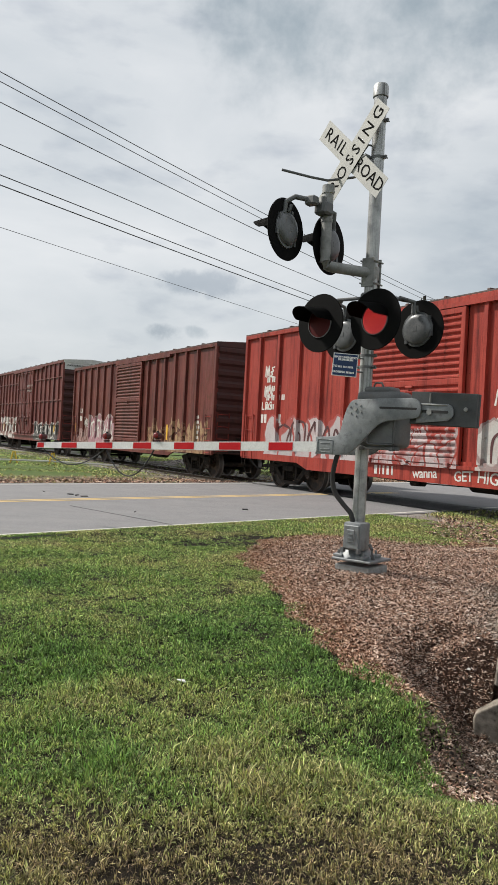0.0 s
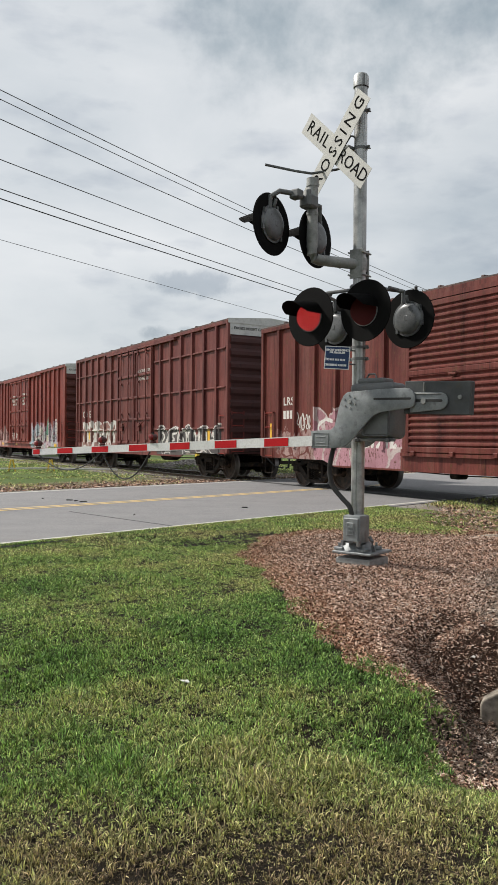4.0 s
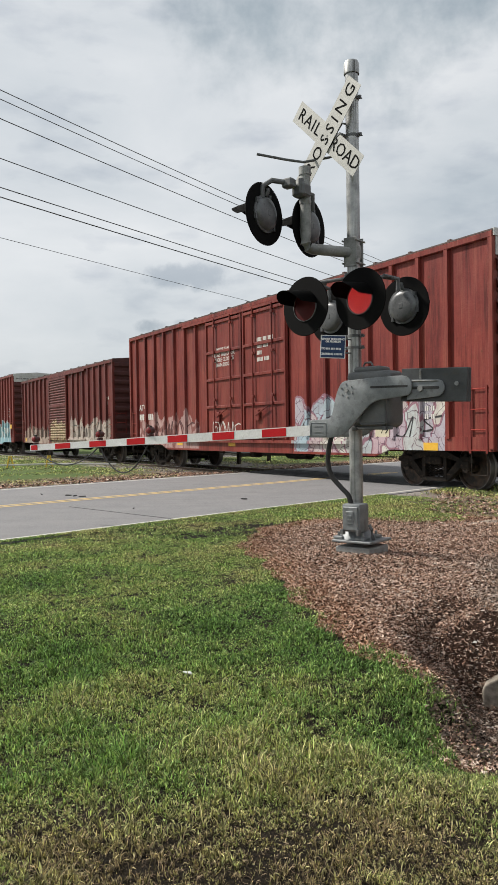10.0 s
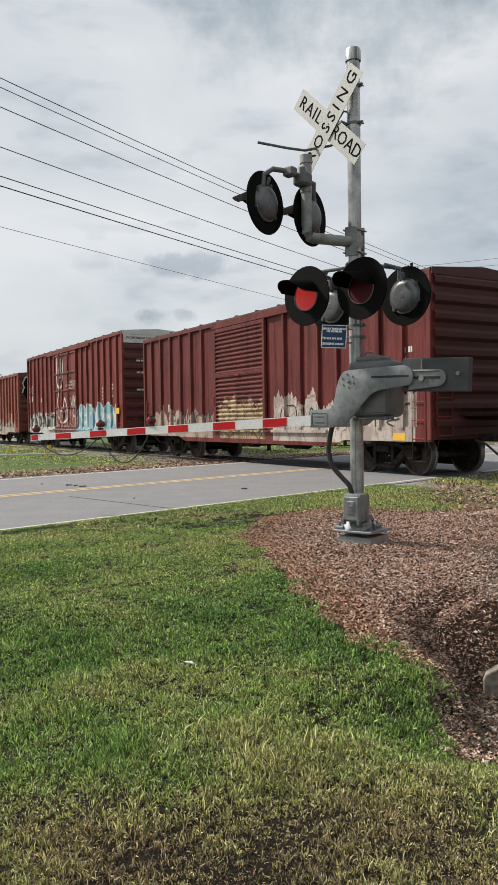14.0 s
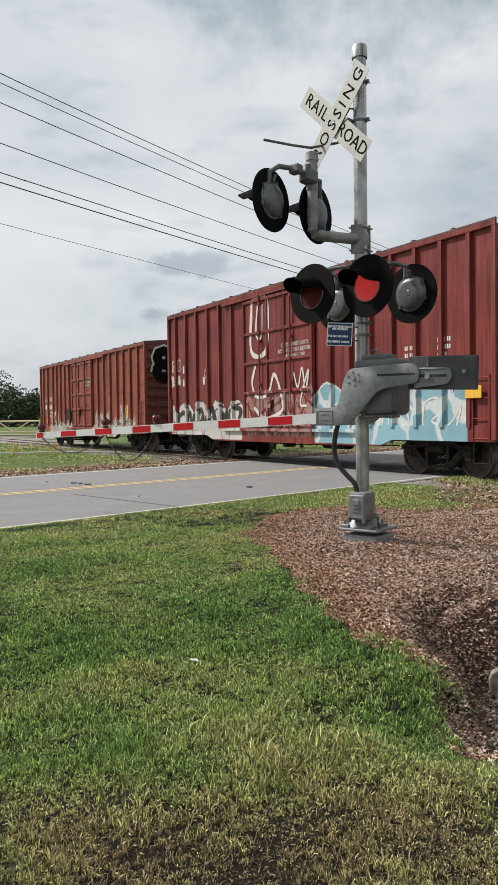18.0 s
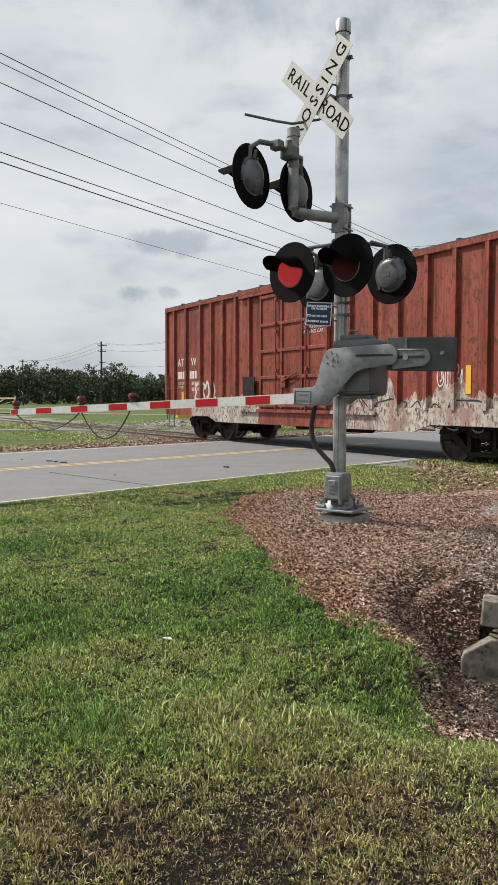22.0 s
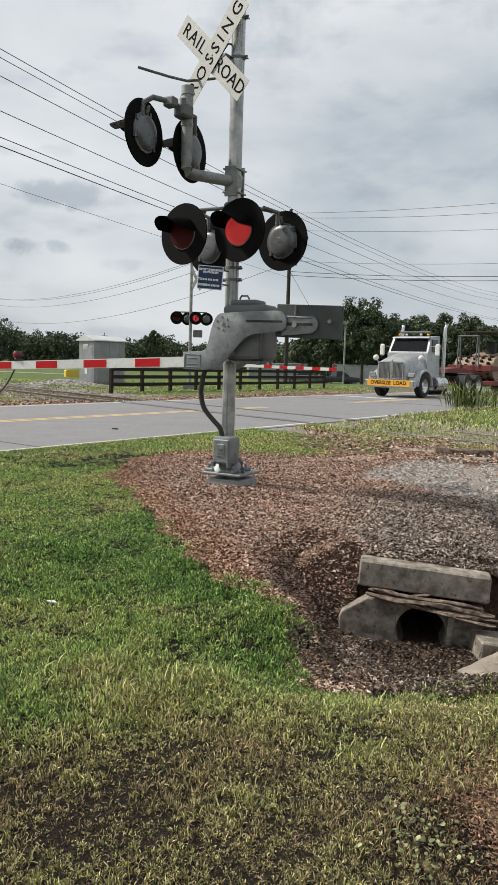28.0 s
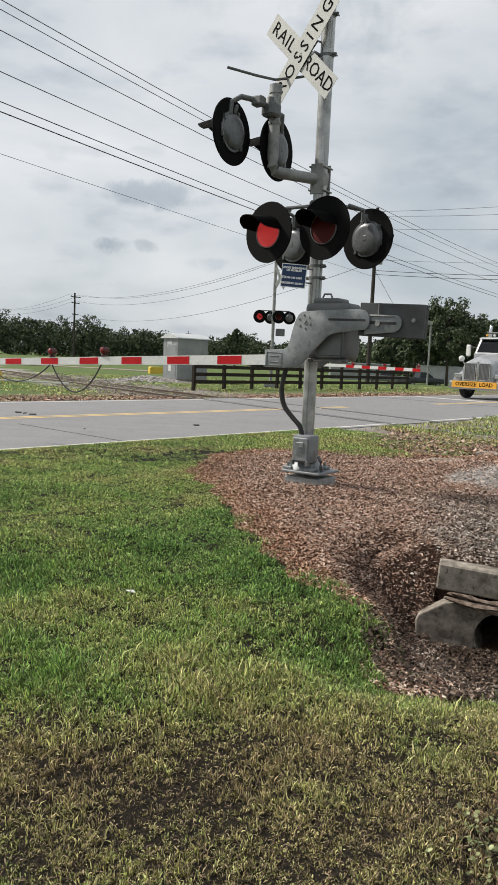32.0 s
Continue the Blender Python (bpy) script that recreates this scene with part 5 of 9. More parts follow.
def brake_mesh(bm):
    for s in (-1, 1):
        for y in (-0.75, 0.75):
            bm_box(bm, (0.09, 0.10, 0.34), (s * 0.36, y, -0.06), bevel=0.02, rot=Matrix.Rotation(radians(-8 * s), 3, "Y"))
        bm_box(bm, (0.08, 1.7, 0.08), (s * 0.33, 0, -0.16), bevel=0.01)


def truck(car, x):
    body = shared("truck", cached("bolster", bolster_mesh, RUNNING), car, pose(x, 0, 0.46))
    body["label"] = "black iron four-wheel truck"
    for y, turn in ((-0.99, 0), (0.99, 180)):
        shared("side_frame", cached("side_frame", side_frame_mesh, RUNNING), body, pose(0, y, 0, 0, 0, turn))
        shared("spring_group", cached("spring", spring_mesh, RUNNING), body, pose(0, y, 0))
    for s in (-0.89, 0.89):
        ws = shared("wheelset", cached("wheelset", wheelset_mesh, WHEEL), body, pose(s, 0, 0, 0, random.uniform(0, 80), 0))
        SPIN.append((ws, s))
    shared("brake_rigging", cached("brake", brake_mesh, RUNNING), body, pose(0, 0, 0))
    return body


def wheel_material():
    n = Nodes("wheel_iron")
    co = n.coord()
    sep = n.t.nodes.new("ShaderNodeSeparateXYZ")
    n.link(co, sep.inputs[0])
    rr = n.math("SQRT", n.math("ADD", n.math("POWER", sep.outputs["X"], 2), n.math("POWER", sep.outputs["Z"], 2)))
    rim = n.math("GREATER_THAN", rr, 0.44)
    g = n.noise(6, 6, 0.65, co)
    iron = n.mix(n.ramp(g, (0.4, 0.0), (0.65, 1.0)), (0.02, 0.017, 0.015), (0.10, 0.062, 0.04))
    n.bump(g, 0.2, 0.01)
    return n.out(n.mix(rim, iron, (0.22, 0.20, 0.19)), n.math("MULTIPLY_ADD", rim, -0.3, 0.75), n.math("MULTIPLY", rim, 0.7))


WHEEL = wheel_material()


def rib_mesh(h, w, d):
    def build(bm):
        prof = [(-w / 2 - 0.012, 0), (-w / 2, -d), (w / 2, -d), (w / 2 + 0.012, 0)]
        a = [bm.verts.new((x, y, 0)) for x, y in prof]
        b = [bm.verts.new((x, y, h)) for x, y in prof]
        for k in range(3):
            bm.faces.new((a[k], a[k + 1], b[k + 1], b[k]))
        bm.faces.new(a[::-1])
        bm.faces.new(b)
    return build


def ladder(car, x, y, z0, z1, width, rungs, mat, axis="x", name="ladder"):
    """Upright stiles with round rungs; axis: the way along which the rungs lie."""
    d = Vector((1, 0, 0)) if axis == "x" else Vector((0, 1, 0))
    o = Vector((0, -0.045, 0)) if axis == "x" else Vector((0.045, 0, 0))
    bm = bmesh.new()
    c = Vector((x, y, 0)) + o
    for s in (-1, 1):
        p = c + d * s * width / 2
        bm_box(bm, (0.045, 0.02, z1 - z0) if axis == "x" else (0.02, 0.045, z1 - z0), (p.x, p.y, (z0 + z1) / 2))
        for z in (z0 + 0.05, z1 - 0.05):
            q = p - o * 0.5
            bm_box(bm, (0.03, 0.06, 0.03) if axis == "x" else (0.06, 0.03, 0.03), (q.x, q.y, z))
    lad = part(name, bm, mat, car, smooth=False)
    for k in range(rungs):
        z = z0 + 0.06 + (z1 - z0 - 0.12) * k / max(1, rungs - 1)
        me = cached(f"rung_{axis}_{width}", lambda b: bm_cyl(b, -d * width / 2, d * width / 2, 0.011, 6), mat)
        r = shared("rung", me, lad, Matrix.Translation(c + Vector((0, 0, z))))
        r.active_material = mat if r.data.materials[0] == mat else r.data.materials[0]
    return lad


def boxcar(name, L, eave, mat, end_mat, ribs, door, label, sill=0.64, excess=False, girts=(), rib_w=0.10, roof_mat=None, end_ribs=9, gondola_sill=True):
    """Origin at the rail level under the front end's face; the body lies towards -x; the near side faces -y."""
    car = thing(name, Matrix.Identity(4), label, "boxcar", "boxcars of the freight train")
    HW, floor = 1.44, 1.05
    x0, x1 = door[1], door[2]
    # near side wall, in stretches before and behind the door
    for a, b, nm in ((-L, x0, "side_wall"), (x1, 0, "side_wall")):
        boxed(nm, (b - a, 0.05, eave - floor), ((a + b) / 2, -HW + 0.025, (eave + floor) / 2), mat, car)
    boxed("side_wall", (L, 0.05, eave - floor), (-L / 2, HW - 0.025, (eave + floor) / 2), mat, car)
    boxed("floor", (L - 0.1, 2 * HW - 0.12, 0.10), (-L / 2, 0, floor + 0.03), RUNNING, car)
    # side sill with its deeper middle
    for s in (-1, 1):
        bm = bmesh.new()
        bm_prism(bm, [(-0.02, floor + 0.05), (-L + 0.02, floor + 0.05), (-L + 0.02, sill + 0.16), (-L + 3.0, sill + 0.16), (-L + 3.5, sill), (-3.5, sill), (-3.0, sill + 0.16), (-0.02, sill + 0.16)], 0.055,
                 Matrix.Translation((0, s * (HW + 0.012), 0)))
        part("side_sill", bm, mat, car, smooth=False)
    # eave rail
    for s in (-1, 1):
        boxed("top_chord", (L, 0.09, 0.12), (-L / 2, s * (HW + 0.03), eave - 0.06), mat, car, bevel=0.012)
    # ribs of the near side
    rh = eave - 0.13 - floor
    for x in ribs:
        bm = bmesh.new()
        rib_mesh(rh, rib_w, 0.075)(bm)
        bmesh.ops.translate(bm, verts=bm.verts, vec=(x, -HW, floor + 0.01))
        part("rib", bm, mat, car, smooth=False)
    for x in (-0.06, -L + 0.06):
        boxed("corner_post", (0.13, 0.10, eave - sill - 0.25), (x, -HW - 0.02, (eave + sill + 0.13) / 2), mat, car, bevel=0.015)
    for gz, a, b in girts:
        boxed("girt", (b - a, 0.06, 0.055), ((a + b) / 2, -HW - 0.03, gz), mat, car, bevel=0.01)
    # roof with crosswise seams
    bm = bmesh.new()
    rm = roof_mat or ROOF_RUST
    k = max(10, int(L / 1.15))
    pts = [(-HW - 0.07, eave), (-HW - 0.07, eave + 0.03), (-0.9, eave + 0.09), (0, eave + 0.13), (0.9, eave + 0.09), (HW + 0.07, eave + 0.03), (HW + 0.07, eave)]
    lines = [[bm.verts.new((-L + L * j / k, y, z)) for y, z in pts] for j in range(k + 1)]
    for p, q in zip(lines, lines[1:]):
        for j in range(len(pts) - 1):
            bm.faces.new((p[j], q[j], q[j + 1], p[j + 1]))
    bmesh.ops.recalc_face_normals(bm, faces=bm.faces)
    roof = part("roof", bm, rm, car, smooth=False)
    for j in range(1, k):
        boxed("roof_seam", (0.09, 2 * HW + 0.06, 0.05), (-L + L * j / k, 0, eave + 0.056), rm, roof, bevel=0.012)
    # ends: horizontal ribs pressed into steel sheet
    for x, s in ((0.0, 1), (-L, -1)):
        bm = bmesh.new()
        top = eave - (0.45 if excess else 0.05)
        zs, prof = np.linspace(floor - 0.1, top, end_ribs + 1), []
        for a, b in zip(zs, zs[1:]):
            prof += [(0.0, a), (0.0, a + (b - a) * 0.25), (0.075, a + (b - a) * 0.45), (0.075, a + (b - a) * 0.7), (0.0, a + (b - a) * 0.92)]
        prof.append((0.0, top))
        prof.append((0.0, eave))
        lo = [bm.verts.new((x + s * (p - 0.03), -HW + 0.02, z)) for p, z in prof]
        hi = [bm.verts.new((x + s * (p - 0.03), HW - 0.02, z)) for p, z in prof]
        for j in range(len(prof) - 1):
            bm.faces.new((lo[j], lo[j + 1], hi[j + 1], hi[j]))
        bmesh.ops.recalc_face_normals(bm, faces=bm.faces)
        bmesh.ops.solidify(bm, geom=bm.faces, thickness=0.02)
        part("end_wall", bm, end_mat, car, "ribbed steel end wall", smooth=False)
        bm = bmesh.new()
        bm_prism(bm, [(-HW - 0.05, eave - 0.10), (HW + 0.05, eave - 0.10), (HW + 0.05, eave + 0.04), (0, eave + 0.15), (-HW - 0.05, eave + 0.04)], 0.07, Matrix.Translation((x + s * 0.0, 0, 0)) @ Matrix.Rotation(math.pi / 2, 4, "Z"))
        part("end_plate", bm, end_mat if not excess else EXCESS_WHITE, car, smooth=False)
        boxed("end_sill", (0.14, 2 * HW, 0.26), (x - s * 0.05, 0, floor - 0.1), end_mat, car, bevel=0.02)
        boxed("platform", (0.30, 1.3, 0.04), (x + s * 0.15, 0, floor + 0.28), RUNNING, car, "crossover step")
        if excess:
            boxed("height_band", (0.012, 2 * HW - 0.02, 0.36), (x + s * 0.012, 0, eave - 0.27), EXCESS_WHITE, car, "white band across the top of the end")
        # coupler, hose and uncoupling bar
        bm = bmesh.new()
        bm_box(bm, (0.62, 0.17, 0.16), (x + s * 0.28, 0, 0.84), bevel=0.03)
        bm_box(bm, (0.34, 0.32, 0.27), (x + s * 0.70, 0.02, 0.84), bevel=0.07, seg=2)
        part("coupler", bm, RUNNING, car, "cast iron coupler")
        bm = bmesh.new()
        bm_tube(bm, [(x + s * 0.1, -0.33, 0.80), (x + s * 0.35, -0.30, 0.72), (x + s * 0.62, -0.16, 0.45), (x + s * 0.92, -0.05, 0.42)], 0.025)
        part("brake_hose", bm, RUBBER, car)
        bm = bmesh.new()
        bm_tube(bm, [(x + s * 0.06, -1.40, 0.60), (x + s * 0.12, -1.38, 0.86), (x + s * 0.16, -0.3, 0.92), (x + s * 0.5, -0.1, 0.95)], 0.014, 6)
        part("uncoupling_bar", bm, RUNNING, car)
        ladder(car, x, -1.16, 0.85, 2.15 if s > 0 else 2.15, 0.42, 4, mat, "y", "end_ladder")
        # corner grab irons on the near side
        ladder(car, x - s * 0.40, -HW, 0.78, 2.08, 0.42, 4, mat, "x", "side_ladder")
        # stirrup
        bm = bmesh.new()
        bm_tube(bm, [(x - s * 0.20, -HW - 0.02, 0.80), (x - s * 0.20, -HW - 0.02, 0.36), (x - s * 0.60, -HW - 0.02, 0.36), (x - s * 0.60, -HW - 0.02, 0.80)], 0.014, 6)
        part("stirrup", bm, RUNNING, car)
        truck(car, x - s * 2.05)
    # brake wheel high on the front end
    bm = bmesh.new()
    bmesh.ops.create_circle(bm, radius=0.01, segments=3)
    bmesh.ops.delete(bm, geom=bm.verts, context="VERTS")
    ring = [(-L - 0.16, 0.75 + 0.26 * math.cos(k * math.tau / 18), 2.2 + 0.26 * math.sin(k * math.tau / 18)) for k in range(19)]
    bm_tube(bm, ring, 0.014, 6)
    for q in range(4):
        bm_tube(bm, [(-L - 0.14, 0.75, 2.2), (-L - 0.16, 0.75 + 0.26 * math.cos(q * 1.57), 2.2 + 0.26 * math.sin(q * 1.57))], 0.010, 5)
    part("brake_wheel", bm, RUNNING, car)
    # centre sill, cross members, reservoir, brake rods
    boxed("centre_sill", (L - 0.4, 0.42, 0.34), (-L / 2, 0, 0.92), RUNNING, car)
    for x in np.linspace(-L + 4.2, -4.2, 5):
        boxed("cross_member", (0.14, 2 * HW - 0.1, 0.22), (float(x), 0, 0.92), RUNNING, car)
    bm = bmesh.new()
    bm_cyl(bm, (-L / 2 + 0.8, -0.55, 0.66), (-L / 2 + 1.8, -0.55, 0.66), 0.20, 16)
    bm_box(bm, (0.3, 0.3, 0.36), (-L / 2 - 0.6, -0.85, 0.66), bevel=0.04)
    bm_tube(bm, [(-3.6, -0.75, 0.62), (-L / 2 - 0.5, -0.8, 0.55), (-L + 3.6, -0.7, 0.62)], 0.014, 5)
    part("brake_gear", bm, RUNNING, car)
    # door
    kind = door[0]
    dw, dx, dz0, dz1 = x1 - x0, (x0 + x1) / 2, floor - 0.02, eave - 0.22
    if kind == "louvre":
        bm = bmesh.new()
        k = 22
        prof = []
        for j in range(k):
            a, b = dz0 + 0.12 + (dz1 - dz0 - 0.24) * j / k, dz0 + 0.12 + (dz1 - dz0 - 0.24) * (j + 1) / k
            prof += [(0.0, a), (0.045, a + (b - a) * 0.30), (0.045, a + (b - a) * 0.52), (0.0, a + (b - a) * 0.80)]
        prof.append((0.0, dz1 - 0.12))
        lo = [bm.verts.new((x0 + 0.10, -HW - 0.06 - p, z)) for p, z in prof]
        hi = [bm.verts.new((x1 - 0.10, -HW - 0.06 - p, z)) for p, z in prof]
        for j in range(len(prof) - 1):
            bm.faces.new((lo[j], hi[j], hi[j + 1], lo[j + 1]))
        bmesh.ops.recalc_face_normals(bm, faces=bm.faces)
        bmesh.ops.solidify(bm, geom=bm.faces, thickness=0.015)
        dr = part("door", bm, mat, car, "sliding door of corrugated steel", smooth=False)
        for s in (-1, 1):
            boxed("door_stile", (0.12, 0.09, dz1 - dz0), (dx + s * (dw / 2 - 0.06), -HW - 0.06, (dz0 + dz1) / 2), mat, dr, bevel=0.01)
        for z in (dz0 + 0.06, dz1 - 0.06, (dz0 + dz1) / 2 + 0.1):
            boxed("door_rail", (dw - 0.2, 0.08, 0.12), (dx, -HW - 0.065, z), mat, dr, bevel=0.01)
        bm = bmesh.new()
        bm_box(bm, (0.16, 0.05, 0.30), (x0 - 0.06, -HW - 0.10, 1.9), bevel=0.01)
        part("door_lock", bm, mat, dr)
        boxed("door_grip", (0.22, 0.04, 0.05), (dx, -HW - 0.125, 2.62), mat, dr, "", 0.01)
        boxed("door_track", (dw * 2.0, 0.10, 0.07), (dx + dw * 0.45, -HW - 0.06, dz0 - 0.05), mat, car)
        boxed("door_track", (dw * 2.0, 0.10, 0.09), (dx + dw * 0.45, -HW - 0.06, dz1 + 0.06), mat, car)
        for j in range(3):
            boxed("roller_bracket", (0.12, 0.06, 0.10), (x0 + dw * (0.1 + 0.4 * j), -HW - 0.12, dz0 - 0.02), mat, dr, bevel=0.01)
    else:
        leaves = door[3]
        for j in range(leaves):
            a, b = x0 + dw * j / leaves, x0 + dw * (j + 1) / leaves
            bm = bmesh.new()
            bm_box(bm, (b - a - 0.03, 0.06, dz1 - dz0), ((a + b) / 2, -HW - 0.035, (dz0 + dz1) / 2), bevel=0.012)
            dr = part("plug_door", bm, mat, car, "flush plug door with lock rods")
            h = dz1 - dz0
            for z in (dz0 + 0.08, dz0 + h * 0.27, dz0 + h * 0.5, dz0 + h * 0.73, dz1 - 0.08):
                boxed("door_rail", (b - a - 0.10, 0.05, 0.085), ((a + b) / 2, -HW - 0.085, z), mat, dr, bevel=0.01)
            for x in (a + 0.07, b - 0.07, *(() if leaves > 1 else ((a + b) / 2 - 0.45, (a + b) / 2 + 0.45))):
                boxed("door_stile", (0.075, 0.045, h), (x, -HW - 0.085, (dz0 + dz1) / 2), mat, dr, bevel=0.008)
            for x in ((a + b) / 2 - (b - a) * 0.22, (a + b) / 2 + (b - a) * 0.22):
                rod("lock_rod", (x, -HW - 0.13, dz0 - 0.05), (x, -HW - 0.13, dz1 + 0.05), 0.022, mat, dr)
                for z in (dz0 + 0.15, dz0 + h * 0.33, dz0 + h * 0.66, dz1 - 0.2):
                    boxed("rod_guide", (0.11, 0.06, 0.08), (x, -HW - 0.12, z), mat, dr, bevel=0.01)
            bm = bmesh.new()
            xm = (a + b) / 2
            bm_tube(bm, [(xm - 0.35, -HW - 0.15, 1.72), (xm + 0.30, -HW - 0.15, 1.95)], 0.018, 6)
            bm_box(bm, (0.20, 0.05, 0.30), (xm - 0.30, -HW - 0.12, 1.72), bevel=0.01)
            part("door_handle", bm, mat, dr)
        for z in (dz0 - 0.06, dz1 + 0.05):
            boxed("door_track", (dw * 1.9, 0.11, 0.08), (dx + dw * 0.1, -HW - 0.07, z), mat, car)
    return car


def side_m(x, z, y=-1.44 - 0.006):
    """Pose of lettering on the near side: reads along +x."""
    return basis((x, y, z), (1, 0, 0), (0, 0, 1), (0, -1, 0))


def end_m(y, z, x=0.022):
    return basis((x, y, z), (0, 1, 0), (0, 0, 1), (1, 0, 0))


def stencil(car, x, z, text_rows, h=0.10, rib=0.0):
    """Rows of small blocks: data that cannot be read."""
    for j, row in enumerate(text_rows):
        cells = []
        for w in row:
            cells += [h * 0.42] * max(2, round(w / (h * 0.62))) + [-h * 0.35]
        bars(cells, h, side_m(x, z - j * h * 1.7, -1.446 - rib), WHITE_STENCIL, car, "data_line", 0.2)


def marks(car, x, z, groups, h):
    """Reporting marks and number as plain blocks, in groups of (offset, count)."""
    for off, k in groups:
        for j in range(k):
            boxed("reporting_mark", (h * 0.52, 0.004, h), (x + off + h * 0.26 + j * h * 0.72, -1.442, z), WHITE_STENCIL, car)


def initials(car, x, z, text, h):
    lettering(text, h * 1.38, side_m(x, z), WHITE_STENCIL, car, "LEFT", "initials", 0.001, 1.15, 0.006)


def sprayed(car, pts, width, mat, y=-1.4455, name="sprayed_stroke"):
    """One stroke of spray paint on the near side, through points (x, z)."""
    line = smooth_line(pts)
    bm = bmesh.new()
    rows = []
    for j, q in enumerate(line):
        t = (line[min(j + 1, len(line) - 1)] - line[max(j - 1, 0)])
        s = Vector((-t.y, t.x)).normalized() * width / 2 * (1 + 0.18 * math.sin(j * 0.9 + width * 50))
        rows.append([bm.verts.new((q.x + e * s.x, y, q.y + e * s.y)) for e in (-1, 1)])
    for a, b in zip(rows, rows[1:]):
        bm.faces.new((a[0], b[0], b[1], a[1]))
    bmesh.ops.recalc_face_normals(bm, faces=bm.faces)
    bmesh.ops.solidify(bm, geom=bm.faces, thickness=0.0015)
    return part(name, bm, mat, car, smooth=False)


LOOPS = [[(0.50, 1.0), (0.02, 0.80), (0.10, 0.45), (-0.04, 0.15), (0.45, 0.02), (1.02, 0.12), (0.90, 0.50), (1.04, 0.85), (0.50, 1.0)],
         [(0.05, 0.05), (0.0, 0.80), (0.35, 1.0), (0.62, 0.72), (0.30, 0.40), (0.75, 0.30), (1.05, 0.75), (0.95, 0.10)],
         [(-0.05, 0.60), (0.22, 0.95), (0.40, 0.40), (0.12, 0.10), (0.55, 0.05), (0.70, 0.85), (0.98, 0.55), (0.80, 0.02), (1.08, 0.20)],
         [(0.0, 0.10), (0.18, 0.98), (0.34, 0.05), (0.50, 0.90), (0.66, 0.12), (0.84, 1.0), (1.02, 0.05)],
         [(0.02, 0.02), (0.05, 0.92), (0.50, 1.04), (0.96, 0.90), (0.98, 0.0), (0.70, 0.02), (0.66, 0.60), (0.36, 0.62), (0.32, 0.0), (0.02, 0.02)],
         [(0.45, 1.05), (0.10, 0.55), (0.30, 0.0), (0.80, 0.05), (0.92, 0.50), (0.45, 1.05), (0.75, 0.40), (0.48, 0.20)],
         [(1.0, 0.95), (0.35, 0.85), (0.70, 0.60), (0.10, 0.50), (0.60, 0.30), (0.05, 0.10), (0.95, 0.0)]]


def scrawl(car, x0, x1, z0, z1, which, width, mat, seed, slant=0.0, y=-1.4455):
    """A row of rounded sprayed shapes between x0 and x1."""
    rng = random.Random(seed)
    cell = (x1 - x0) / len(which)
    for j, w in enumerate(which):
        a, up, hi = x0 + cell * j, rng.uniform(-0.06, 0.06) * (z1 - z0), (z1 - z0) * rng.uniform(0.85, 1.05)
        pts = [(a + cell * (0.06 + 0.88 * p) + slant * q * (z1 - z0) + rng.uniform(-0.02, 0.02) * cell, z0 + up + hi * q) for p, q in LOOPS[w]]
        sprayed(car, pts, width * rng.uniform(0.85, 1.15), mat, y)


EXCESS_WHITE = worn("white_height_band", (0.50, 0.50, 0.49), (0.62, 0.62, 0.60), 3, 50, 0.6, 0, 0.05, None, (0.33, 0.32, 0.30))
WHITE, CREAM, BLACKT = (0.62, 0.60, 0.57), (0.55, 0.47, 0.36), (0.025, 0.022, 0.022)


# End paint; from the second car on, end shade is put into darker colours.
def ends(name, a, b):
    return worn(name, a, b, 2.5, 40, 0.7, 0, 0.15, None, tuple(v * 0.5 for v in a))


def even(a, b, k):
    return [a + (b - a) * j / (k - 1) for j in range(k)]


CARS = {}
# first car: bright red, louvred door, big white letters on its rear half
ma = car_paint("bright_red_paint", (0.27, 0.036, 0.028), (0.33, 0.052, 0.036), [(-14.0, -9.6, 0.95, 1.85, (0.55, 0.50, 0.50), (0.36, 0.09, 0.08), 0.75, 0.8, 0.06, 0.45), (-9.3, -6.4, 0.95, 1.75, (0.48, 0.40, 0.40), (0.28, 0.05, 0.04), 0.4, 0.2, 0.05, 0.8), (-5.9, -0.4, 0.95, 1.75, WHITE, (0.30, 0.25, 0.24), 0.9, 0.85, 0.05, 0.5)], 0.15, (0.42, 0.10, 0.075))
car = CARS["A"] = boxcar("boxcar", 15.25, 4.40, ma, ends("red_end", (0.24, 0.04, 0.03), (0.3, 0.05, 0.04)), even(-14.4, -10.3, 5) + [-5.85, -4.9, -3.9, -2.9, -1.9, -1.1], ("louvre", -9.42, -6.35), "bright red boxcar with louvred door and white spray-paint letters", 0.62)
initials(car, -14.25, 2.30, "LRS", 0.24)
marks(car, -14.25, 1.95, [(0, 2), (0.75, 2)], 0.24)
BLACK_SPRAY = worn("black_spray", (0.012, 0.011, 0.012), (0.03, 0.027, 0.028), 8, 60, 0.6, 0, 0.02)
MAROON_SPRAY = worn("dark_maroon_spray", (0.06, 0.014, 0.016), (0.10, 0.025, 0.026), 8, 60, 0.6, 0, 0.02)
scrawl(car, -13.5, -9.7, 0.98, 1.85, (0, 4, 5, 2, 1), 0.07, MAROON_SPRAY, 3, 0.1)
scrawl(car, -14.15, -13.65, 2.55, 2.95, (3, 2), 0.035, WHITE_STENCIL, 4)
scrawl(car, -14.15, -13.6, 2.15 + 0.95, 3.45, (3, 6), 0.035, WHITE_STENCIL, 5)
scrawl(car, -5.6, -4.2, 2.15, 2.50, (3, 2, 3), 0.045, WHITE_STENCIL, 6)
scrawl(car, -5.5, -4.3, 1.80, 2.08, (2, 3, 2), 0.045, WHITE_STENCIL, 7)
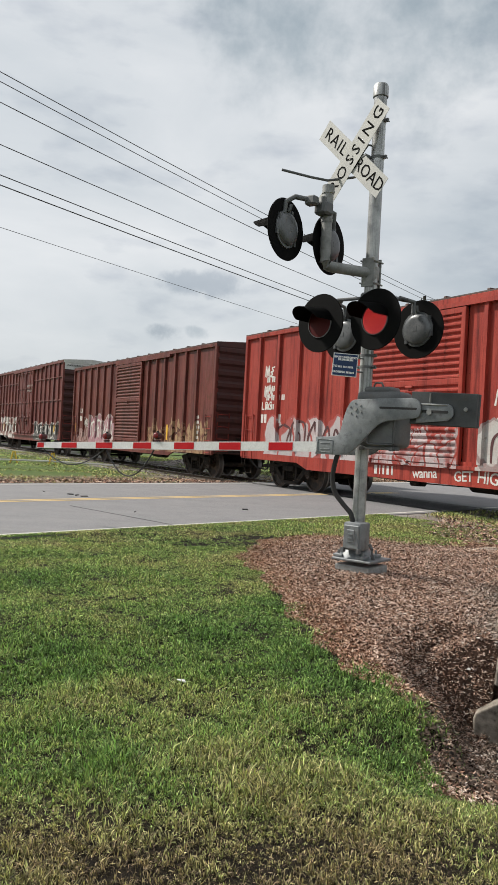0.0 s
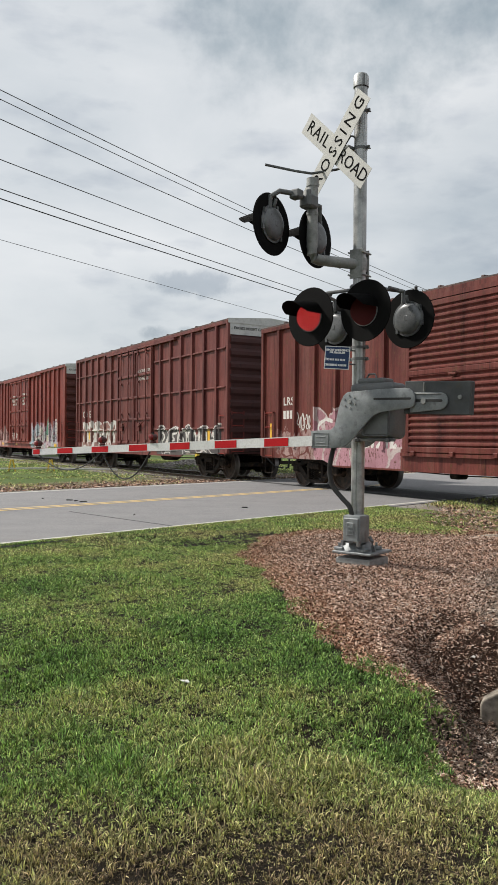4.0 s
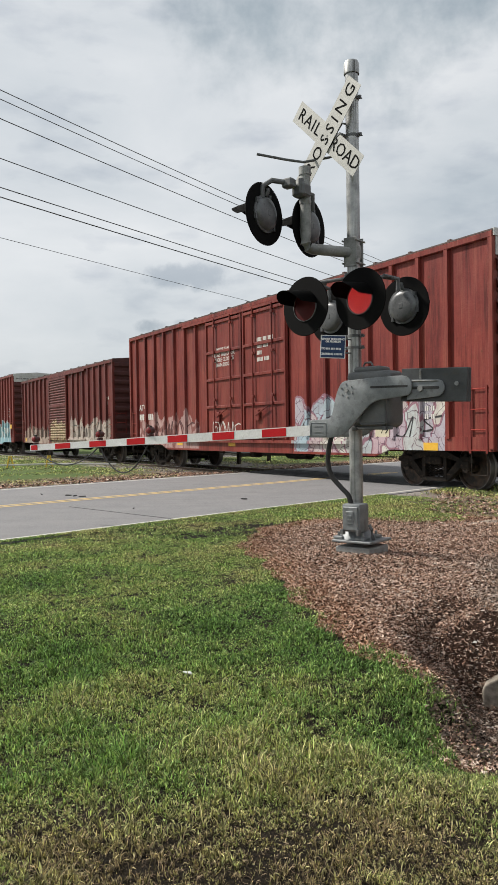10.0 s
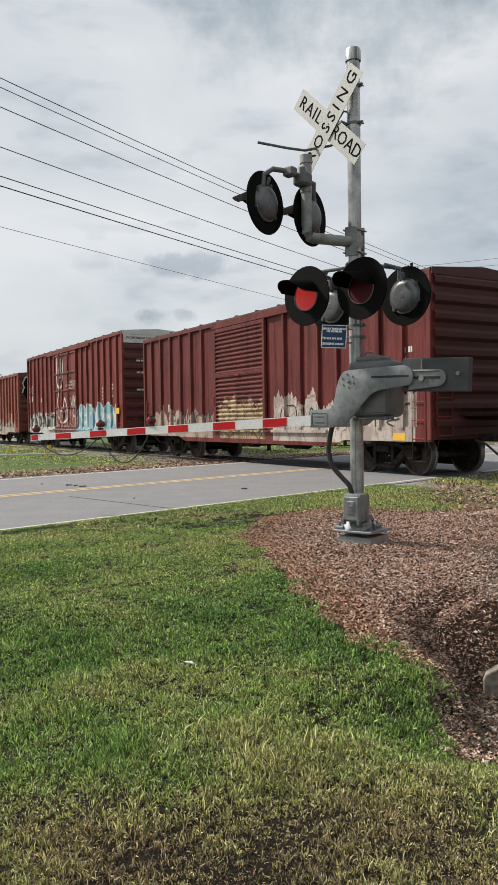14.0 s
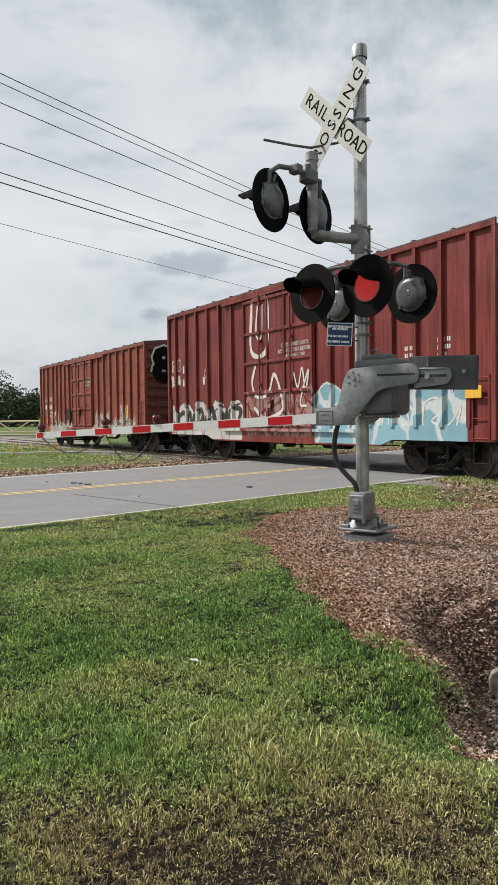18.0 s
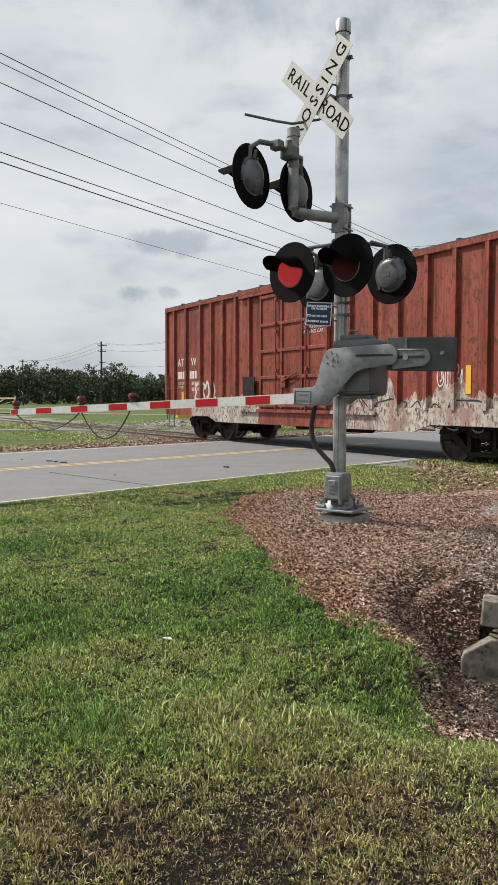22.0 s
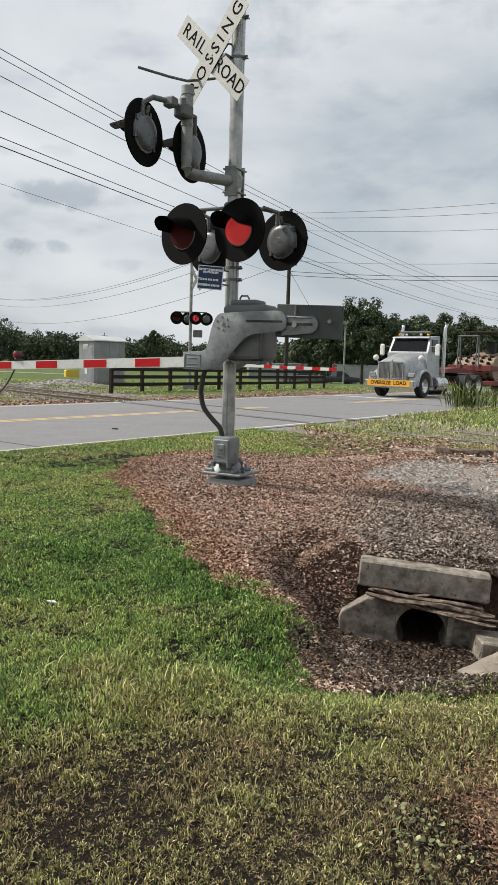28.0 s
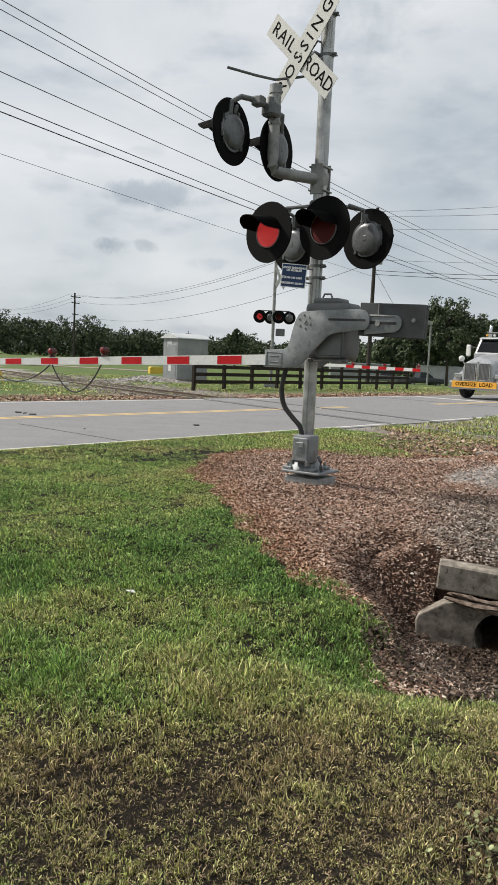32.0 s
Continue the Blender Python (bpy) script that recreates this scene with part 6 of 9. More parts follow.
scrawl(car, -5.7, -0.7, 0.98, 1.70, (1, 0, 2, 4, 5), 0.06, MAROON_SPRAY, 8, 0.1)
for word, x, size in (("wanna", -7.35, 0.30), ("GET", -6.25, 0.29), ("HIGH", -5.50, 0.33)):
    lettering(word, size, side_m(x, 0.80, -1.4835) @ pose(0, 0, 0, 0, 0, 4 if x < -6 else -3), WHITE_STENCIL, car, "CENTER", "sprayed_word", 0.001, 0.95, 0.004)
bars([0.10, 0.03, 0.06, 0.08, 0.05], 0.20, side_m(-9.0, 0.80, -1.4835), WHITE_STENCIL, car, "sprayed_word", 0.4)
stencil(car, -14.0, 3.05, [[0.10, 0.10], [0.12, 0.14, 0.1], [0.09, 0.1, 0.12, 0.1], [0.1, 0.12]], 0.15)
# second: dark brown, louvred door, faded patches
mb = car_paint("dark_brown_paint", (0.105, 0.026, 0.022), (0.145, 0.038, 0.031), [(-12.6, -9.3, 0.66, 1.95, (0.46, 0.24, 0.28), (0.50, 0.42, 0.40), 0.55, 0.8, 0.07, 0.5), (-14.5, -12.6, 0.75, 1.5, (0.40, 0.27, 0.25), (0.14, 0.04, 0.035), 0.4, 0.1, 0.05, 0.6), (-5.6, -0.5, 0.75, 1.75, (0.40, 0.26, 0.15), (0.06, 0.022, 0.015), 0.34, 0.12, 0.035, 0.30)], 0.75, (0.24, 0.11, 0.09))
car = CARS["B"] = boxcar("boxcar", 15.2, 4.38, mb, ends("shaded_brown_end", (0.045, 0.016, 0.014), (0.065, 0.022, 0.018)), [-14.3, -13.5, -12.6, -11.7, -10.8, -9.9, -5.7, -4.9, -4.1, -3.2, -2.3, -1.4], ("louvre", -9.1, -6.28), "dark brown boxcar with louvred door and rusty lower side", 0.62)
initials(car, -14.1, 2.30, "LRS", 0.22)
marks(car, -14.1, 1.95, [(0, 4)], 0.22)
scrawl(car, -12.5, -9.5, 0.95, 1.85, (0, 4, 1, 2), 0.09, WHITE_STENCIL, 11)
scrawl(car, -13.5, -12.8, 1.55, 2.0, (1, 5, 2), 0.03, WHITE_STENCIL, 12)
boxed("reflector", (0.13, 0.006, 0.55), (-3.75, -1.446, 1.45), YELLOW_TAPE, car, "yellow reflector")
boxed("reflector", (0.13, 0.006, 0.55), (-14.72, -1.446, 1.45), YELLOW_TAPE, car, "yellow reflector")
stencil(car, -1.5, 2.0, [[0.2, 0.15], [0.15, 0.2], [0.25, 0.1], [0.1, 0.2], [0.2, 0.15]], 0.10)
# third: maroon with a grid of ribs and girts, over-height
mc = car_paint("maroon_paint", (0.125, 0.036, 0.034), (0.165, 0.052, 0.046), [(-14.3, -9.9, 0.72, 1.85, (0.30, 0.16, 0.14), (0.60, 0.57, 0.54), 0.72, 0.85, 0.10, 0.55), (-5.5, -0.5, 0.72, 1.55, (0.11, 0.105, 0.105), (0.62, 0.60, 0.57), 0.85, 0.8, 0.012, 0.6)], 0.05, (0.25, 0.10, 0.085))
car = CARS["C"] = boxcar("boxcar", 15.25, 4.95, mc, ends("shaded_maroon_end", (0.050, 0.016, 0.015), (0.07, 0.022, 0.02)), even(-14.7, -10.4, 6) + even(-5.2, -0.8, 6), ("plug", -9.55, -5.9, 2), "maroon boxcar with a grid of ribs and a white height band",
                        0.66, True, ((4.11, -15.1, -9.65), (2.90, -15.1, -9.65), (1.62, -15.1, -9.65), (4.11, -5.8, -0.2), (2.90, -5.8, -0.2), (1.62, -5.8, -0.2)))
initials(car, -14.35, 2.35, "CO", 0.30)
initials(car, -13.40, 2.35, "ER", 0.30)
scrawl(car, -14.2, -10.0, 0.85, 1.75, (3, 4, 0, 2, 5), 0.09, WHITE_STENCIL, 21, 0.1)
scrawl(car, -5.4, -0.7, 0.85, 1.55, (1, 6, 4, 2, 3, 6), 0.085, WHITE_STENCIL, 22, 0.1)
marks(car, -14.35, 1.85, [(0, 1), (0.85, 2), (1.75, 2)], 0.32)
lettering("LD LMT\nLT WT", 0.17, side_m(-11.9, 1.55), WHITE_STENCIL, car, "LEFT")
bars([0.09] * 5, 0.14, side_m(-10.95, 1.63), WHITE_STENCIL, car)
bars([0.09] * 5, 0.14, side_m(-10.95, 1.47), WHITE_STENCIL, car)
lettering("CLOSE AND LOCK\nDOORS BEFORE\nMOVING CAR", 0.16, side_m(-6.75, 3.72, -1.515), WHITE_STENCIL, car)
for x in (-1.35, -13.4):
    boxed("reflector", (0.16, 0.006, 0.42), (x, -1.448, 1.42), YELLOW_TAPE, car, "yellow reflector")
boxed("reflector", (0.5, 0.006, 0.17), (-0.38, -1.475, 0.98), YELLOW_TAPE, car, "yellow reflector")
lettering("EXCESS HEIGHT CAR", 0.115, end_m(-0.76, 4.70), SIGN_BLACK, car, bold=0.002)
for y, z, rows in ((0.0, 3.55, 2), (0.0, 3.0, 3), (0.0, 2.4, 3)):
    for j in range(rows):
        bars([0.16, 0.1, 0.2, 0.14, 0.18], 0.07, end_m(-0.2, z - j * 0.12, 0.055), WHITE_STENCIL, car, "data_line", 0.5)
# fourth: long red car with two plug-door leaves
md = car_paint("red_paint", (0.160, 0.028, 0.025), (0.215, 0.044, 0.035), [(-6.8, -1.3, 0.72, 1.95, (0.46, 0.50, 0.45), (0.30, 0.16, 0.20), 0.5, -0.8, 0.035, 0.6), (-17.6, -12.4, 0.72, 1.75, (0.52, 0.34, 0.32), (0.24, 0.10, 0.09), 0.8, 0.6, 0.04, 0.45)], 0.2, (0.34, 0.12, 0.08))
car = CARS["D"] = boxcar("boxcar", 18.45, 4.95, md, ends("shaded_red_end", (0.075, 0.018, 0.015), (0.10, 0.025, 0.02)), even(-17.75, -12.6, 7) + even(-6.2, -1.2, 7), ("plug", -11.8, -7.05, 2), "long red boxcar with twin plug doors and pastel spray paint", 0.66, True)
initials(car, -17.6, 2.20, "ATW", 0.22)
marks(car, -17.6, 1.85, [(0, 3), (0.85, 3)], 0.22)
lettering("IMPORTANT\nCLOSE THIS DOOR\nBEFORE CLOSING\nMAIN DOOR", 0.165, side_m(-10.62, 3.55, -1.507), WHITE_STENCIL, car, bold=0.003)
scrawl(car, -17.3, -12.6, 0.85, 1.70, (0, 1, 3, 5, 0), 0.05, MAROON_SPRAY, 31, 0.1)
scrawl(car, -6.6, -1.5, 0.85, 1.75, (2, 0, 5, 4, 1, 6), 0.035, BLACK_SPRAY, 32, 0.15)
scrawl(car, -11.4, -9.5, 1.15, 1.55, (4, 5, 3, 0), 0.03, WHITE_STENCIL, 33, 0.0, -1.507)
stencil(car, -8.6, 3.85, [[0.3, 0.2, 0.25], [0.25, 0.3], [0.3], [0.35, 0.3]], 0.11, 0.065)
stencil(car, -1.9, 2.2, [[0.12, 0.1], [0.1, 0.12], [0.12, 0.1], [0.1, 0.14], [0.12, 0.1]], 0.10)
for x in (-16.9, -13.9, -1.7, -10.2):
    boxed("reflector", (0.42, 0.006, 0.16), (x, -1.484, 0.90), YELLOW_TAPE, car, "yellow reflector")
TAG_GREEN = worn("green_spray", (0.06, 0.16, 0.11), (0.10, 0.23, 0.16), 6, 50, 0.7)
TAG_CREAM = worn("cream_spray", (0.50, 0.46, 0.32), (0.60, 0.55, 0.40), 6, 50, 0.7)
for outline, mat_, nm_ in (([(-3.62, 1.55), (-3.55, 1.42), (-3.0, 1.42), (-2.96, 1.60), (-3.12, 1.95), (-3.22, 2.42), (-3.32, 2.30), (-3.45, 1.95)], TAG_GREEN, "sprayed_cone"),
                           ([(-3.50, 1.40), (-3.52, 1.0), (-3.3, 0.90), (-3.05, 1.0), (-3.02, 1.40)], TAG_CREAM, "sprayed_patch")):
    bm = bmesh.new()
    bm_prism(bm, outline, 0.004, Matrix.Translation((0, -1.445, 0)))
    part(nm_, bm, mat_, car, "plain sprayed shape", smooth=False)
bm = bmesh.new()
for q in (((-3.40, 1.30), (-3.32, 1.36), (-3.24, 1.28), (-3.30, 1.18)), ((-3.18, 1.30), (-3.12, 1.36), (-3.08, 1.25), (-3.16, 1.18)), ((-3.44, 1.10), (-3.28, 1.00), (-3.10, 1.10)), ((-3.60, 1.52), (-3.30, 1.46), (-2.98, 1.54))):
    bm_tube(bm, [(a, -1.448, b) for a, b in q], 0.018, 5)
for v in bm.verts:
    v.co.y = -1.4485 + (v.co.y + 1.448) * 0.08
part("sprayed_outline", bm, SIGN_BLACK, car)
lettering("EXCESS HEIGHT CAR", 0.115, end_m(-0.76, 4.70), SIGN_BLACK, car, bold=0.002)
for z in (4.2, 4.08, 3.4, 3.28):
    bars([0.16, 0.1, 0.2], 0.07, end_m(-0.2, z, 0.055), WHITE_STENCIL, car, "data_line", 0.5)
# fifth: dark red, louvred door, cream flames of paint
mE = car_paint("oxide_paint", (0.110, 0.022, 0.021), (0.145, 0.032, 0.029), [(-14.8, -9.8, 0.75, 1.55, (0.46, 0.36, 0.30), (0.30, 0.20, 0.16), 0.5, 0.45, 0.010, 0.5), (-9.3, -6.6, 0.75, 1.85, (0.50, 0.40, 0.24), (0.2, 0.09, 0.05), 0.4, 0.55, 0.04, 0.6), (-6.2, -0.5, 0.72, 1.8, (0.56, 0.49, 0.43), (0.30, 0.20, 0.16), 0.6, 0.66, 0.012, 0.5)], 0.3, (0.22, 0.075, 0.06))
car = CARS["E"] = boxcar("boxcar", 15.35, 4.33, mE, ends("shaded_oxide_end", (0.055, 0.014, 0.013), (0.075, 0.019, 0.017)), even(-14.6, -10.5, 6) + even(-5.6, -0.9, 7), ("louvre", -9.55, -6.51), "dark red boxcar with louvred door and cream spray paint", 0.62)
marks(car, -14.0, 1.75, [(0, 2), (0.75, 2)], 0.26)
lettering("LD LMT\nLT WT", 0.13, side_m(-14.0, 1.34), WHITE_STENCIL, car, "LEFT")
scrawl(car, -13.2, -9.9, 0.80, 1.65, (1, 3, 4, 0, 5), 0.05, BLACK_SPRAY, 41, 0.15)
scrawl(car, -6.0, -0.8, 0.80, 1.75, (4, 2, 3, 0, 5, 6), 0.045, BLACK_SPRAY, 42, 0.15)
stencil(car, -13.2, 1.40, [[0.1, 0.1, 0.1], [0.1, 0.1, 0.1]], 0.11)
boxed("reflector", (0.40, 0.006, 0.20), (-14.6, -1.484, 0.95), YELLOW_TAPE, car, "yellow reflector")
boxed("reflector", (0.40, 0.006, 0.16), (-1.0, -1.484, 0.88), YELLOW_TAPE, car, "yellow reflector")
stencil(car, -0.95, 2.75, [[0.1, 0.12], [0.12]], 0.12)
# sixth: red, black-and-white letters behind, light blue before
mf = car_paint("brick_red_paint", (0.145, 0.026, 0.024), (0.190, 0.037, 0.031), [(-14.9, -9.8, 0.66, 1.72, (0.62, 0.60, 0.57), (0.10, 0.04, 0.04), 0.9, 0.95, 0.012, 0.55), (-9.5, -6.0, 0.8, 2.0, (0.42, 0.24, 0.21), (0.15, 0.03, 0.028), 0.5, 0.1, 0.05, 0.6), (-6.0, -0.75, 0.66, 1.95, (0.26, 0.46, 0.53), (0.55, 0.60, 0.60), 0.9, 0.95, 0.06, 0.5)], 0.15, (0.31, 0.10, 0.08))
car = CARS["F"] = boxcar("boxcar", 15.15, 4.95, mf, ends("shaded_brick_end", (0.07, 0.017, 0.014), (0.095, 0.022, 0.018)), even(-14.5, -10.4, 6) + even(-5.3, -0.7, 7), ("plug", -9.62, -5.97, 1), "brick-red boxcar with black, white and light blue letters", 0.62, True)
scrawl(car, -14.5, -10.0, 0.80, 1.60, (0, 2, 1, 5, 3, 0), 0.16, BLACK_SPRAY, 51, 0.12)
scrawl(car, -14.9, -14.2, 2.95, 3.35, (4, 6, 0), 0.035, WHITE_STENCIL, 52)
scrawl(car, -14.95, -14.2, 2.45, 2.85, (2, 6, 5, 3), 0.035, WHITE_STENCIL, 53)
scrawl(car, -5.7, -1.0, 0.85, 1.70, (0, 4, 5, 1), 0.05, WHITE_STENCIL, 54, 0.1)
sprayed(car, [(-12.2, 2.95), (-12.36, 2.79), (-12.2, 2.63), (-12.04, 2.79), (-12.2, 2.95)], 0.025, WHITE_STENCIL)
marks(car, -14.0, 3.0, [(0, 2), (1.0, 1)], 0.24)
marks(car, -14.0, 2.55, [(0, 2), (0.95, 1), (1.55, 1)], 0.24)
lettering("CLOSE AND LOCK\nBOTH DOORS BEFORE\nMOVING CAR", 0.16, side_m(-6.85, 3.10, -1.515), WHITE_STENCIL, car)
stencil(car, -2.6, 2.75, [[0.12, 0.1], [0.1, 0.12], [0.12, 0.1], [0.1]], 0.09)
stencil(car, -1.6, 2.85, [[0.2, 0.1], [0.1, 0.22], [0.12, 0.1], [0.2, 0.1]], 0.09)
for width, line in ((0.13, [(-9.1, 4.35), (-9.15, 3.3), (-8.7, 3.05), (-8.25, 3.3), (-8.2, 4.4), (-8.35, 4.75), (-9.0, 4.7), (-9.1, 4.35)]),
                    (0.08, [(-8.75, 4.5), (-8.85, 3.7), (-8.55, 3.6), (-8.5, 4.5)]),
                    (0.056, [(-6.9, 2.5), (-6.7, 2.1), (-6.5, 2.6), (-6.35, 2.0), (-6.2, 2.55), (-6.6, 1.7), (-6.3, 1.6)]),
                    (0.10, [(-8.9, 2.8), (-9.1, 2.3), (-8.8, 1.9), (-8.2, 2.0), (-7.9, 2.5), (-7.6, 2.1), (-7.5, 1.5), (-8.4, 1.3), (-9.0, 1.6)])):
    sprayed(car, line, width, WHITE_STENCIL, -1.5185, "sprayed_outline")
lettering("EXCESS HEIGHT CAR", 0.115, end_m(-0.76, 4.70), SIGN_BLACK, car, bold=0.002)
for z in (3.9, 3.78, 3.3, 3.18, 2.6):
    bars([0.16, 0.1, 0.2, 0.12], 0.07, end_m(-0.9, z, 0.055), WHITE_STENCIL, car, "data_line", 0.5)
for x in (-13.0, -10.9):
    boxed("reflector", (0.35, 0.006, 0.13), (x, -1.484, 0.98), YELLOW_TAPE, car, "yellow reflector")
boxed("reflector", (0.42, 0.006, 0.24), (-0.55, -1.53, 1.75), YELLOW_TAPE, car, "yellow reflector")
# seventh and last: orange-red, flaking, white lower side
mg = car_paint("flaking_orange_red_paint", (0.225, 0.050, 0.038), (0.275, 0.070, 0.050), [(-13.5, -9.5, 0.58, 1.28, (0.60, 0.57, 0.51), (0.40, 0.33, 0.27), 0.8, 0.62, 0.012, 0.6), (-6.2, -1.2, 0.58, 1.45, (0.58, 0.54, 0.48), (0.42, 0.33, 0.27), 0.6, 0.42, 0.010, 0.6)], 1.15, (0.38, 0.16, 0.115))
car = CARS["G"] = boxcar("boxcar", 15.4, 4.28, mg, ends("shaded_orange_red_end", (0.10, 0.030, 0.022), (0.14, 0.042, 0.03)), [-14.75, -13.9, -12.9, -12.2, -11.5, -10.75, -10.0] + [-5.6, -4.8, -4.0, -3.15, -2.4, -1.6, -0.8], ("plug", -9.4, -6.33, 1), "flaking orange-red boxcar with white paint along its bottom", 0.60)
initials(car, -14.55, 2.45, "AT", 0.24)
initials(car, -13.60, 2.45, "W", 0.24)
marks(car, -14.55, 2.05, [(0, 3), (0.85, 3)], 0.24)
lettering("LD LMT\nLT WT", 0.14, side_m(-14.5, 1.72), WHITE_STENCIL, car, "LEFT")
stencil(car, -13.55, 1.78, [[0.1, 0.1, 0.08], [0.1, 0.1, 0.08]], 0.11)
scrawl(car, -2.9, -2.2, 1.55, 1.95, (5, 4, 1), 0.03, WHITE_STENCIL, 61)
scrawl(car, -13.3, -10.1, 0.70, 1.25, (0, 1, 0, 4), 0.035, BLACK_SPRAY, 62)
scrawl(car, -13.35, -12.0, 1.25, 1.85, (0, 2), 0.08, WHITE_STENCIL, 63)
scrawl(car, -5.9, -1.6, 0.72, 1.35, (5, 0, 2, 4), 0.03, BLACK_SPRAY, 64, 0.1)
lettering("CLOSE AND LOCK\nDOORS BEFORE\nMOVING CAR", 0.13, side_m(-6.95, 3.05, -1.515), WHITE_STENCIL, car)
boxed("placard", (0.62, 0.02, 0.55), (-9.95, -1.53, 1.62), RUNNING, car, "dark placard board")
for x, z in ((-14.2, 1.35), (-11.5, 1.2), (-9.75, 1.05), (-2.05, 1.65)):
    boxed("reflector", (0.13, 0.006, 0.55 if x > -3 else 0.34), (x, -1.448, z), YELLOW_TAPE, car, "yellow reflector")
lettering("8", 1.75, end_m(-0.74, 3.35, 0.088), SIGN_BLACK, car, depth=0.008, bold=0.10)
lettering("8", 1.75, end_m(-0.74, 3.35, 0.074), WHITE_STENCIL, car, depth=0.006, bold=0.17)
for y in (0.10, 0.62):
    lettering("/", 1.65, end_m(y, 3.3, 0.088), SIGN_BLACK, car, depth=0.008, bold=0.10)
    lettering("/", 1.65, end_m(y, 3.3, 0.074), WHITE_STENCIL, car, depth=0.006, bold=0.17)

FRONT = {"A": 34.35, "B": 17.2, "C": 0.0, "D": -17.1, "E": -37.5, "F": -55.1, "G": -72.45}
RUN = [(0, -39.13), (3, -25.28), (6, -11.63), (9, 2.31), (13, 20.95), (17, 40.05), (19, 49.67), (22, 64.09), (23, 68.85), (25, 78.35), (28, 92.6), (32, 111.6)]


def run_at(t):
    return float(np.interp(t, [r[0] for r in RUN], [r[1] for r in RUN]))

# ---------------------------------------------------------------- culvert in the ditch
culvert = thing("culvert", pose(0, 0, 0), "weathered concrete culvert head with a dark pipe mouth", "culvert")
HL, HR = Vector((1.74, 5.40, 0)), Vector((2.66, 5.03, 0))
hd = (HR - HL).normalized()
hn = Vector((hd.y, -hd.x, 0))                     # towards the ditch
if hn.y > 0:
    hn = -hn
hw = basis((HL + HR) / 2, hd, -hn, Z)


def rough_block(name, size, m, mat, parent, amp=0.012, label="", cuts=5, seed=0):
    bm = bmesh.new()
    bm_box(bm, size, bevel=0.012)
    bmesh.ops.subdivide_edges(bm, edges=[e for e in bm.edges if e.calc_length() > 0.1], cuts=cuts, use_grid_fill=True)
    for v in bm.verts:
        n3 = noise.noise_vector(v.co * 9 + Vector((seed, seed * 2.1, 0)))
        v.co += n3 * amp + noise.noise_vector(v.co * 30) * amp * 0.4
    ob = part(name, bm, mat, parent, label)
    ob.matrix_basis = m
    return ob


rough_block("head_beam", (0.945, 0.19, 0.195), hw @ pose(-0.008, 0.095, -0.275, 0, 3.6, 0), CONCRETE, culvert, 0.004, "long stained concrete beam", 6)
# face wall with the round mouth cut through, the pipe behind it
bm = bmesh.new()
k = 26
cx, cz, rr = -0.012, -0.648, 0.180
ang = [radians(-48 + 276 * j / k) for j in range(k + 1)]
inner = [(cx + rr * math.cos(q), cz + rr * math.sin(q)) for q in ang]
outer = []
for q in ang:
    g = min(0.30 / max(abs(math.cos(q)), 1e-6), (0.225 if math.sin(q) > 0 else 0.24) / max(abs(math.sin(q)), 1e-6))
    outer.append((cx + g * math.cos(q), cz + g * math.sin(q)))
front = [[bm.verts.new((x, 0.0, z)) for x, z in line] for line in (outer, inner)]
for j in range(k):
    bm.faces.new((front[0][j], front[0][j + 1], front[1][j + 1], front[1][j]))
deep = [bm.verts.new((x, 1.6, z)) for x, z in inner]
for j in range(k):
    bm.faces.new((front[1][j], front[1][j + 1], deep[j + 1], deep[j]))
bm.faces.new(deep)
bmesh.ops.recalc_face_normals(bm, faces=bm.faces)
ob = part("pipe_mouth", bm, CONCRETE, culvert, "round concrete pipe mouth", smooth=False)
ob.matrix_basis = hw


def face_slab(name, line, depth, y, label, amp=0.003):
    """A cast slab with the given front outline."""
    bm = bmesh.new()
    bm_prism(bm, line, depth, Matrix.Translation((0, y, 0)), 0.012)
    for v in bm.verts:
        v.co += noise.noise_vector(v.co * 14) * amp
    ob = part(name, bm, CONCRETE, culvert, label, smooth=False)
    ob.matrix_basis = hw


face_slab("wing_wall", [(-0.612, -0.585), (-0.60, -0.92), (-0.19, -0.92), (-0.19, -0.425), (-0.405, -0.425), (-0.595, -0.545)], 0.16, 0.055, "sloping concrete wing wall")
face_slab("wing_wall", [(0.20, -0.90), (0.42, -0.90), (0.42, -0.44), (0.20, -0.44)], 0.12, 0.065, "")
face_slab("face_post", [(0.165, -0.76), (0.205, -0.76), (0.225, -0.485), (0.175, -0.485)], 0.06, -0.02, "thin leaning concrete post")
rough_block("footing_block", (0.26, 0.26, 0.17), hw @ pose(0.49, -0.10, -0.685, 3, 5, 14), CONCRETE, culvert, 0.006, "loose concrete block", 4, 9)
rough_block("slab", (0.55, 0.40, 0.10), pose(2.52, 4.50, -0.70, 6, -8, 24), CONCRETE_PALE, culvert, 0.014, "broken pale slab", 4, 11)
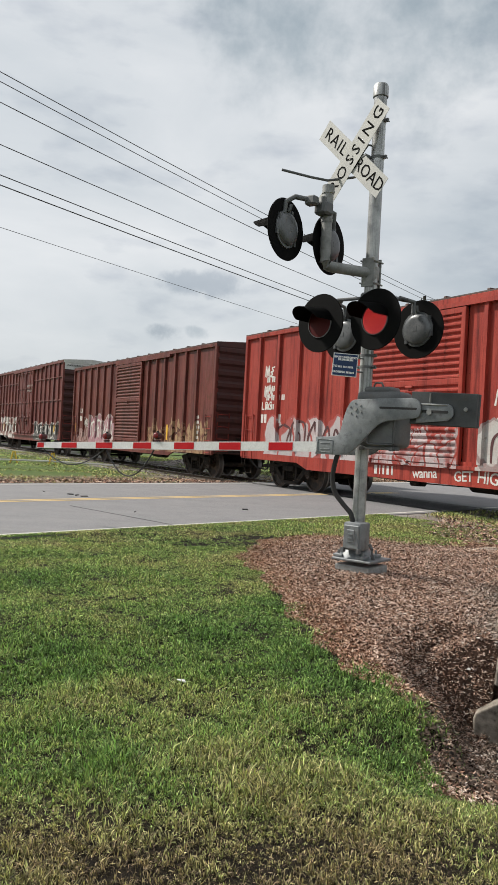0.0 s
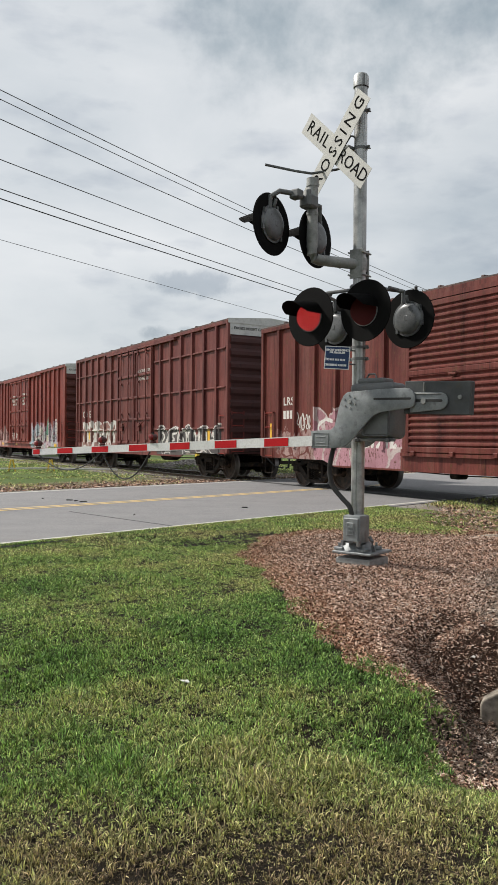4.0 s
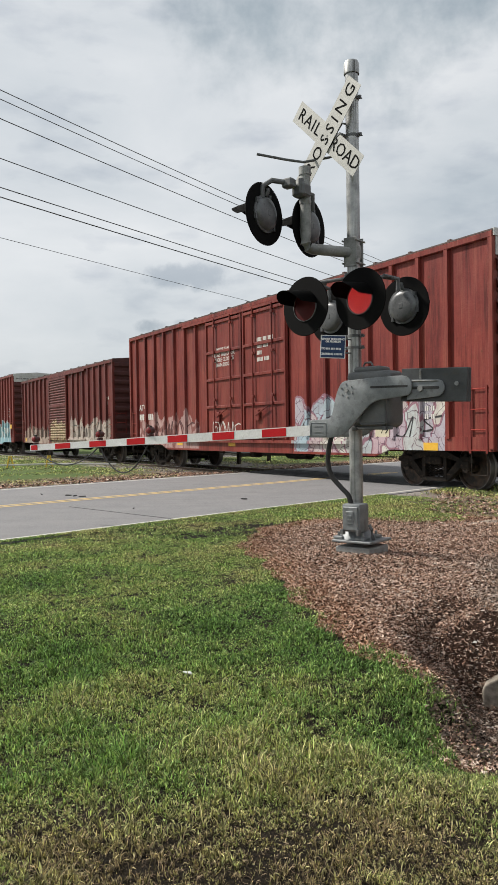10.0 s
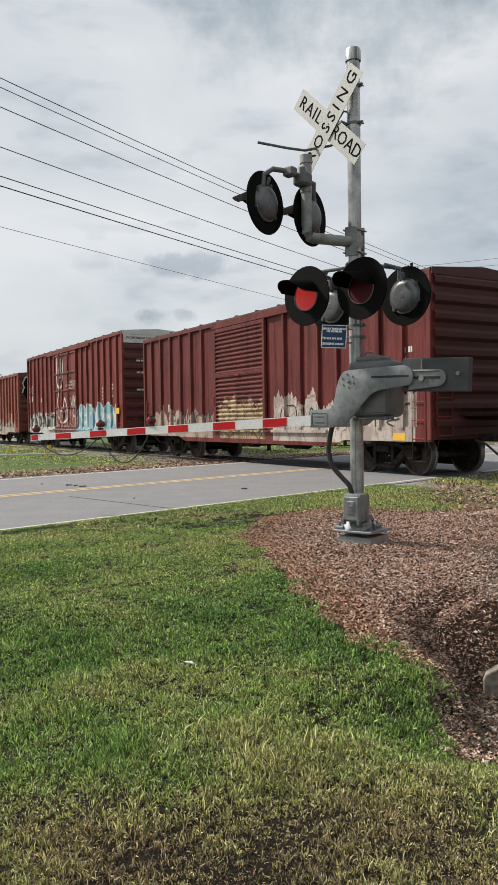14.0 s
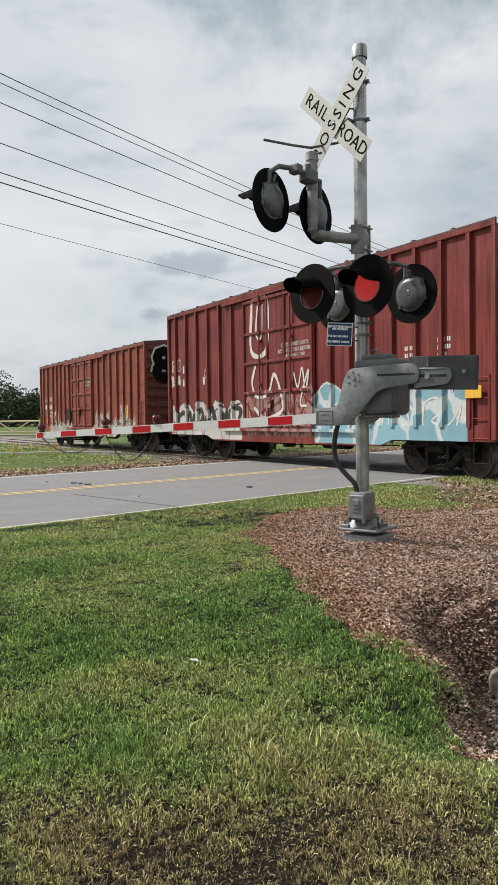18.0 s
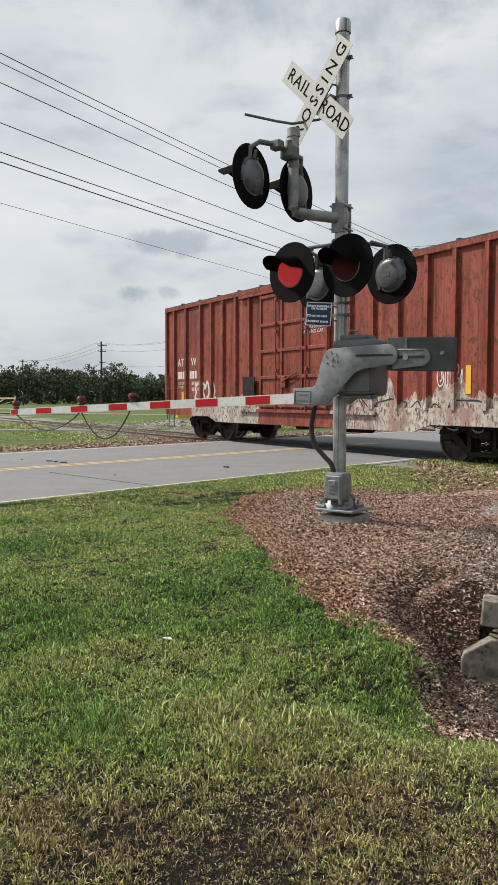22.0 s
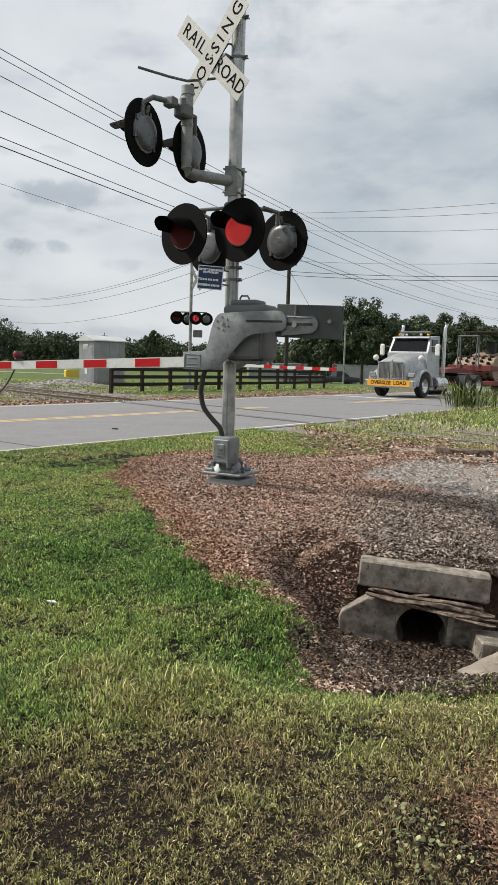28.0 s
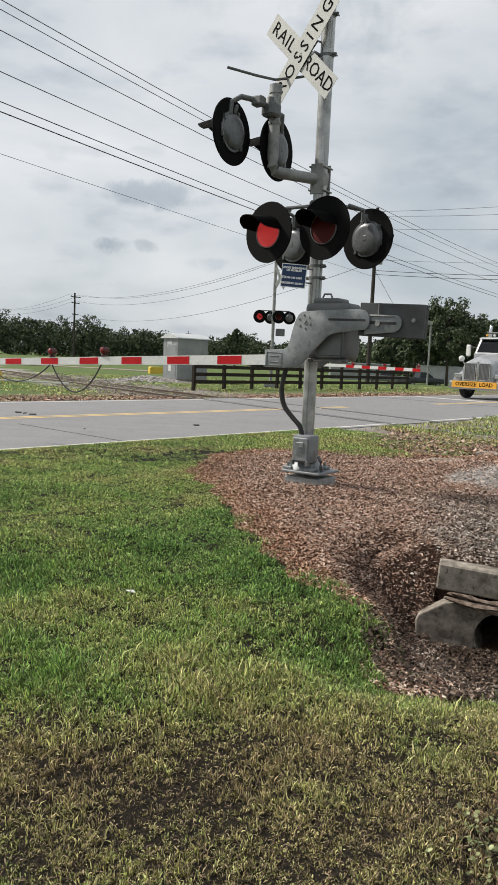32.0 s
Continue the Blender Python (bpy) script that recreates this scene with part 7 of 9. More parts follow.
# rotten boards under the beam
def splinter(dx, dy, dz, l, tilt, thick, deep, seed):
    bm = bmesh.new()
    k = 22
    rows = []
    for j in range(k + 1):
        x = l * (j / k - 0.5)
        e = min(1.0, 0.35 + 4.0 * min(j, k - j) / k)
        ring = []
        for a in range(8):
            q = a * math.tau / 8
            n1 = noise.noise(Vector((x * 3 + seed, a * 1.7, seed)))
            n2 = noise.noise(Vector((x * 14 + seed, a * 3.1, 0)))
            g = e * (1 + 0.40 * n1 + 0.35 * n2)
            ring.append(bm.verts.new((x + 0.02 * n2, deep / 2 * g * math.cos(q), thick / 2 * g * math.sin(q) + 0.008 * math.sin(x * 9 + seed))))
        rows.append(ring)
    for a, b in zip(rows, rows[1:]):
        for j in range(8):
            bm.faces.new((a[j], a[(j + 1) % 8], b[(j + 1) % 8], b[j]))
    bm.faces.new(rows[0][::-1])
    bm.faces.new(rows[-1])
    ob = part("rotten_board", bm, ROTTEN, culvert, "splintered rotten board", smooth=False)
    ob.matrix_basis = hw @ pose(dx, dy, dz, 0, tilt, 0)


for j, q in enumerate(((0.04, -0.04, -0.425, 0.92, 5.2, 0.050, 0.10), (0.10, -0.06, -0.462, 0.84, 6.0, 0.036, 0.09), (-0.30, -0.02, -0.372, 0.20, 2.0, 0.030, 0.05),
                       (0.02, -0.045, -0.388, 0.80, 5.6, 0.022, 0.05), (0.28, -0.075, -0.498, 0.46, 6.6, 0.026, 0.07), (-0.04, -0.03, -0.376, 0.16, -6.0, 0.018, 0.03))):
    splinter(*q, 3.7 * j + 1)

# slabs and an old sleeper along the dirt track
for x, y, sx, sy, rz, s in ((3.25, 10.15, 0.75, 0.40, 20, 1), (4.5, 11.3, 0.7, 0.3, -32, 2), (5.6, 12.4, 0.7, 0.3, 8, 3), (5.9, 10.5, 0.9, 0.3, -38, 4), (4.9, 10.35, 0.6, 0.3, -30, 5)):
    tagged(rough_block("concrete_slab", (sx, sy, 0.09), pose(x, y, land1(x, y) - 0.022, 1.5, -1, rz), CONCRETE_PALE, None, 0.02, "", 5, s), "flat broken concrete slab sunk in the dirt", "slab", "slabs beside the track")
tagged(rough_block("old_sleeper", (0.85, 0.16, 0.10), pose(5.05, 10.75, land1(5.05, 10.75) + 0.04, 0, 0, -14), ROTTEN, None, 0.02, "", 5, 31), "dark rotten sleeper lying on the dirt", "sleeper")

# ---------------------------------------------------------------- wires and poles
def wire(p, q, r, sag, name="overhead_wire", label="thin black overhead wire", cat="wire", grp="overhead wires"):
    bm = bmesh.new()
    bm_tube(bm, hang(p, q, sag, 30), r, 5)
    return tagged(part(name, bm, WIRE, None), label, cat, grp)


def utility_pole(x, y, h, r, arms, label, yaw=0):
    p = thing("utility_pole", pose(x, y, land1(x, y) - 0.05, 0, 0, yaw), label, "utility pole", "utility poles")
    bm = bmesh.new()
    bm_cyl(bm, (0, 0, 0), (0, 0, h), r, 12, r * 0.72)
    part("pole_shaft", bm, POLE_WOOD, p, "dark round timber shaft")
    for z, half in arms:
        boxed("crossarm", (2 * half, 0.10, 0.12), (0, -r, z), POLE_WOOD, p, "", 0.01)
        for k in np.linspace(-half * 0.9, half * 0.9, 3 if half > 0.5 else 2):
            bm = bmesh.new()
            bm_lathe(bm, [(0.02, 0), (0.05, 0.04), (0.03, 0.08), (0.05, 0.12), (0.02, 0.17), (0.001, 0.18)], Matrix.Translation((float(k), -r, z + 0.05)), 8)
            part("insulator", bm, GALV, p)
    return p


MP = Vector((10.95, 51.2, 0))
pole = utility_pole(MP.x, MP.y, 11.6, 0.15, [(11.2, 0.5)], "tall dark timber utility pole with a small transformer", 35)
bm = bmesh.new()
bm_cyl(bm, (0.38, -0.1, 8.0), (0.38, -0.1, 8.75), 0.20, 12)
part("transformer", bm, GALV, pole, "grey can transformer")
far1 = utility_pole(-19.8, 118.5, 10.2, 0.17, [(9.6, 1.1), (8.7, 0.9), (7.0, 0.7)], "distant timber pole with three crossarms", 60)
far2 = utility_pole(-45.0, 168.0, 10.0, 0.17, [(9.5, 1.1)], "distant timber pole with one crossarm", 60)
WD = Vector((0.603, 0.798, 0))
for p, q, r, sag in (((-18.27, 6.53, 12.2), (52.38, 100.08, 11.79), 0.013, 2.23), ((-18.2, 6.51, 11.87), (53.56, 102.42, 11.58), 0.012, 2.16), ((-18.38, 7.59, 11.65), (55.21, 105.59, 11.33), 0.014, 2.15),
                     ((-18.4, 7.86, 10.22), (56.36, 107.73, 10.37), 0.014, 1.63), ((-18.28, 8.51, 9.31), (61.79, 118.43, 9.6), 0.016, 1.26), ((-18.21, 8.87, 9.04), (65.0, 124.81, 9.83), 0.019, 1.28)):
    wire(p, q, r, sag)
wire(Vector((-4.07, 27.36, 7.0)) - Vector((0.523, 0.852, 0)) * 20, Vector((MP.x, MP.y, 7.1)), 0.008, 0.1)
for dz, dx in ((0.15, -0.9), (0.15, 0.9), (-0.75, 0.0), (-2.8, 0.4)):
    wire((-19.8 + dx, 118.5, 9.75 + dz), (MP.x, MP.y, 10.6 + dz * 0.9), 0.016, 2.2)
    wire((-19.8 + dx, 118.5, 9.75 + dz), (-45 + dx, 168, 9.6 + dz), 0.018, 1.0)
for z0, z1, r in ((11.3, 11.5, 0.011), (11.0, 10.75, 0.011), (10.2, 9.7, 0.010), (8.2, 7.75, 0.009), (7.5, 6.95, 0.018), (7.25, 6.7, 0.018)):
    wire((MP.x, MP.y, z0), (29.5, 37.5, z1), r, 0.35)
wire((MP.x, MP.y, 7.6), (16.6, 54.0, 0.05), 0.012, 0.0, "guy_wire", "slanting guy wire of the pole", "wire", "")
utility_pole(29.5, 37.5, 11.8, 0.16, [(11.4, 0.5)], "tall dark timber utility pole", 20)

# ---------------------------------------------------------------- relay house, fence, far signal
SHED = worn("grey_aluminium_sheet", (0.24, 0.25, 0.255), (0.33, 0.34, 0.345), 2, 40, 0.45, 0.3, 0.05)
SHED_ROOF = worn("pale_metal_roof", (0.55, 0.56, 0.56), (0.66, 0.67, 0.67), 2, 40, 0.45, 0.2, 0.05)
shed = thing("relay_house", pose(-0.95, 38.6, 0.0, 0, 0, 38), "small grey aluminium signal house with pale roof", "signal house")
boxed("plinth", (1.95, 1.30, 0.22), (0, 0, 0.08), CONCRETE, shed, "concrete plinth")
boxed("wall", (1.85, 1.20, 2.0), (0, 0, 1.17), SHED, shed, "grey sheet-metal walls", 0.012)
bm = bmesh.new()
bm_prism(bm, [(-0.72, 2.15), (0.72, 2.15), (0.70, 2.20), (0, 2.42), (-0.70, 2.20)], 2.05, Matrix.Rotation(math.pi / 2, 4, "Z"))
part("roof", bm, SHED_ROOF, shed, "low ridged metal roof", smooth=False)
for x in (-0.62, 0.0, 0.62):
    boxed("seam", (0.03, 0.012, 1.95), (x, -0.606, 1.17), SHED, shed)
bm = bmesh.new()
bm_box(bm, (0.012, 0.40, 0.26), (-0.932, 0.05, 1.86))
for k in range(5):
    bm_box(bm, (0.03, 0.36, 0.02), (-0.94, 0.05, 1.77 + k * 0.045))
part("vent", bm, SHED_ROOF, shed, "louvred vent")
boxed("door", (0.014, 0.70, 1.65), (-0.932, -0.12, 1.03), SHED, shed, "", 0.004)
boxed("notice_plate", (0.012, 0.20, 0.30), (-0.944, 0.0, 0.72), SIGN_WHITE, shed)
heap_rng = np.random.default_rng(9)
hp = heap_rng.normal(0, 0.75, (1500, 2))
stones("gravel_heap", np.stack([-2.6 + hp[:, 0] * 1.3, 37.0 + hp[:, 1] * 0.6, 0.27 * np.exp(-(hp ** 2).sum(1) / 1.1)], 1), (0.05, 0.11), PEBBLE, "low heap of grey gravel beside the signal house", "gravel heap", 4)
YEL = worn("yellow_paint", (0.62, 0.42, 0.04), (0.72, 0.50, 0.06), 5, 50, 0.5)
bm = bmesh.new()
bm_prism(bm, [(-0.5, 0), (0.5, 0), (0.5, 0.42), (0.42, 0.5), (-0.42, 0.5), (-0.5, 0.42)], 0.5)
ob = tagged(part("barrier_block", bm, YEL, None, smooth=False), "yellow painted block standing in the field", "barrier block")
ob.matrix_basis = pose(-3.4, 55.0, 0.0, 0, 0, 20)

FENCE = worn("creosoted_timber", (0.022, 0.017, 0.013), (0.045, 0.036, 0.028), 5, 50, 0.9, 0, 0.3, 0.15)
fence = thing("rail_fence", pose(0, 0, 0), "dark three-rail timber fence along the far verge", "fence")
F0, F1, spans = Vector((-0.39, 30.3, 0)), Vector((11.9, 44.6, 0)), 10
fd = (F1 - F0).normalized()
fm = lambda p, z: basis(Vector((p.x, p.y, z)), fd, Vector((-fd.y, fd.x, 0)), Z)
post_me = cached("fence_post", lambda b: bm_box(b, (0.13, 0.13, 1.15), (0, 0, 0.52), bevel=0.012), FENCE)
rail_me = cached("fence_rail", lambda b: bm_box(b, ((F1 - F0).length / spans, 0.05, 0.14), (0, 0, 0), bevel=0.008), FENCE)
for k in range(spans + 1):
    p = F0.lerp(F1, k / spans)
    shared("post", post_me, fence, fm(p, 0.0) @ pose(0, 0, 0, 0, random.uniform(-1.5, 1.5), 0))
    if k < spans:
        for z in (0.32, 0.62, 0.92):
            shared("rail", rail_me, fence, fm(F0.lerp(F1, (k + 0.5) / spans), z) @ pose(0, -0.08, 0))

FAR = Vector((3.19, 36.78, 0))
fs = thing("far_crossing_signal", basis(FAR, Vector((0.98, -0.2, 0)).normalized(), Vector((0.2, 0.98, 0)).normalized(), Z), "grey crossing mast with red flashers across the road", "crossing signal")
bm = bmesh.new()
bm_cyl(bm, (0, 0, 0.1), (0, 0, 6.1), 0.075, 14)
part("mast", bm, GALV, fs)
boxed("footing", (0.6, 0.6, 0.35), (0, 0, 0.12), GALV, fs, "", 0.02)
for x, turn, fl in ((-0.62, 180, "second"), (0.28, 180, "first"), (-0.18, 0, None), (0.72, 0, None)):
    light_unit(fs, pose(x, -0.30 if turn else 0.32, 3.33, 0, 0, turn), fl)
rod("crossarm", (-0.66, 0, 3.62), (0.76, 0, 3.62), 0.03, STEEL_GREY, fs)
for ang in (45, -45):
    bm = bmesh.new()
    bm_box(bm, (1.22, 0.004, 0.23), (0, -0.10 + ang * 0.0002, 0), Matrix.Rotation(radians(ang), 3, "Y"))
    board = part("crossbuck_board", bm, BOARD_WHITE, fs, "white board", smooth=False)
    board.matrix_basis = pose(0.16, -0.05, 5.15, 0, 0, 68)
boxed("bell_box", (0.42, 0.2, 0.34), (0.35, 0, 2.62), STEEL_GREY, fs, "", 0.02)
fg = thing("far_crossing_gate", basis(FAR, -N, U, Z), "lowered striped gate arm across the far lane", "crossing gate")
boxed("machine_housing", (0.7, 0.45, 0.6), (0, 0, 1.25), STEEL_GREY, fg, "grey machine housing", 0.06)
x, k = 0.35, 0
while x < 7.85:
    x2 = min(x + (0.41 if x > 3 else 1.3), 7.87)
    boxed("arm_section", (x2 - x, 0.05, 0.13), ((x + x2) / 2, 0, 1.22 - 0.010 * x), ARM_RED if k % 2 else ARM_WHITE, fg)
    x, k = x2, k + 1
for x in (4.6, 6.2, 7.8):
    bm = bmesh.new()
    bm_cyl(bm, (x, -0.05, 1.30), (x, 0.05, 1.30), 0.06, 12)
    part("arm_lamp", bm, LAMP_GLASS, fg)

# low yellow trestles with white pipes, beside the track
for x, y in ((-8.93, 28.8), (-7.6, 29.3)):
    tr = thing("pipe_trestle", pose(x, y, -0.05, 0, 0, 25), "small yellow steel trestle by the track", "trestle", "trestles")
    for s in (-1, 1):
        rod("leg", (s * 0.14, 0, 0), (s * 0.03, 0, 0.5), 0.03, YEL, tr)
    rod("crosspiece", (-0.1, 0, 0.16), (0.1, 0, 0.16), 0.025, YEL, tr)
bm = bmesh.new()
bm_tube(bm, [(-12.5, 27.4, 0.10), (-8.93, 28.8, 0.12), (-7.6, 29.3, 0.12), (-5.2, 30.2, 0.06)], 0.035, 6)
tagged(part("pipe", bm, SIGN_WHITE, None), "long pale pipe lying on the ground by the trestles", "pipe")
# swing gate of pale yellow tubes
sg = thing("swing_gate", basis((-18.1, 58.5, 0), Vector((0.93, -0.36, 0)).normalized(), Vector((0.36, 0.93, 0)).normalized(), Z), "pale yellow tubular steel swing gate", "gate")
PALE_YEL = worn("pale_yellow_paint", (0.62, 0.55, 0.30), (0.70, 0.64, 0.40), 5, 50, 0.5)
for p, q in (((-4, 0, 0.55), (2.2, 0, 0.55)), ((-4, 0, 1.35), (2.2, 0, 1.35)), ((2.2, 0, 0.0), (2.2, 0, 1.5)), ((-0.2, 0, 0.55), (-1.7, 0, 1.35)), ((-0.2, 0, 0.55), (1.3, 0, 1.35)), ((-3.4, 0, 0.55), (-1.9, 0, 1.35))):
    rod("tube", p, q, 0.055, PALE_YEL, sg)
# a pale farm road across the field
bm = bmesh.new()
strip(bm, (-75, 108, 0), (2, 57.5, 0), 1.3, 0.02, 0.07, 24)
tagged(part("field_road", bm, CONCRETE_PALE, None, smooth=False), "pale dirt road across the field", "road", kind="structure")

# floodlight pole
lp = thing("light_pole", pose(17.6, 60.0, -0.3), "thin grey pole with a small floodlight", "light pole")
rod("pole_shaft", (0, 0, 0), (0, 0, 5.0), 0.07, GALV, lp)
bm = bmesh.new()
bm_box(bm, (0.5, 0.3, 0.25), (-0.15, -0.1, 5.05), Matrix.Rotation(0.4, 3, "Y"), 0.04)
part("floodlight", bm, GALV, lp)

# ---------------------------------------------------------------- vehicles
SILVER = worn("silver_grey_paint", (0.36, 0.37, 0.38), (0.45, 0.46, 0.47), 2, 60, 0.30, 0.25, 0.01, None, (0.20, 0.205, 0.21))
CHROME = worn("chrome", (0.60, 0.60, 0.60), (0.70, 0.70, 0.70), 3, 60, 0.2, 0.95, 0.01)
TYRE = worn("tyre_rubber", (0.016, 0.016, 0.016), (0.03, 0.03, 0.029), 6, 60, 0.85)
ORANGE = worn("orange_banner", (0.78, 0.36, 0.03), (0.82, 0.42, 0.04), 3, 50, 0.6)
RED_M = worn("dull_red_paint", (0.13, 0.022, 0.018), (0.22, 0.04, 0.03), 2, 40, 0.6, 0, 0.1, None, (0.08, 0.04, 0.03))
CREAM_M = worn("cream_machine_paint", (0.25, 0.17, 0.12), (0.36, 0.26, 0.18), 3, 50, 0.55, 0, 0.05, None, (0.25, 0.14, 0.08))


def glass():
    n = Nodes("dark_glass")
    n.out((0.012, 0.016, 0.018), 0.10, 0.0, 0.35)
    return n.mat


GLASS = glass()


def loft(bm, sections):
    """Skin over sections of equal point count; closed ends."""
    rings = [[bm.verts.new(p) for p in s] for s in sections]
    n = len(rings[0])
    for a, b in zip(rings, rings[1:]):
        for k in range(n):
            bm.faces.new((a[k], a[(k + 1) % n], b[(k + 1) % n], b[k]))
    bm.faces.new(rings[0][::-1])
    bm.faces.new(rings[-1])
    bmesh.ops.recalc_face_normals(bm, faces=bm.faces)


def dome(x, half, z0, z1, k=9, sq=2.6):
    """A cross-section: flat bottom, rounded top."""
    top = [(x, half * math.copysign(abs(math.cos(q)) ** (2 / sq), math.cos(q)), z0 + (z1 - z0) * abs(math.sin(q)) ** (2 / sq)) for q in [math.pi * j / k for j in range(k + 1)]]
    return top


def road_wheel(parent, x, y, r, w, rim_mat):
    bm = bmesh.new()
    rot = Matrix.Translation((x, y, r)) @ Matrix.Rotation(math.pi / 2, 4, "X")
    bm_lathe(bm, [(r * 0.60, -w / 2), (r * 0.92, -w / 2), (r, -w / 2 + 0.04), (r, w / 2 - 0.04), (r * 0.92, w / 2), (r * 0.60, w / 2), (r * 0.60, -w / 2)], rot, 26)
    tyre = part("wheel", bm, TYRE, parent, "black tyre")
    bm = bmesh.new()
    bm_lathe(bm, [(0.001, -w / 2 + 0.08), (r * 0.22, -w / 2 + 0.06), (r * 0.40, -w / 2 + 0.12), (r * 0.56, -w / 2 + 0.04), (r * 0.61, -w / 2 + 0.01), (r * 0.61, w / 2 - 0.01), (r * 0.56, w / 2 - 0.04), (r * 0.40, w / 2 - 0.12), (r * 0.22, w / 2 - 0.06), (0.001, w / 2 - 0.08)], rot, 22)
    part("rim", bm, rim_mat, tyre, "polished rim")


TH = Vector((-0.735, -0.678, 0)).normalized()
TX = basis((12.35, 32.9, 0.014), TH, Z.cross(TH), Z)
trk = thing("semi_truck", TX, "silver-grey day-cab truck with an orange banner", "truck")
bm = bmesh.new()
loft(bm, [dome(1.04, 0.70, 0.72, 1.56, 13, 5), dome(0.95, 0.76, 0.72, 1.64, 13, 4.2), dome(0.6, 0.84, 0.72, 1.75, 13, 3.6), dome(0.2, 0.91, 0.72, 1.84, 13, 3.4), dome(-0.15, 0.95, 0.72, 1.91, 13, 3.4), dome(-0.45, 0.97, 0.72, 1.97, 13, 3.4)])
part("hood", bm, SILVER, trk, "sloping bonnet")
for s in (-1, 1):
    bm = bmesh.new()
    arc = [(math.cos(q), math.sin(q)) for q in [math.pi * (0.02 + 0.96 * j / 14) for j in range(15)]]
    out = [(0.74 * c, 0.56 + 0.74 * d * 0.92) for c, d in arc]
    inn = [(0.62 * c, 0.56 + 0.62 * d * 0.92) for c, d in arc]
    bm_prism(bm, [(0.98, 0.62), (0.95, 0.98)] + out[2:] + [(-0.74, 0.5), (-0.62, 0.5)] + inn[::-1] + [(0.62, 0.5), (0.98, 0.5)], 0.36, Matrix.Translation((0, s * 0.98, 0)), 0.03)
    part("fender", bm, SILVER, trk, "rounded front fender")
    boxed("headlamp", (0.10, 0.34, 0.20), (0.99, s * 0.93, 0.98), CHROME, trk, "headlamp", 0.03)
    road_wheel(trk, 0, s * 0.98, 0.52, 0.30, CHROME)
    for x in (-4.7, -6.0):
        road_wheel(trk, x, s * 0.92, 0.52, 0.56, CHROME)
    grille = boxed("grille_panel", (0.05, 0.50, 0.70), (1.055, s * 0.33, 1.16), STEEL_GREY, trk, "grey mesh grille", 0.01)
    for y, z, dy, dz in ((-0.25, 0, 0.035, 0.74), (0.25, 0, 0.035, 0.74), (0, 0.36, 0.53, 0.035), (0, -0.36, 0.53, 0.035)):
        boxed("grille_frame", (0.03, dy, dz), (1.085, s * 0.33 + y, 1.16 + z), CHROME, grille, "", 0.008)
    for j in range(7):
        boxed("grille_slat", (0.014, 0.014, 0.66), (1.083, s * 0.33 - 0.18 + 0.06 * j, 1.16), STEEL_GREY, grille)
    bm = bmesh.new()
    bm_cyl(bm, (-1.95, s * 1.06, 0.9), (-1.95, s * 1.06, 2.95), 0.085, 14)
    bm_tube(bm, [(-1.95, s * 1.06, 2.9), (-1.96, s * 1.06, 3.1), (-2.06, s * 1.08, 3.26)], 0.07, 12)
    part("exhaust_stack", bm, CHROME, trk, "upright exhaust stack")
    boxed("mirror", (0.10, 0.22, 0.52), (-0.60, s * 1.36, 2.10), SIGN_WHITE, trk, "white mirror", 0.04)
    rod("mirror_arm", (-0.65, s * 0.95, 2.25), (-0.60, s * 1.32, 2.25), 0.02, STEEL_GREY, trk)
    bm = bmesh.new()
    bmesh.ops.create_uvsphere(bm, u_segments=12, v_segments=8, radius=0.13, matrix=Matrix.Translation((0.45, s * 1.10, 1.72)))
    bm_tube(bm, [(0.45, s * 1.10, 1.72), (0.35, s * 0.92, 1.35)], 0.015, 6)
    part("hood_mirror", bm, SIGN_WHITE, trk)
    bm = bmesh.new()
    bm_cyl(bm, (-1.0, s * 0.98, 0.62), (-2.1, s * 0.98, 0.62), 0.31, 18)
    part("fuel_tank", bm, CHROME, trk)
boxed("grille_post", (0.06, 0.10, 0.92), (1.06, 0, 1.14), CHROME, trk, "", 0.015)
boxed("bumper", (0.22, 2.42, 0.34), (1.16, 0, 0.58), CHROME, trk, "chrome bumper", 0.05)
boxed("banner", (0.02, 2.05, 0.27), (1.285, 0, 0.62), ORANGE, trk, "orange banner with black words")
lettering("OVERSIZE  LOAD", 0.225, basis((1.297, 0, 0.62), (0, 1, 0), (0, 0, 1), (1, 0, 0)), SIGN_BLACK, trk, bold=0.005)
bm = bmesh.new()
loft(bm, [[(-0.40, -0.98, 0.85), (-0.40, 0.98, 0.85), (-0.40, 0.98, 1.95), (-0.40, -0.98, 1.95)],
          [(-0.40, -0.98, 0.85), (-0.40, 0.98, 0.85), (-0.46, 0.97, 2.0), (-0.46, -0.97, 2.0)],
          [(-0.80, -0.98, 0.85), (-0.80, 0.98, 0.85), (-0.84, 0.92, 2.70), (-0.84, -0.92, 2.70)],
          [(-1.75, -0.98, 0.85), (-1.75, 0.98, 0.85), (-1.73, 0.92, 2.76), (-1.73, -0.92, 2.76)]])
part("cab", bm, SILVER, trk, "day cab", smooth=False)
bm = bmesh.new()
bm.faces.new([bm.verts.new(p) for p in ((-0.464, -0.88, 2.03), (-0.464, 0.88, 2.03), (-0.766, 0.82, 2.585), (-0.766, -0.82, 2.585))])
bmesh.ops.solidify(bm, geom=bm.faces, thickness=-0.02)
part("windscreen", bm, GLASS, trk, "dark windscreen", smooth=False)
for s in (-1, 1):
    boxed("side_window", (0.60, 0.02, 0.56), (-1.20, s * 0.958, 2.30), GLASS, trk, "dark side window", 0.004, Matrix.Rotation(radians(s * 3), 3, "X"))
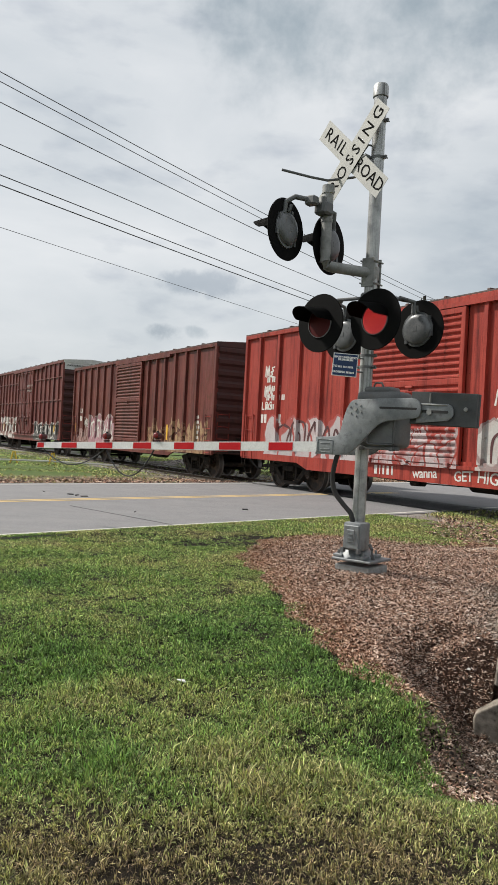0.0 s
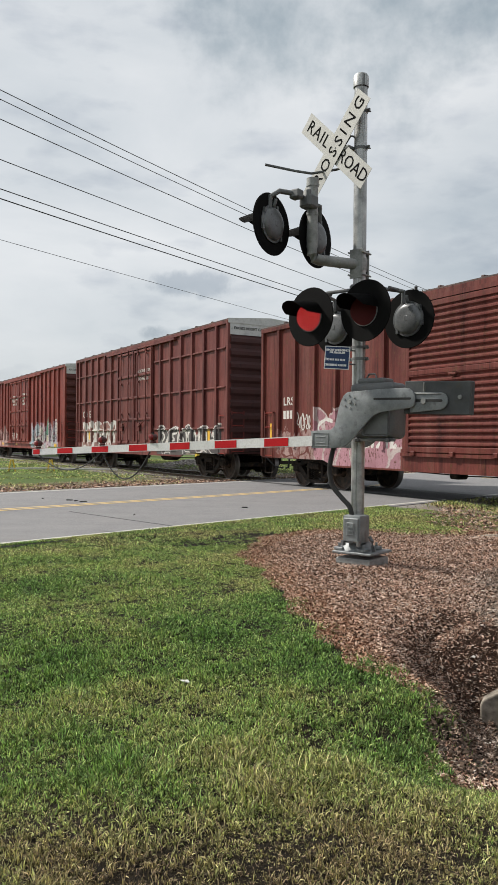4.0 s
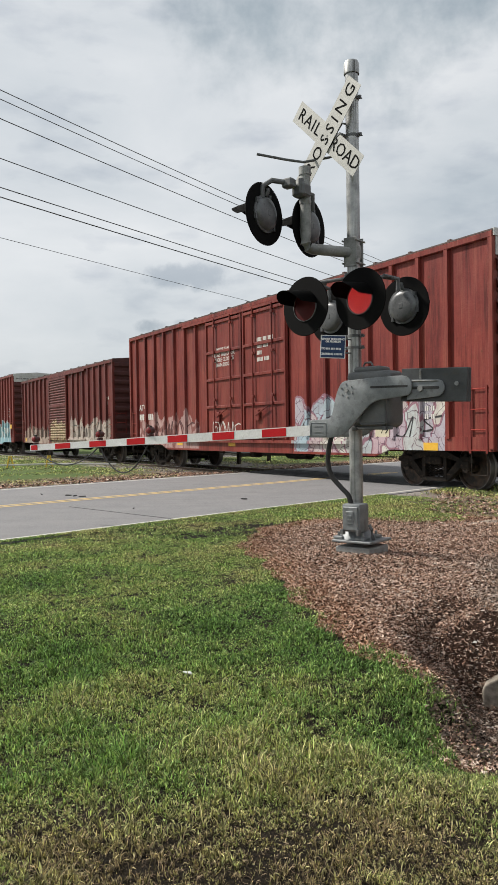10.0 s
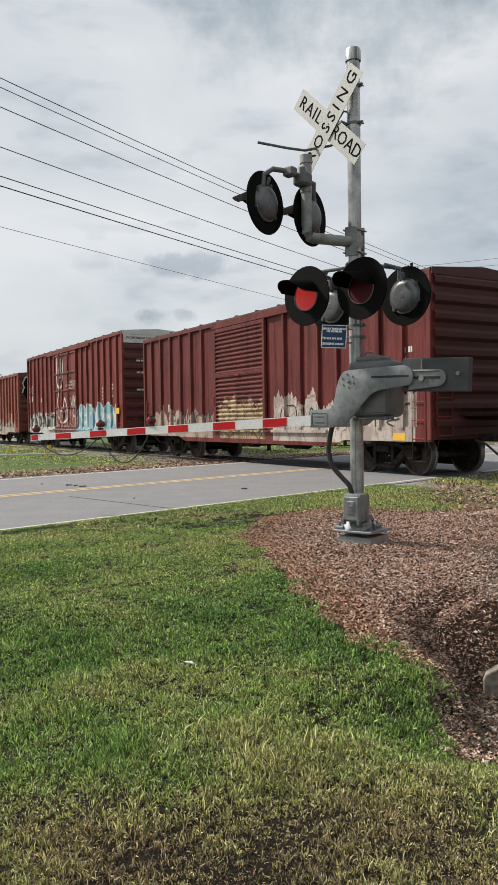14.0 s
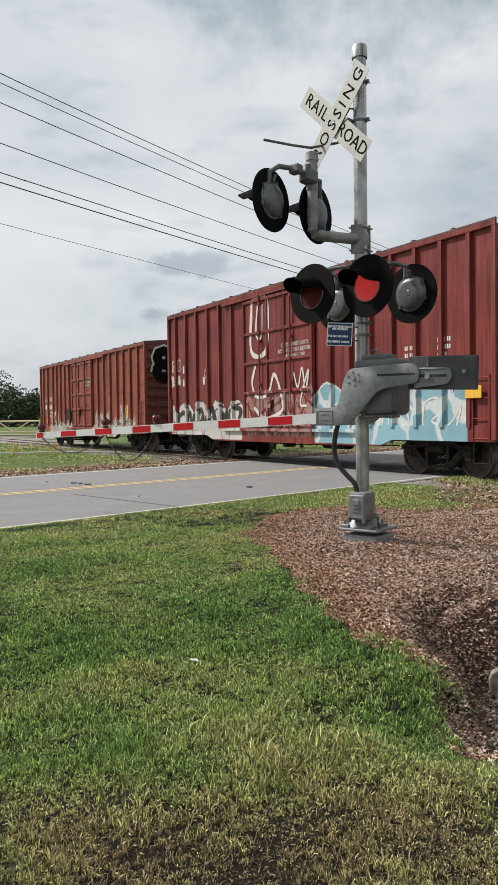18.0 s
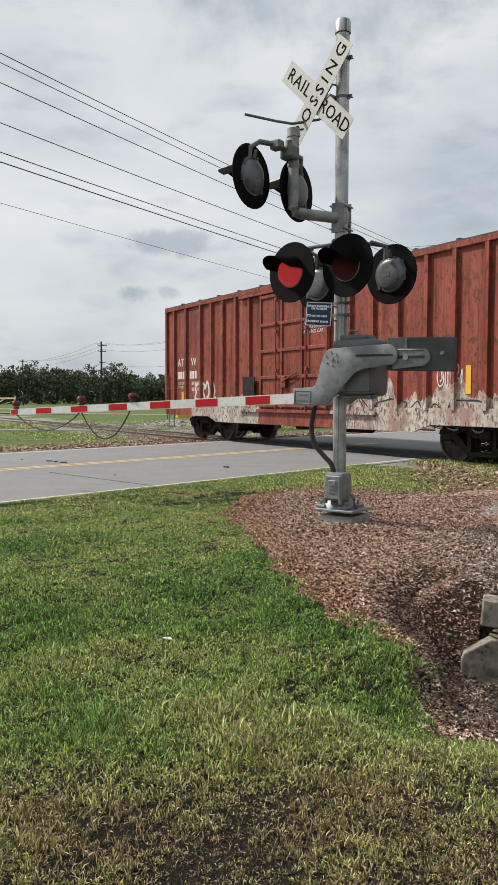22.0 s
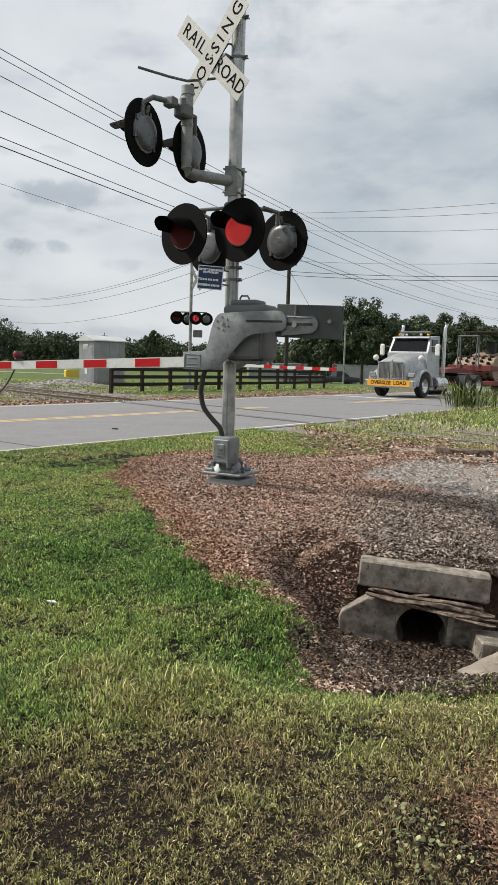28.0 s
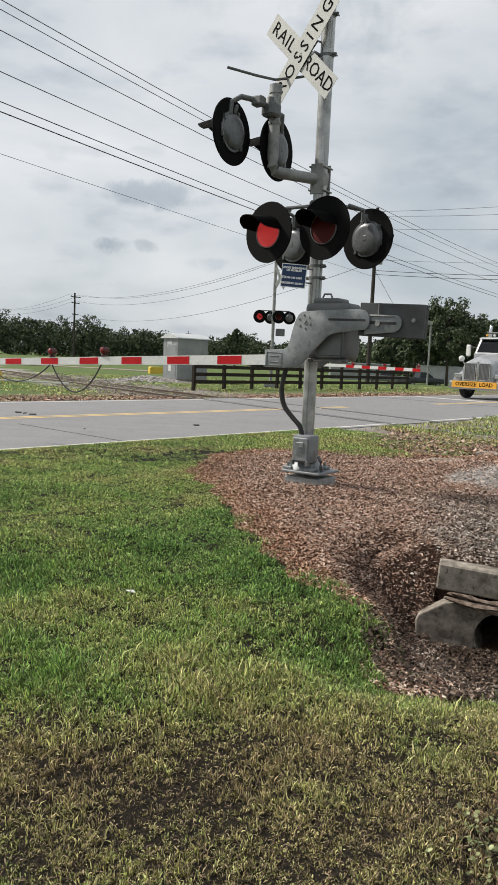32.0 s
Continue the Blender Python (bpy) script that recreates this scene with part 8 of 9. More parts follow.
boxed("visor", (0.20, 1.80, 0.05), (-0.74, 0, 2.66), SILVER, trk, "", 0.015, Matrix.Rotation(radians(14), 3, "Y"))
boxed("roof_lightbar", (0.16, 1.5, 0.08), (-1.1, 0, 2.91), STEEL_GREY, trk, "pale light bar", 0.03)
for y in (-0.7, -0.35, 0.35, 0.7):
    boxed("marker_lamp", (0.10, 0.10, 0.09), (-0.98, y, 2.80), ORANGE if abs(y) > 0.5 else SIGN_WHITE, trk, "", 0.02)
for s in (-1, 1):
    boxed("frame_rail", (9.0, 0.10, 0.26), (-3.6, s * 0.42, 0.78), RUNNING, trk)
boxed("fifth_wheel", (1.0, 0.9, 0.12), (-5.7, 0, 1.02), RUNNING, trk, "", 0.02)
boxed("mudguard", (0.9, 0.55, 0.04), (-5.0, 0.92, 1.10), STEEL_GREY, trk)

trailer = thing("lowboy_trailer", TX @ pose(1.1, 0, 0), "low red flatbed trailer behind the truck", "trailer")
bm = bmesh.new()
bm_prism(bm, [(-4.9, 1.30), (-4.9, 1.12), (-6.8, 1.10), (-8.3, 0.55), (-8.3, 0.35), (-8.9, 0.35), (-8.9, 0.75), (-7.4, 1.30), (-6.6, 1.38)], 0.9)
part("gooseneck", bm, RED_M, trailer, "red gooseneck", smooth=False)
boxed("deck", (8.5, 2.6, 0.22), (-13.0, 0, 0.62), RED_M, trailer, "low deck", 0.02)
for x in (-15.6, -16.9):
    for s in (-1, 1):
        road_wheel(trailer, x, s * 1.0, 0.45, 0.5, STEEL_GREY)
roller = thing("soil_compactor", TX @ pose(1.2, 0, 0.73), "cream and red soil compactor with a studded drum", "road roller")
bm = bmesh.new()
bm_cyl(bm, (-9.9, -1.05, 0.66), (-9.9, 1.05, 0.66), 0.58, 30)
drum = part("drum", bm, CREAM_M, roller, "tan steel drum")
pad_me = cached("pad", lambda b: bm_box(b, (0.16, 0.16, 0.12), (0, 0, 0), bevel=0.02), RUNNING)
for j in range(14):
    for y in (-0.8, -0.4, 0.0, 0.4, 0.8):
        q = (j + (0.5 if y in (-0.4, 0.4) else 0)) * math.tau / 14
        shared("pad", pad_me, drum, Matrix.Translation((-9.9 + 0.61 * math.cos(q), y, 0.66 + 0.61 * math.sin(q))) @ Matrix.Rotation(-q, 4, "Y"))
bm = bmesh.new()
for s in (-1, 1):
    bm_box(bm, (2.0, 0.12, 0.24), (-9.9, s * 1.14, 0.66), bevel=0.02)
bm_box(bm, (0.16, 2.4, 0.30), (-8.9, 0, 0.66), bevel=0.02)
part("drum_frame", bm, RED_M, roller, "red drum frame")
bm = bmesh.new()
loft(bm, [[(-11.0, -0.8, 0.5), (-11.0, 0.8, 0.5), (-11.1, 0.8, 1.4), (-11.1, -0.8, 1.4)], [(-12.2, -0.9, 0.5), (-12.2, 0.9, 0.5), (-12.2, 0.9, 1.55), (-12.2, -0.9, 1.55)], [(-14.2, -0.9, 0.55), (-14.2, 0.9, 0.55), (-14.1, 0.8, 1.35), (-14.1, -0.8, 1.35)]])
part("engine_body", bm, CREAM_M, roller, "cream engine body", smooth=False)
for x in (-10.9, -12.4):
    for s in (-1, 1):
        rod("canopy_post", (x, s * 0.8, 1.3), (x, s * 0.8, 2.55), 0.04, RUNNING, roller)
boxed("canopy", (2.2, 2.0, 0.12), (-11.6, 0, 2.6), RUNNING, roller, "dark canopy", 0.03)
boxed("seat", (0.5, 0.5, 0.9), (-11.8, 0, 1.7), RUBBER, roller, "", 0.06)
for s in (-1, 1):
    bm = bmesh.new()
    bm_tube(bm, [(-8.4, s * 0.5, 0.7), (-8.5, s * 0.5, 2.3)], 0.035, 8)
    bm_tube(bm, [(-8.8, s * 0.5, 0.7), (-8.7, s * 0.5, 2.3)], 0.035, 8)
    part("guard_frame", bm, STEEL_GREY, roller)
boxed("guard_top", (0.3, 1.1, 0.06), (-8.6, 0, 2.31), STEEL_GREY, roller, "", 0.02)
for s in (-1, 1):
    road_wheel(roller, -13.3, s * 0.95, 0.70, 0.5, CREAM_M)

DARK_CAR = worn("dark_car_paint", (0.022, 0.024, 0.027), (0.03, 0.032, 0.036), 2, 60, 0.3, 0.1, 0.01)
def pickup(x, y, yaw, paint, label):
    z = land1(x, y)
    p = thing("pickup_truck", pose(x, y, z, 0, 0, yaw), label, "pickup truck", "parked vehicles")
    bm = bmesh.new()
    bm_prism(bm, [(-2.7, 0.45), (2.6, 0.45), (2.65, 0.75), (2.55, 1.05), (1.2, 1.15), (-0.6, 1.15), (-2.7, 1.12)], 1.85, None, 0.06)
    part("body", bm, paint, p)
    bm = bmesh.new()
    loft(bm, [[(1.25, -0.85, 1.1), (1.25, 0.85, 1.1), (-0.75, 0.85, 1.1), (-0.75, -0.85, 1.1)], [(0.45, -0.70, 1.78), (0.45, 0.70, 1.78), (-0.60, 0.70, 1.78), (-0.60, -0.70, 1.78)]])
    part("cabin", bm, GLASS, p, smooth=False)
    boxed("roof", (1.1, 1.42, 0.05), (-0.08, 0, 1.79), paint, p, "", 0.02)
    for wx in (-1.75, 1.75):
        for wy in (-0.82, 0.82):
            road_wheel(p, wx, wy, 0.38, 0.26, GALV)


pickup(27.2, 95.0, 12, DARK_CAR, "dark pickup truck parked by the far trees")
pickup(23.5, 97.0, 160, STEEL_GREY, "grey pickup truck parked by the far trees")
for x, y, l, h, yaw, mat, lab in ((33.0, 103, 9, 2.3, 6, SHED_ROOF, "low pale trailer parked far off"), (21.0, 104, 8, 2.2, -4, SHED, "low grey container parked far off"), (38.0, 98, 6, 1.9, 8, FENCE, "dark low shed far off")):
    c = thing("storage_unit", pose(x, y, land1(x, y), 0, 0, yaw), lab, "storage unit", "far sheds")
    boxed("body", (l, 2.4, h), (0, 0, h / 2 + 0.3), mat, c, "", 0.04)
    boxed("roof", (l + 0.15, 2.55, 0.1), (0, 0, h + 0.35), SHED_ROOF, c, "", 0.02)
    for k in range(int(l / 1.5)):
        boxed("panel_seam", (0.05, 0.03, h - 0.2), (-l / 2 + 0.8 + k * 1.5, -1.21, h / 2 + 0.3), mat, c)

# ---------------------------------------------------------------- trees
# Distance haze is put into the leaf colour: bluer greens, low contrast.
LEAF = island_material("hazed_tree_leaf", ((0.0, (0.028, 0.042, 0.026)), (0.45, (0.064, 0.086, 0.048)), (0.8, (0.112, 0.138, 0.074)), (1.0, (0.170, 0.190, 0.108))), 0.8, 0.0, 0.15)
BARK = worn("tree_bark", (0.05, 0.042, 0.034), (0.10, 0.085, 0.07), 4, 40, 0.95, 0, 0.4, 0.1)


def leaf_cloud(rng, centres, radii, per, size):
    """Small leaf sprays scattered through clumps: arrays of quads."""
    k = len(centres) * per
    c = np.repeat(centres, per, 0)
    r = np.repeat(radii, per)
    d = rng.normal(size=(k, 3))
    d /= np.linalg.norm(d, axis=1)[:, None]
    p = c + d * (r * rng.uniform(0.45, 1.05, k))[:, None]
    nrm = d + rng.normal(0, 0.6, (k, 3))
    nrm /= np.linalg.norm(nrm, axis=1)[:, None]
    a = np.cross(nrm, rng.normal(size=(k, 3)))
    a /= np.linalg.norm(a, axis=1)[:, None]
    b = np.cross(nrm, a)
    s = (rng.uniform(0.6, 1.4, k) * size)[:, None]
    v = np.stack([p - a * s, p - b * s * 0.55 + nrm * s * 0.2, p + a * s, p + b * s * 0.55 - nrm * s * 0.15], 1)
    return v.reshape(-1, 3)


def quads(k):
    return np.arange(k * 4).reshape(-1, 4)


def crown_shape(rng, h, w, clumps):
    u = rng.normal(size=(clumps, 3))
    u /= np.linalg.norm(u, axis=1)[:, None]
    u *= rng.uniform(0.35, 1.0, clumps)[:, None] ** 0.6
    c = u * np.array([w, w, h * 0.36]) + np.array([0, 0, h * 0.60])
    return c, rng.uniform(0.16, 0.30, clumps) * w


def tree(x, y, h, w, seed, label):
    rng = np.random.default_rng(seed)
    z = land1(x, y)
    t = thing("tree", pose(x, y, z, 0, 0, seed * 37), label, "tree", "trees")
    bm = bmesh.new()
    lean = rng.uniform(-0.3, 0.3, 2)
    bm_cyl(bm, (0, 0, -0.2), (lean[0], lean[1], h * 0.45), 0.22, 10, 0.13)
    for k in range(6):
        q = k * 1.05 + rng.uniform(0, 0.6)
        bm_cyl(bm, (lean[0], lean[1], h * (0.28 + 0.03 * k)), (math.cos(q) * w * 0.6, math.sin(q) * w * 0.6, h * (0.5 + 0.06 * k)), 0.08, 6, 0.03)
    part("trunk", bm, BARK, t, "grey-brown trunk with spreading limbs")
    c, r = crown_shape(rng, h, w, 60)
    v = leaf_cloud(rng, c, r, 150, 0.165)
    ob = new("crown", mesh_from("crown", v, quads(len(v) // 4), LEAF))
    ob.parent = t
    ob["label"] = "uneven crown of dark green leaves"


SKY_AZ = [-26, -22, -19.5, -17.5, -16.6, -15.6, -14.5, -11.9, -8.6, -7, -3.3, -0.5, 2.2, 4, 10, 14, 16, 17.4, 19.5, 21.5, 24, 26.6, 36]
SKY_EL = [2.8, 3.2, 3.4, 3.3, 2.4, 2.7, 2.9, 2.2, 2.7, 2.0, 1.85, 1.6, 2.0, 1.7, 1.9, 2.8, 3.6, 4.1, 3.9, 3.8, 3.5, 3.7, 3.8]


def woods():
    rng = np.random.default_rng(24)
    allv = []
    for row in range(3):
        az = -27.0
        while az < 38:
            d = float(np.interp(az, [-30, 8, 15, 40], [225, 215, 135, 130])) + row * 9
            h = (math.tan(radians(float(np.interp(az, SKY_AZ, SKY_EL)))) * d + 1.3) * rng.uniform(0.70, 1.10) * (0.86 if row == 0 else 1.0)
            w = rng.uniform(2.6, 4.2)
            c, r = crown_shape(rng, h, w, 24)
            low = rng.normal(size=(8, 3)) * np.array([w * 0.7, w * 0.7, h * 0.10]) + np.array([0, 0, h * 0.18])
            c, r = np.concatenate([c, low]), np.concatenate([r * 1.5, np.full(8, w * 0.34)])
            x, y = d * math.sin(radians(az)), d * math.cos(radians(az))
            c = c + np.array([x, y, land1(x, y)])
            allv.append(leaf_cloud(rng, c, r, 19, 0.36))
            az += math.degrees(w * rng.uniform(0.55, 0.95) / d)
    v = np.concatenate(allv)
    tagged(new("far_woods", mesh_from("far_woods", v, quads(len(v) // 4), LEAF)), "dark green line of woods beyond the fields", "woods", kind="stuff")


woods()
for j, (az, d, el, w) in enumerate(((15.4, 106, 4.4, 3.0), (16.5, 108, 5.0, 3.3), (17.7, 104, 5.5, 3.6), (19.4, 116, 4.5, 3.0), (21.3, 118, 4.2, 3.4), (23.2, 120, 4.2, 3.2), (25.2, 120, 4.3, 3.2), (18.9, 110, 4.1, 2.8), (20.2, 112, 3.9, 3.0), (22.2, 116, 3.6, 3.0), (24.3, 112, 3.3, 2.6), (26.4, 108, 3.5, 2.8), (13.6, 112, 2.5, 2.2), (2.2, 150, 2.35, 1.6))):
    x, y = d * math.sin(radians(az)), d * math.cos(radians(az))
    h = math.tan(radians(el)) * d + 1.28 - land1(x, y)
    tree(x, y, h * 0.98, w, 40 + j, "tall dark green broadleaf tree at the field's edge")

# ---------------------------------------------------------------- small ground cover
def wedge(rng, k, r0, r1, a0, a1, power=1.0):
    """Points in a sector round the walk, denser near by."""
    a = np.radians(rng.uniform(a0, a1, k))
    r = r0 + (r1 - r0) * rng.uniform(0, 1, k) ** power
    return r * np.sin(a), r * np.cos(a)


def on_grass(x, y):
    n = x * N.x + y * N.y
    m = x * M.x + y * M.y - TRACK
    pd = poly_dist(x, y, MULCH)
    return (n < 8.385 + 0.03 * lumps(x, y, 7.0) + 0.02 * lumps(x, y, 23)) & (np.abs(m) > 1.7), pd


def blade_mesh(name, x, y, h, w, lean, rng, mat, dry=None, way=None):
    """Leaves of grass: each a narrow kite, bent over by its lean."""
    k = len(x)
    n = x * N.x + y * N.y
    z = np.where(np.abs(n - 12.38) < 4.10, 0.008, land(x, y) - 0.004)
    la = rng.uniform(0, 6.283, k) if way is None else way
    ang = la + 1.571 + rng.normal(0, 0.5, k)
    sx, sy = np.cos(ang) * w / 2, np.sin(ang) * w / 2
    lx, ly = np.cos(la) * lean * h, np.sin(la) * lean * h
    P = np.stack([x, y, z], 1)
    side = np.stack([sx, sy, rng.normal(0, 0.25, k) * w], 1)
    m1 = np.stack([lx * 0.36, ly * 0.36, h * 0.60], 1)
    tip = np.stack([lx, ly, h * np.clip(1.08 - lean ** 2 * 0.36, 0.25, 1)], 1)
    v = np.stack([P, P + m1 - side, P + tip, P + m1 + side], 1).reshape(-1, 3)
    b = np.arange(k)[:, None] * 4
    f = np.concatenate([b + np.array([[0, 3, 1]]), b + np.array([[1, 3, 2]])], 1).reshape(-1, 3)
    me = mesh_from(name, v, f, mat)
    if dry is not None:
        me.attributes.new("dry", "FLOAT", "POINT").data.foreach_set("value", np.repeat(dry, 4).astype(np.float32))
    return me


def dryness(x, y):
    """Where the lawn is straw-coloured: towards the walker and in worn patches."""
    d = (0.24 + 0.22 * lumps(x + 0.4, y, 2.6)) * step(y, 3.6, 2.5) + 0.24 * step(y, 5.0, 3.2)
    d = d + 0.50 * np.exp(-(((x - 0.45) / 0.55) ** 2 + ((y - 2.95) / 0.45) ** 2)) + 0.5 * np.exp(-(((x - 1.25) / 0.3) ** 2 + ((y - 2.35) / 0.3) ** 2))
    d = d + 0.42 * np.exp(-(((x + 0.15) / 0.35) ** 2 + ((y - 6.6) / 0.45) ** 2)) + 0.5 * np.exp(-(((x - 0.35) / 0.5) ** 2 + ((y - 4.5) / 0.22) ** 2))
    d = d + 0.20 * step(y, 6.8, 8.2) + 0.20 * lumps(x, y, 3.0) + 0.12 * lumps(x + 3, y, 8.5)
    d = d - 0.20 * np.exp(-(((x - 0.55) / 0.5) ** 2 + ((y - 5.0) / 1.2) ** 2)) - 0.07 * np.exp(-((x + 0.4) / 1.6) ** 2 - ((y - 5.2) / 1.2) ** 2)
    d = d + 0.20 * np.exp(-((x + 0.35) / 0.45) ** 2 - ((y - 2.72) / 0.30) ** 2) + 0.14 * np.exp(-((x - 0.30) / 0.35) ** 2 - ((y - 3.0) / 0.20) ** 2)
    return np.clip(d, -0.3, 1.2)


def bare(x, y):
    """Chance that nothing grows: small bare spots in the dry part."""
    s = np.zeros_like(x)
    for cx, cy, rx, ry in ((-0.62, 3.12, 0.14, 0.06), (-0.30, 2.92, 0.16, 0.06), (-0.55, 2.62, 0.14, 0.05), (-0.05, 2.70, 0.13, 0.045), (0.25, 3.03, 0.14, 0.10), (0.50, 2.75, 0.13, 0.045), (0.80, 2.92, 0.10, 0.06), (-0.23, 2.50, 0.10, 0.05), (-0.40, 2.76, 0.16, 0.07), (0.72, 4.15, 0.16, 0.12), (-0.22, 6.7, 0.16, 0.2), (0.62, 2.62, 0.08, 0.03), (0.15, 2.6, 0.10, 0.04), (0.95, 3.1, 0.12, 0.05), (0.05, 2.85, 0.12, 0.05), (1.22, 2.25, 0.17, 0.20), (1.40, 2.5, 0.12, 0.16), (-0.55, 3.2, 0.15, 0.05), (0.45, 3.25, 0.18, 0.05)):
        s = np.maximum(s, np.exp(-((x - cx) / rx) ** 2 - ((y - cy) / ry) ** 2))
    return s


def make_grass():
    rng = np.random.default_rng(11)
    # tufts: leaves that spread from one root
    x, y = wedge(rng, 62000, 1.75, 9.2, -21, 31, 0.85)
    x2, y2 = wedge(rng, 13000, 6.5, 14.5, -24, 20, 0.8)
    x, y = np.repeat(np.concatenate([x, x2]), 14), np.repeat(np.concatenate([y, y2]), 14)
    way, out = rng.uniform(0, 6.283, len(x)), np.abs(rng.normal(0, 1, len(x)))
    wide = np.clip(0.0080 + 0.0014 * y, 0.010, 0.021)
    x, y = x + np.cos(way) * out * wide, y + np.sin(way) * out * wide
    way = way + rng.normal(0, 0.7, len(x))
    ok, pd = on_grass(x, y)
    rag = 0.10 * lumps(x, y, 5.5) + 0.05 * lumps(x, y, 15)
    thin = rng.uniform(size=len(x))
    keep = ok & ((pd < -0.02 + rag) | ((pd < 0.14 + rag) & (thin < 0.15))) & (rng.uniform(size=len(x)) > 0.86 * bare(x, y))
    # Thinned near the walker's left, so the near-black soil stands in for shadow.
    keep &= (lumps(x, y, 47) + 0.7 * lumps(x + 9, y + 4, 83) + rng.uniform(-0.9, 0.9, len(x)) > -1.15 + 0.75 * step(y, 3.6, 2.8) * np.clip(0.6 + 0.8 * lumps(x, y, 4.2), 0, 1.2) + 0.40 * step(x, 0.5, -0.3) * step(y, 3.5, 2.9))
    x, y, way, out = x[keep], y[keep], way[keep], out[keep]
    dry = dryness(x, y)
    tuft = np.clip(0.5 + 0.5 * lumps(x, y, 6.5) + 0.3 * lumps(x, y, 17), 0, 1.4)
    h = rng.uniform(0.018, 0.048, len(x)) * (0.45 + 0.75 * tuft) * np.interp(y, [2.4, 3.0, 3.7, 4.8, 6.0, 8.0], [0.62, 0.78, 1.00, 0.95, 0.70, 0.62]) * np.clip(1.25 - 0.32 * out, 0.35, 1.25)
    tall = rng.uniform(size=len(x)) < 0.012 + 0.10 * np.exp(-((x + 0.25) / 0.55) ** 2 - ((y - 3.45) / 0.35) ** 2) + 0.06 * np.exp(-((x - 1.05) / 0.25) ** 2 - ((y - 2.7) / 0.35) ** 2)
    h = np.where(tall, h * 2.1, h) * np.interp(x * N.x + y * N.y, [7.9, 8.35], [1.0, 0.75])
    w = rng.uniform(0.0032, 0.0070, len(x)) * np.clip(0.60 + y * 0.10, 0.80, 1.75)
    me = blade_mesh("lawn_grass", x, y, h, w * (1 - 0.12 * step(y, 3.4, 2.6)), np.where(tall, rng.uniform(0.2, 0.8, len(x)), np.clip(0.35 + 0.45 * out + 0.25 * step(y, 4.8, 6.2) + rng.normal(0, 0.3, len(x)), 0.1, 1.6)), rng, GRASS, dry, way)
    tagged(new("lawn_grass", me), "uneven green lawn, straw-coloured in worn patches", "grass", kind="stuff")
    # the ragged edge along the road
    rng = np.random.default_rng(15)
    u, n = rng.uniform(-4, 12.5, 70000), 8.40 - np.concatenate([np.abs(rng.normal(0, 0.09, 30000)), rng.uniform(0, 1.1, 40000)])
    x, y = U.x * u + N.x * n, U.y * u + N.y * n
    ok = poly_dist(x, y, MULCH) < 0.05
    x, y = x[ok], y[ok]
    me = blade_mesh("edge_grass", x, y, rng.uniform(0.012, 0.036, len(x)), rng.uniform(0.006, 0.012, len(x)), rng.uniform(0.6, 1.5, len(x)), rng, GRASS, dryness(x, y))
    tagged(new("edge_grass", me), "short yellowish grass creeping onto the road edge", "grass", kind="stuff")
    # the same lawn round about the walker
    rng = np.random.default_rng(13)
    x, y = rng.uniform(-9, 7, 40000), rng.uniform(-6, 11, 40000)
    az, r = np.degrees(np.arctan2(x, y)), np.hypot(x, y)
    ok, pd = on_grass(x, y)
    ok &= (pd < -0.05) & ((r < 1.8) | (az < -20.5) | (az > 30.5))
    x, y = x[ok], y[ok]
    me = blade_mesh("lawn_grass", x, y, rng.uniform(0.02, 0.05, len(x)), rng.uniform(0.012, 0.024, len(x)), rng.uniform(0.45, 1.4, len(x)), rng, GRASS, dryness(x, y))
    tagged(new("lawn_grass", me), "uneven lawn with worn straw-coloured patches", "grass", kind="stuff")
    # the rough verge beyond the mulch and across the track
    rng = np.random.default_rng(12)
    pts = []
    for k, poly, dens in ((26000, [(.3, 10.3), (1.0, 10.6), (2.9, 10.5), (3.0, 12.1), (2.9, 14.0), (0.2, 12.0)], 1),
                          (74000, [(4.5, 15.6), (5.1, 14.1), (5.9, 13.1), (6.6, 12.2), (9.5, 10.4), (15, 9.5), (24, 20), (20, 29), (14.5, 28.2), (11, 25.6), (8.3, 22.2), (6.4, 18.6)], 1),
                          (9000, [(4.2, 4.4), (5.2, 6), (5.6, 8), (9, 7), (8, 3)], 1)):
        px, py = np.array(poly).T
        x, y = rng.uniform(px.min(), px.max(), k), rng.uniform(py.min(), py.max(), k)
        d = poly_dist(x, y, poly)
        ok = (d > 0.05 + 0.25 * lumps(x, y, 2.2)) & (np.abs(np.abs(x * M.x + y * M.y - TRACK) - 0.75) > 0.09) & (np.abs(x * N.x + y * N.y - 12.38) > 4.05)
        pts.append((x[ok], y[ok]))
    s, m = rng.uniform(-14, 12, 30000), rng.choice([-1.55, 0.0], 30000, p=[0.8, 0.2]) + rng.normal(0, 0.33, 30000)          # along the near rail
    x, y = W.x * s + M.x * (TRACK + m), W.y * s + M.y * (TRACK + m)
    ok = ((m < -0.90) | (np.abs(m) < 0.6)) & (x * N.x + y * N.y < 8.05)
    pts.append((x[ok], y[ok]))
    x, y = np.concatenate([p[0] for p in pts]), np.concatenate([p[1] for p in pts])
    far = step(y, 13.5, 16)
    h = rng.uniform(0.025, 0.06, len(x)) * (1 + 2.2 * far * (0.3 + 0.7 * np.clip(lumps(x, y, 1.1), 0, 1)))
    me = blade_mesh("verge_grass", x, y, h, rng.uniform(0.007, 0.014, len(x)) * (1 + 0.9 * far), rng.uniform(0.3, 1.1, len(x)), rng, GRASS, np.clip(0.28 + 0.10 * far + 0.25 * lumps(x, y, 1.7), 0, 1))
    tagged(new("verge_grass", me), "tall yellow-green grass on the verge by the track", "grass", kind="stuff")
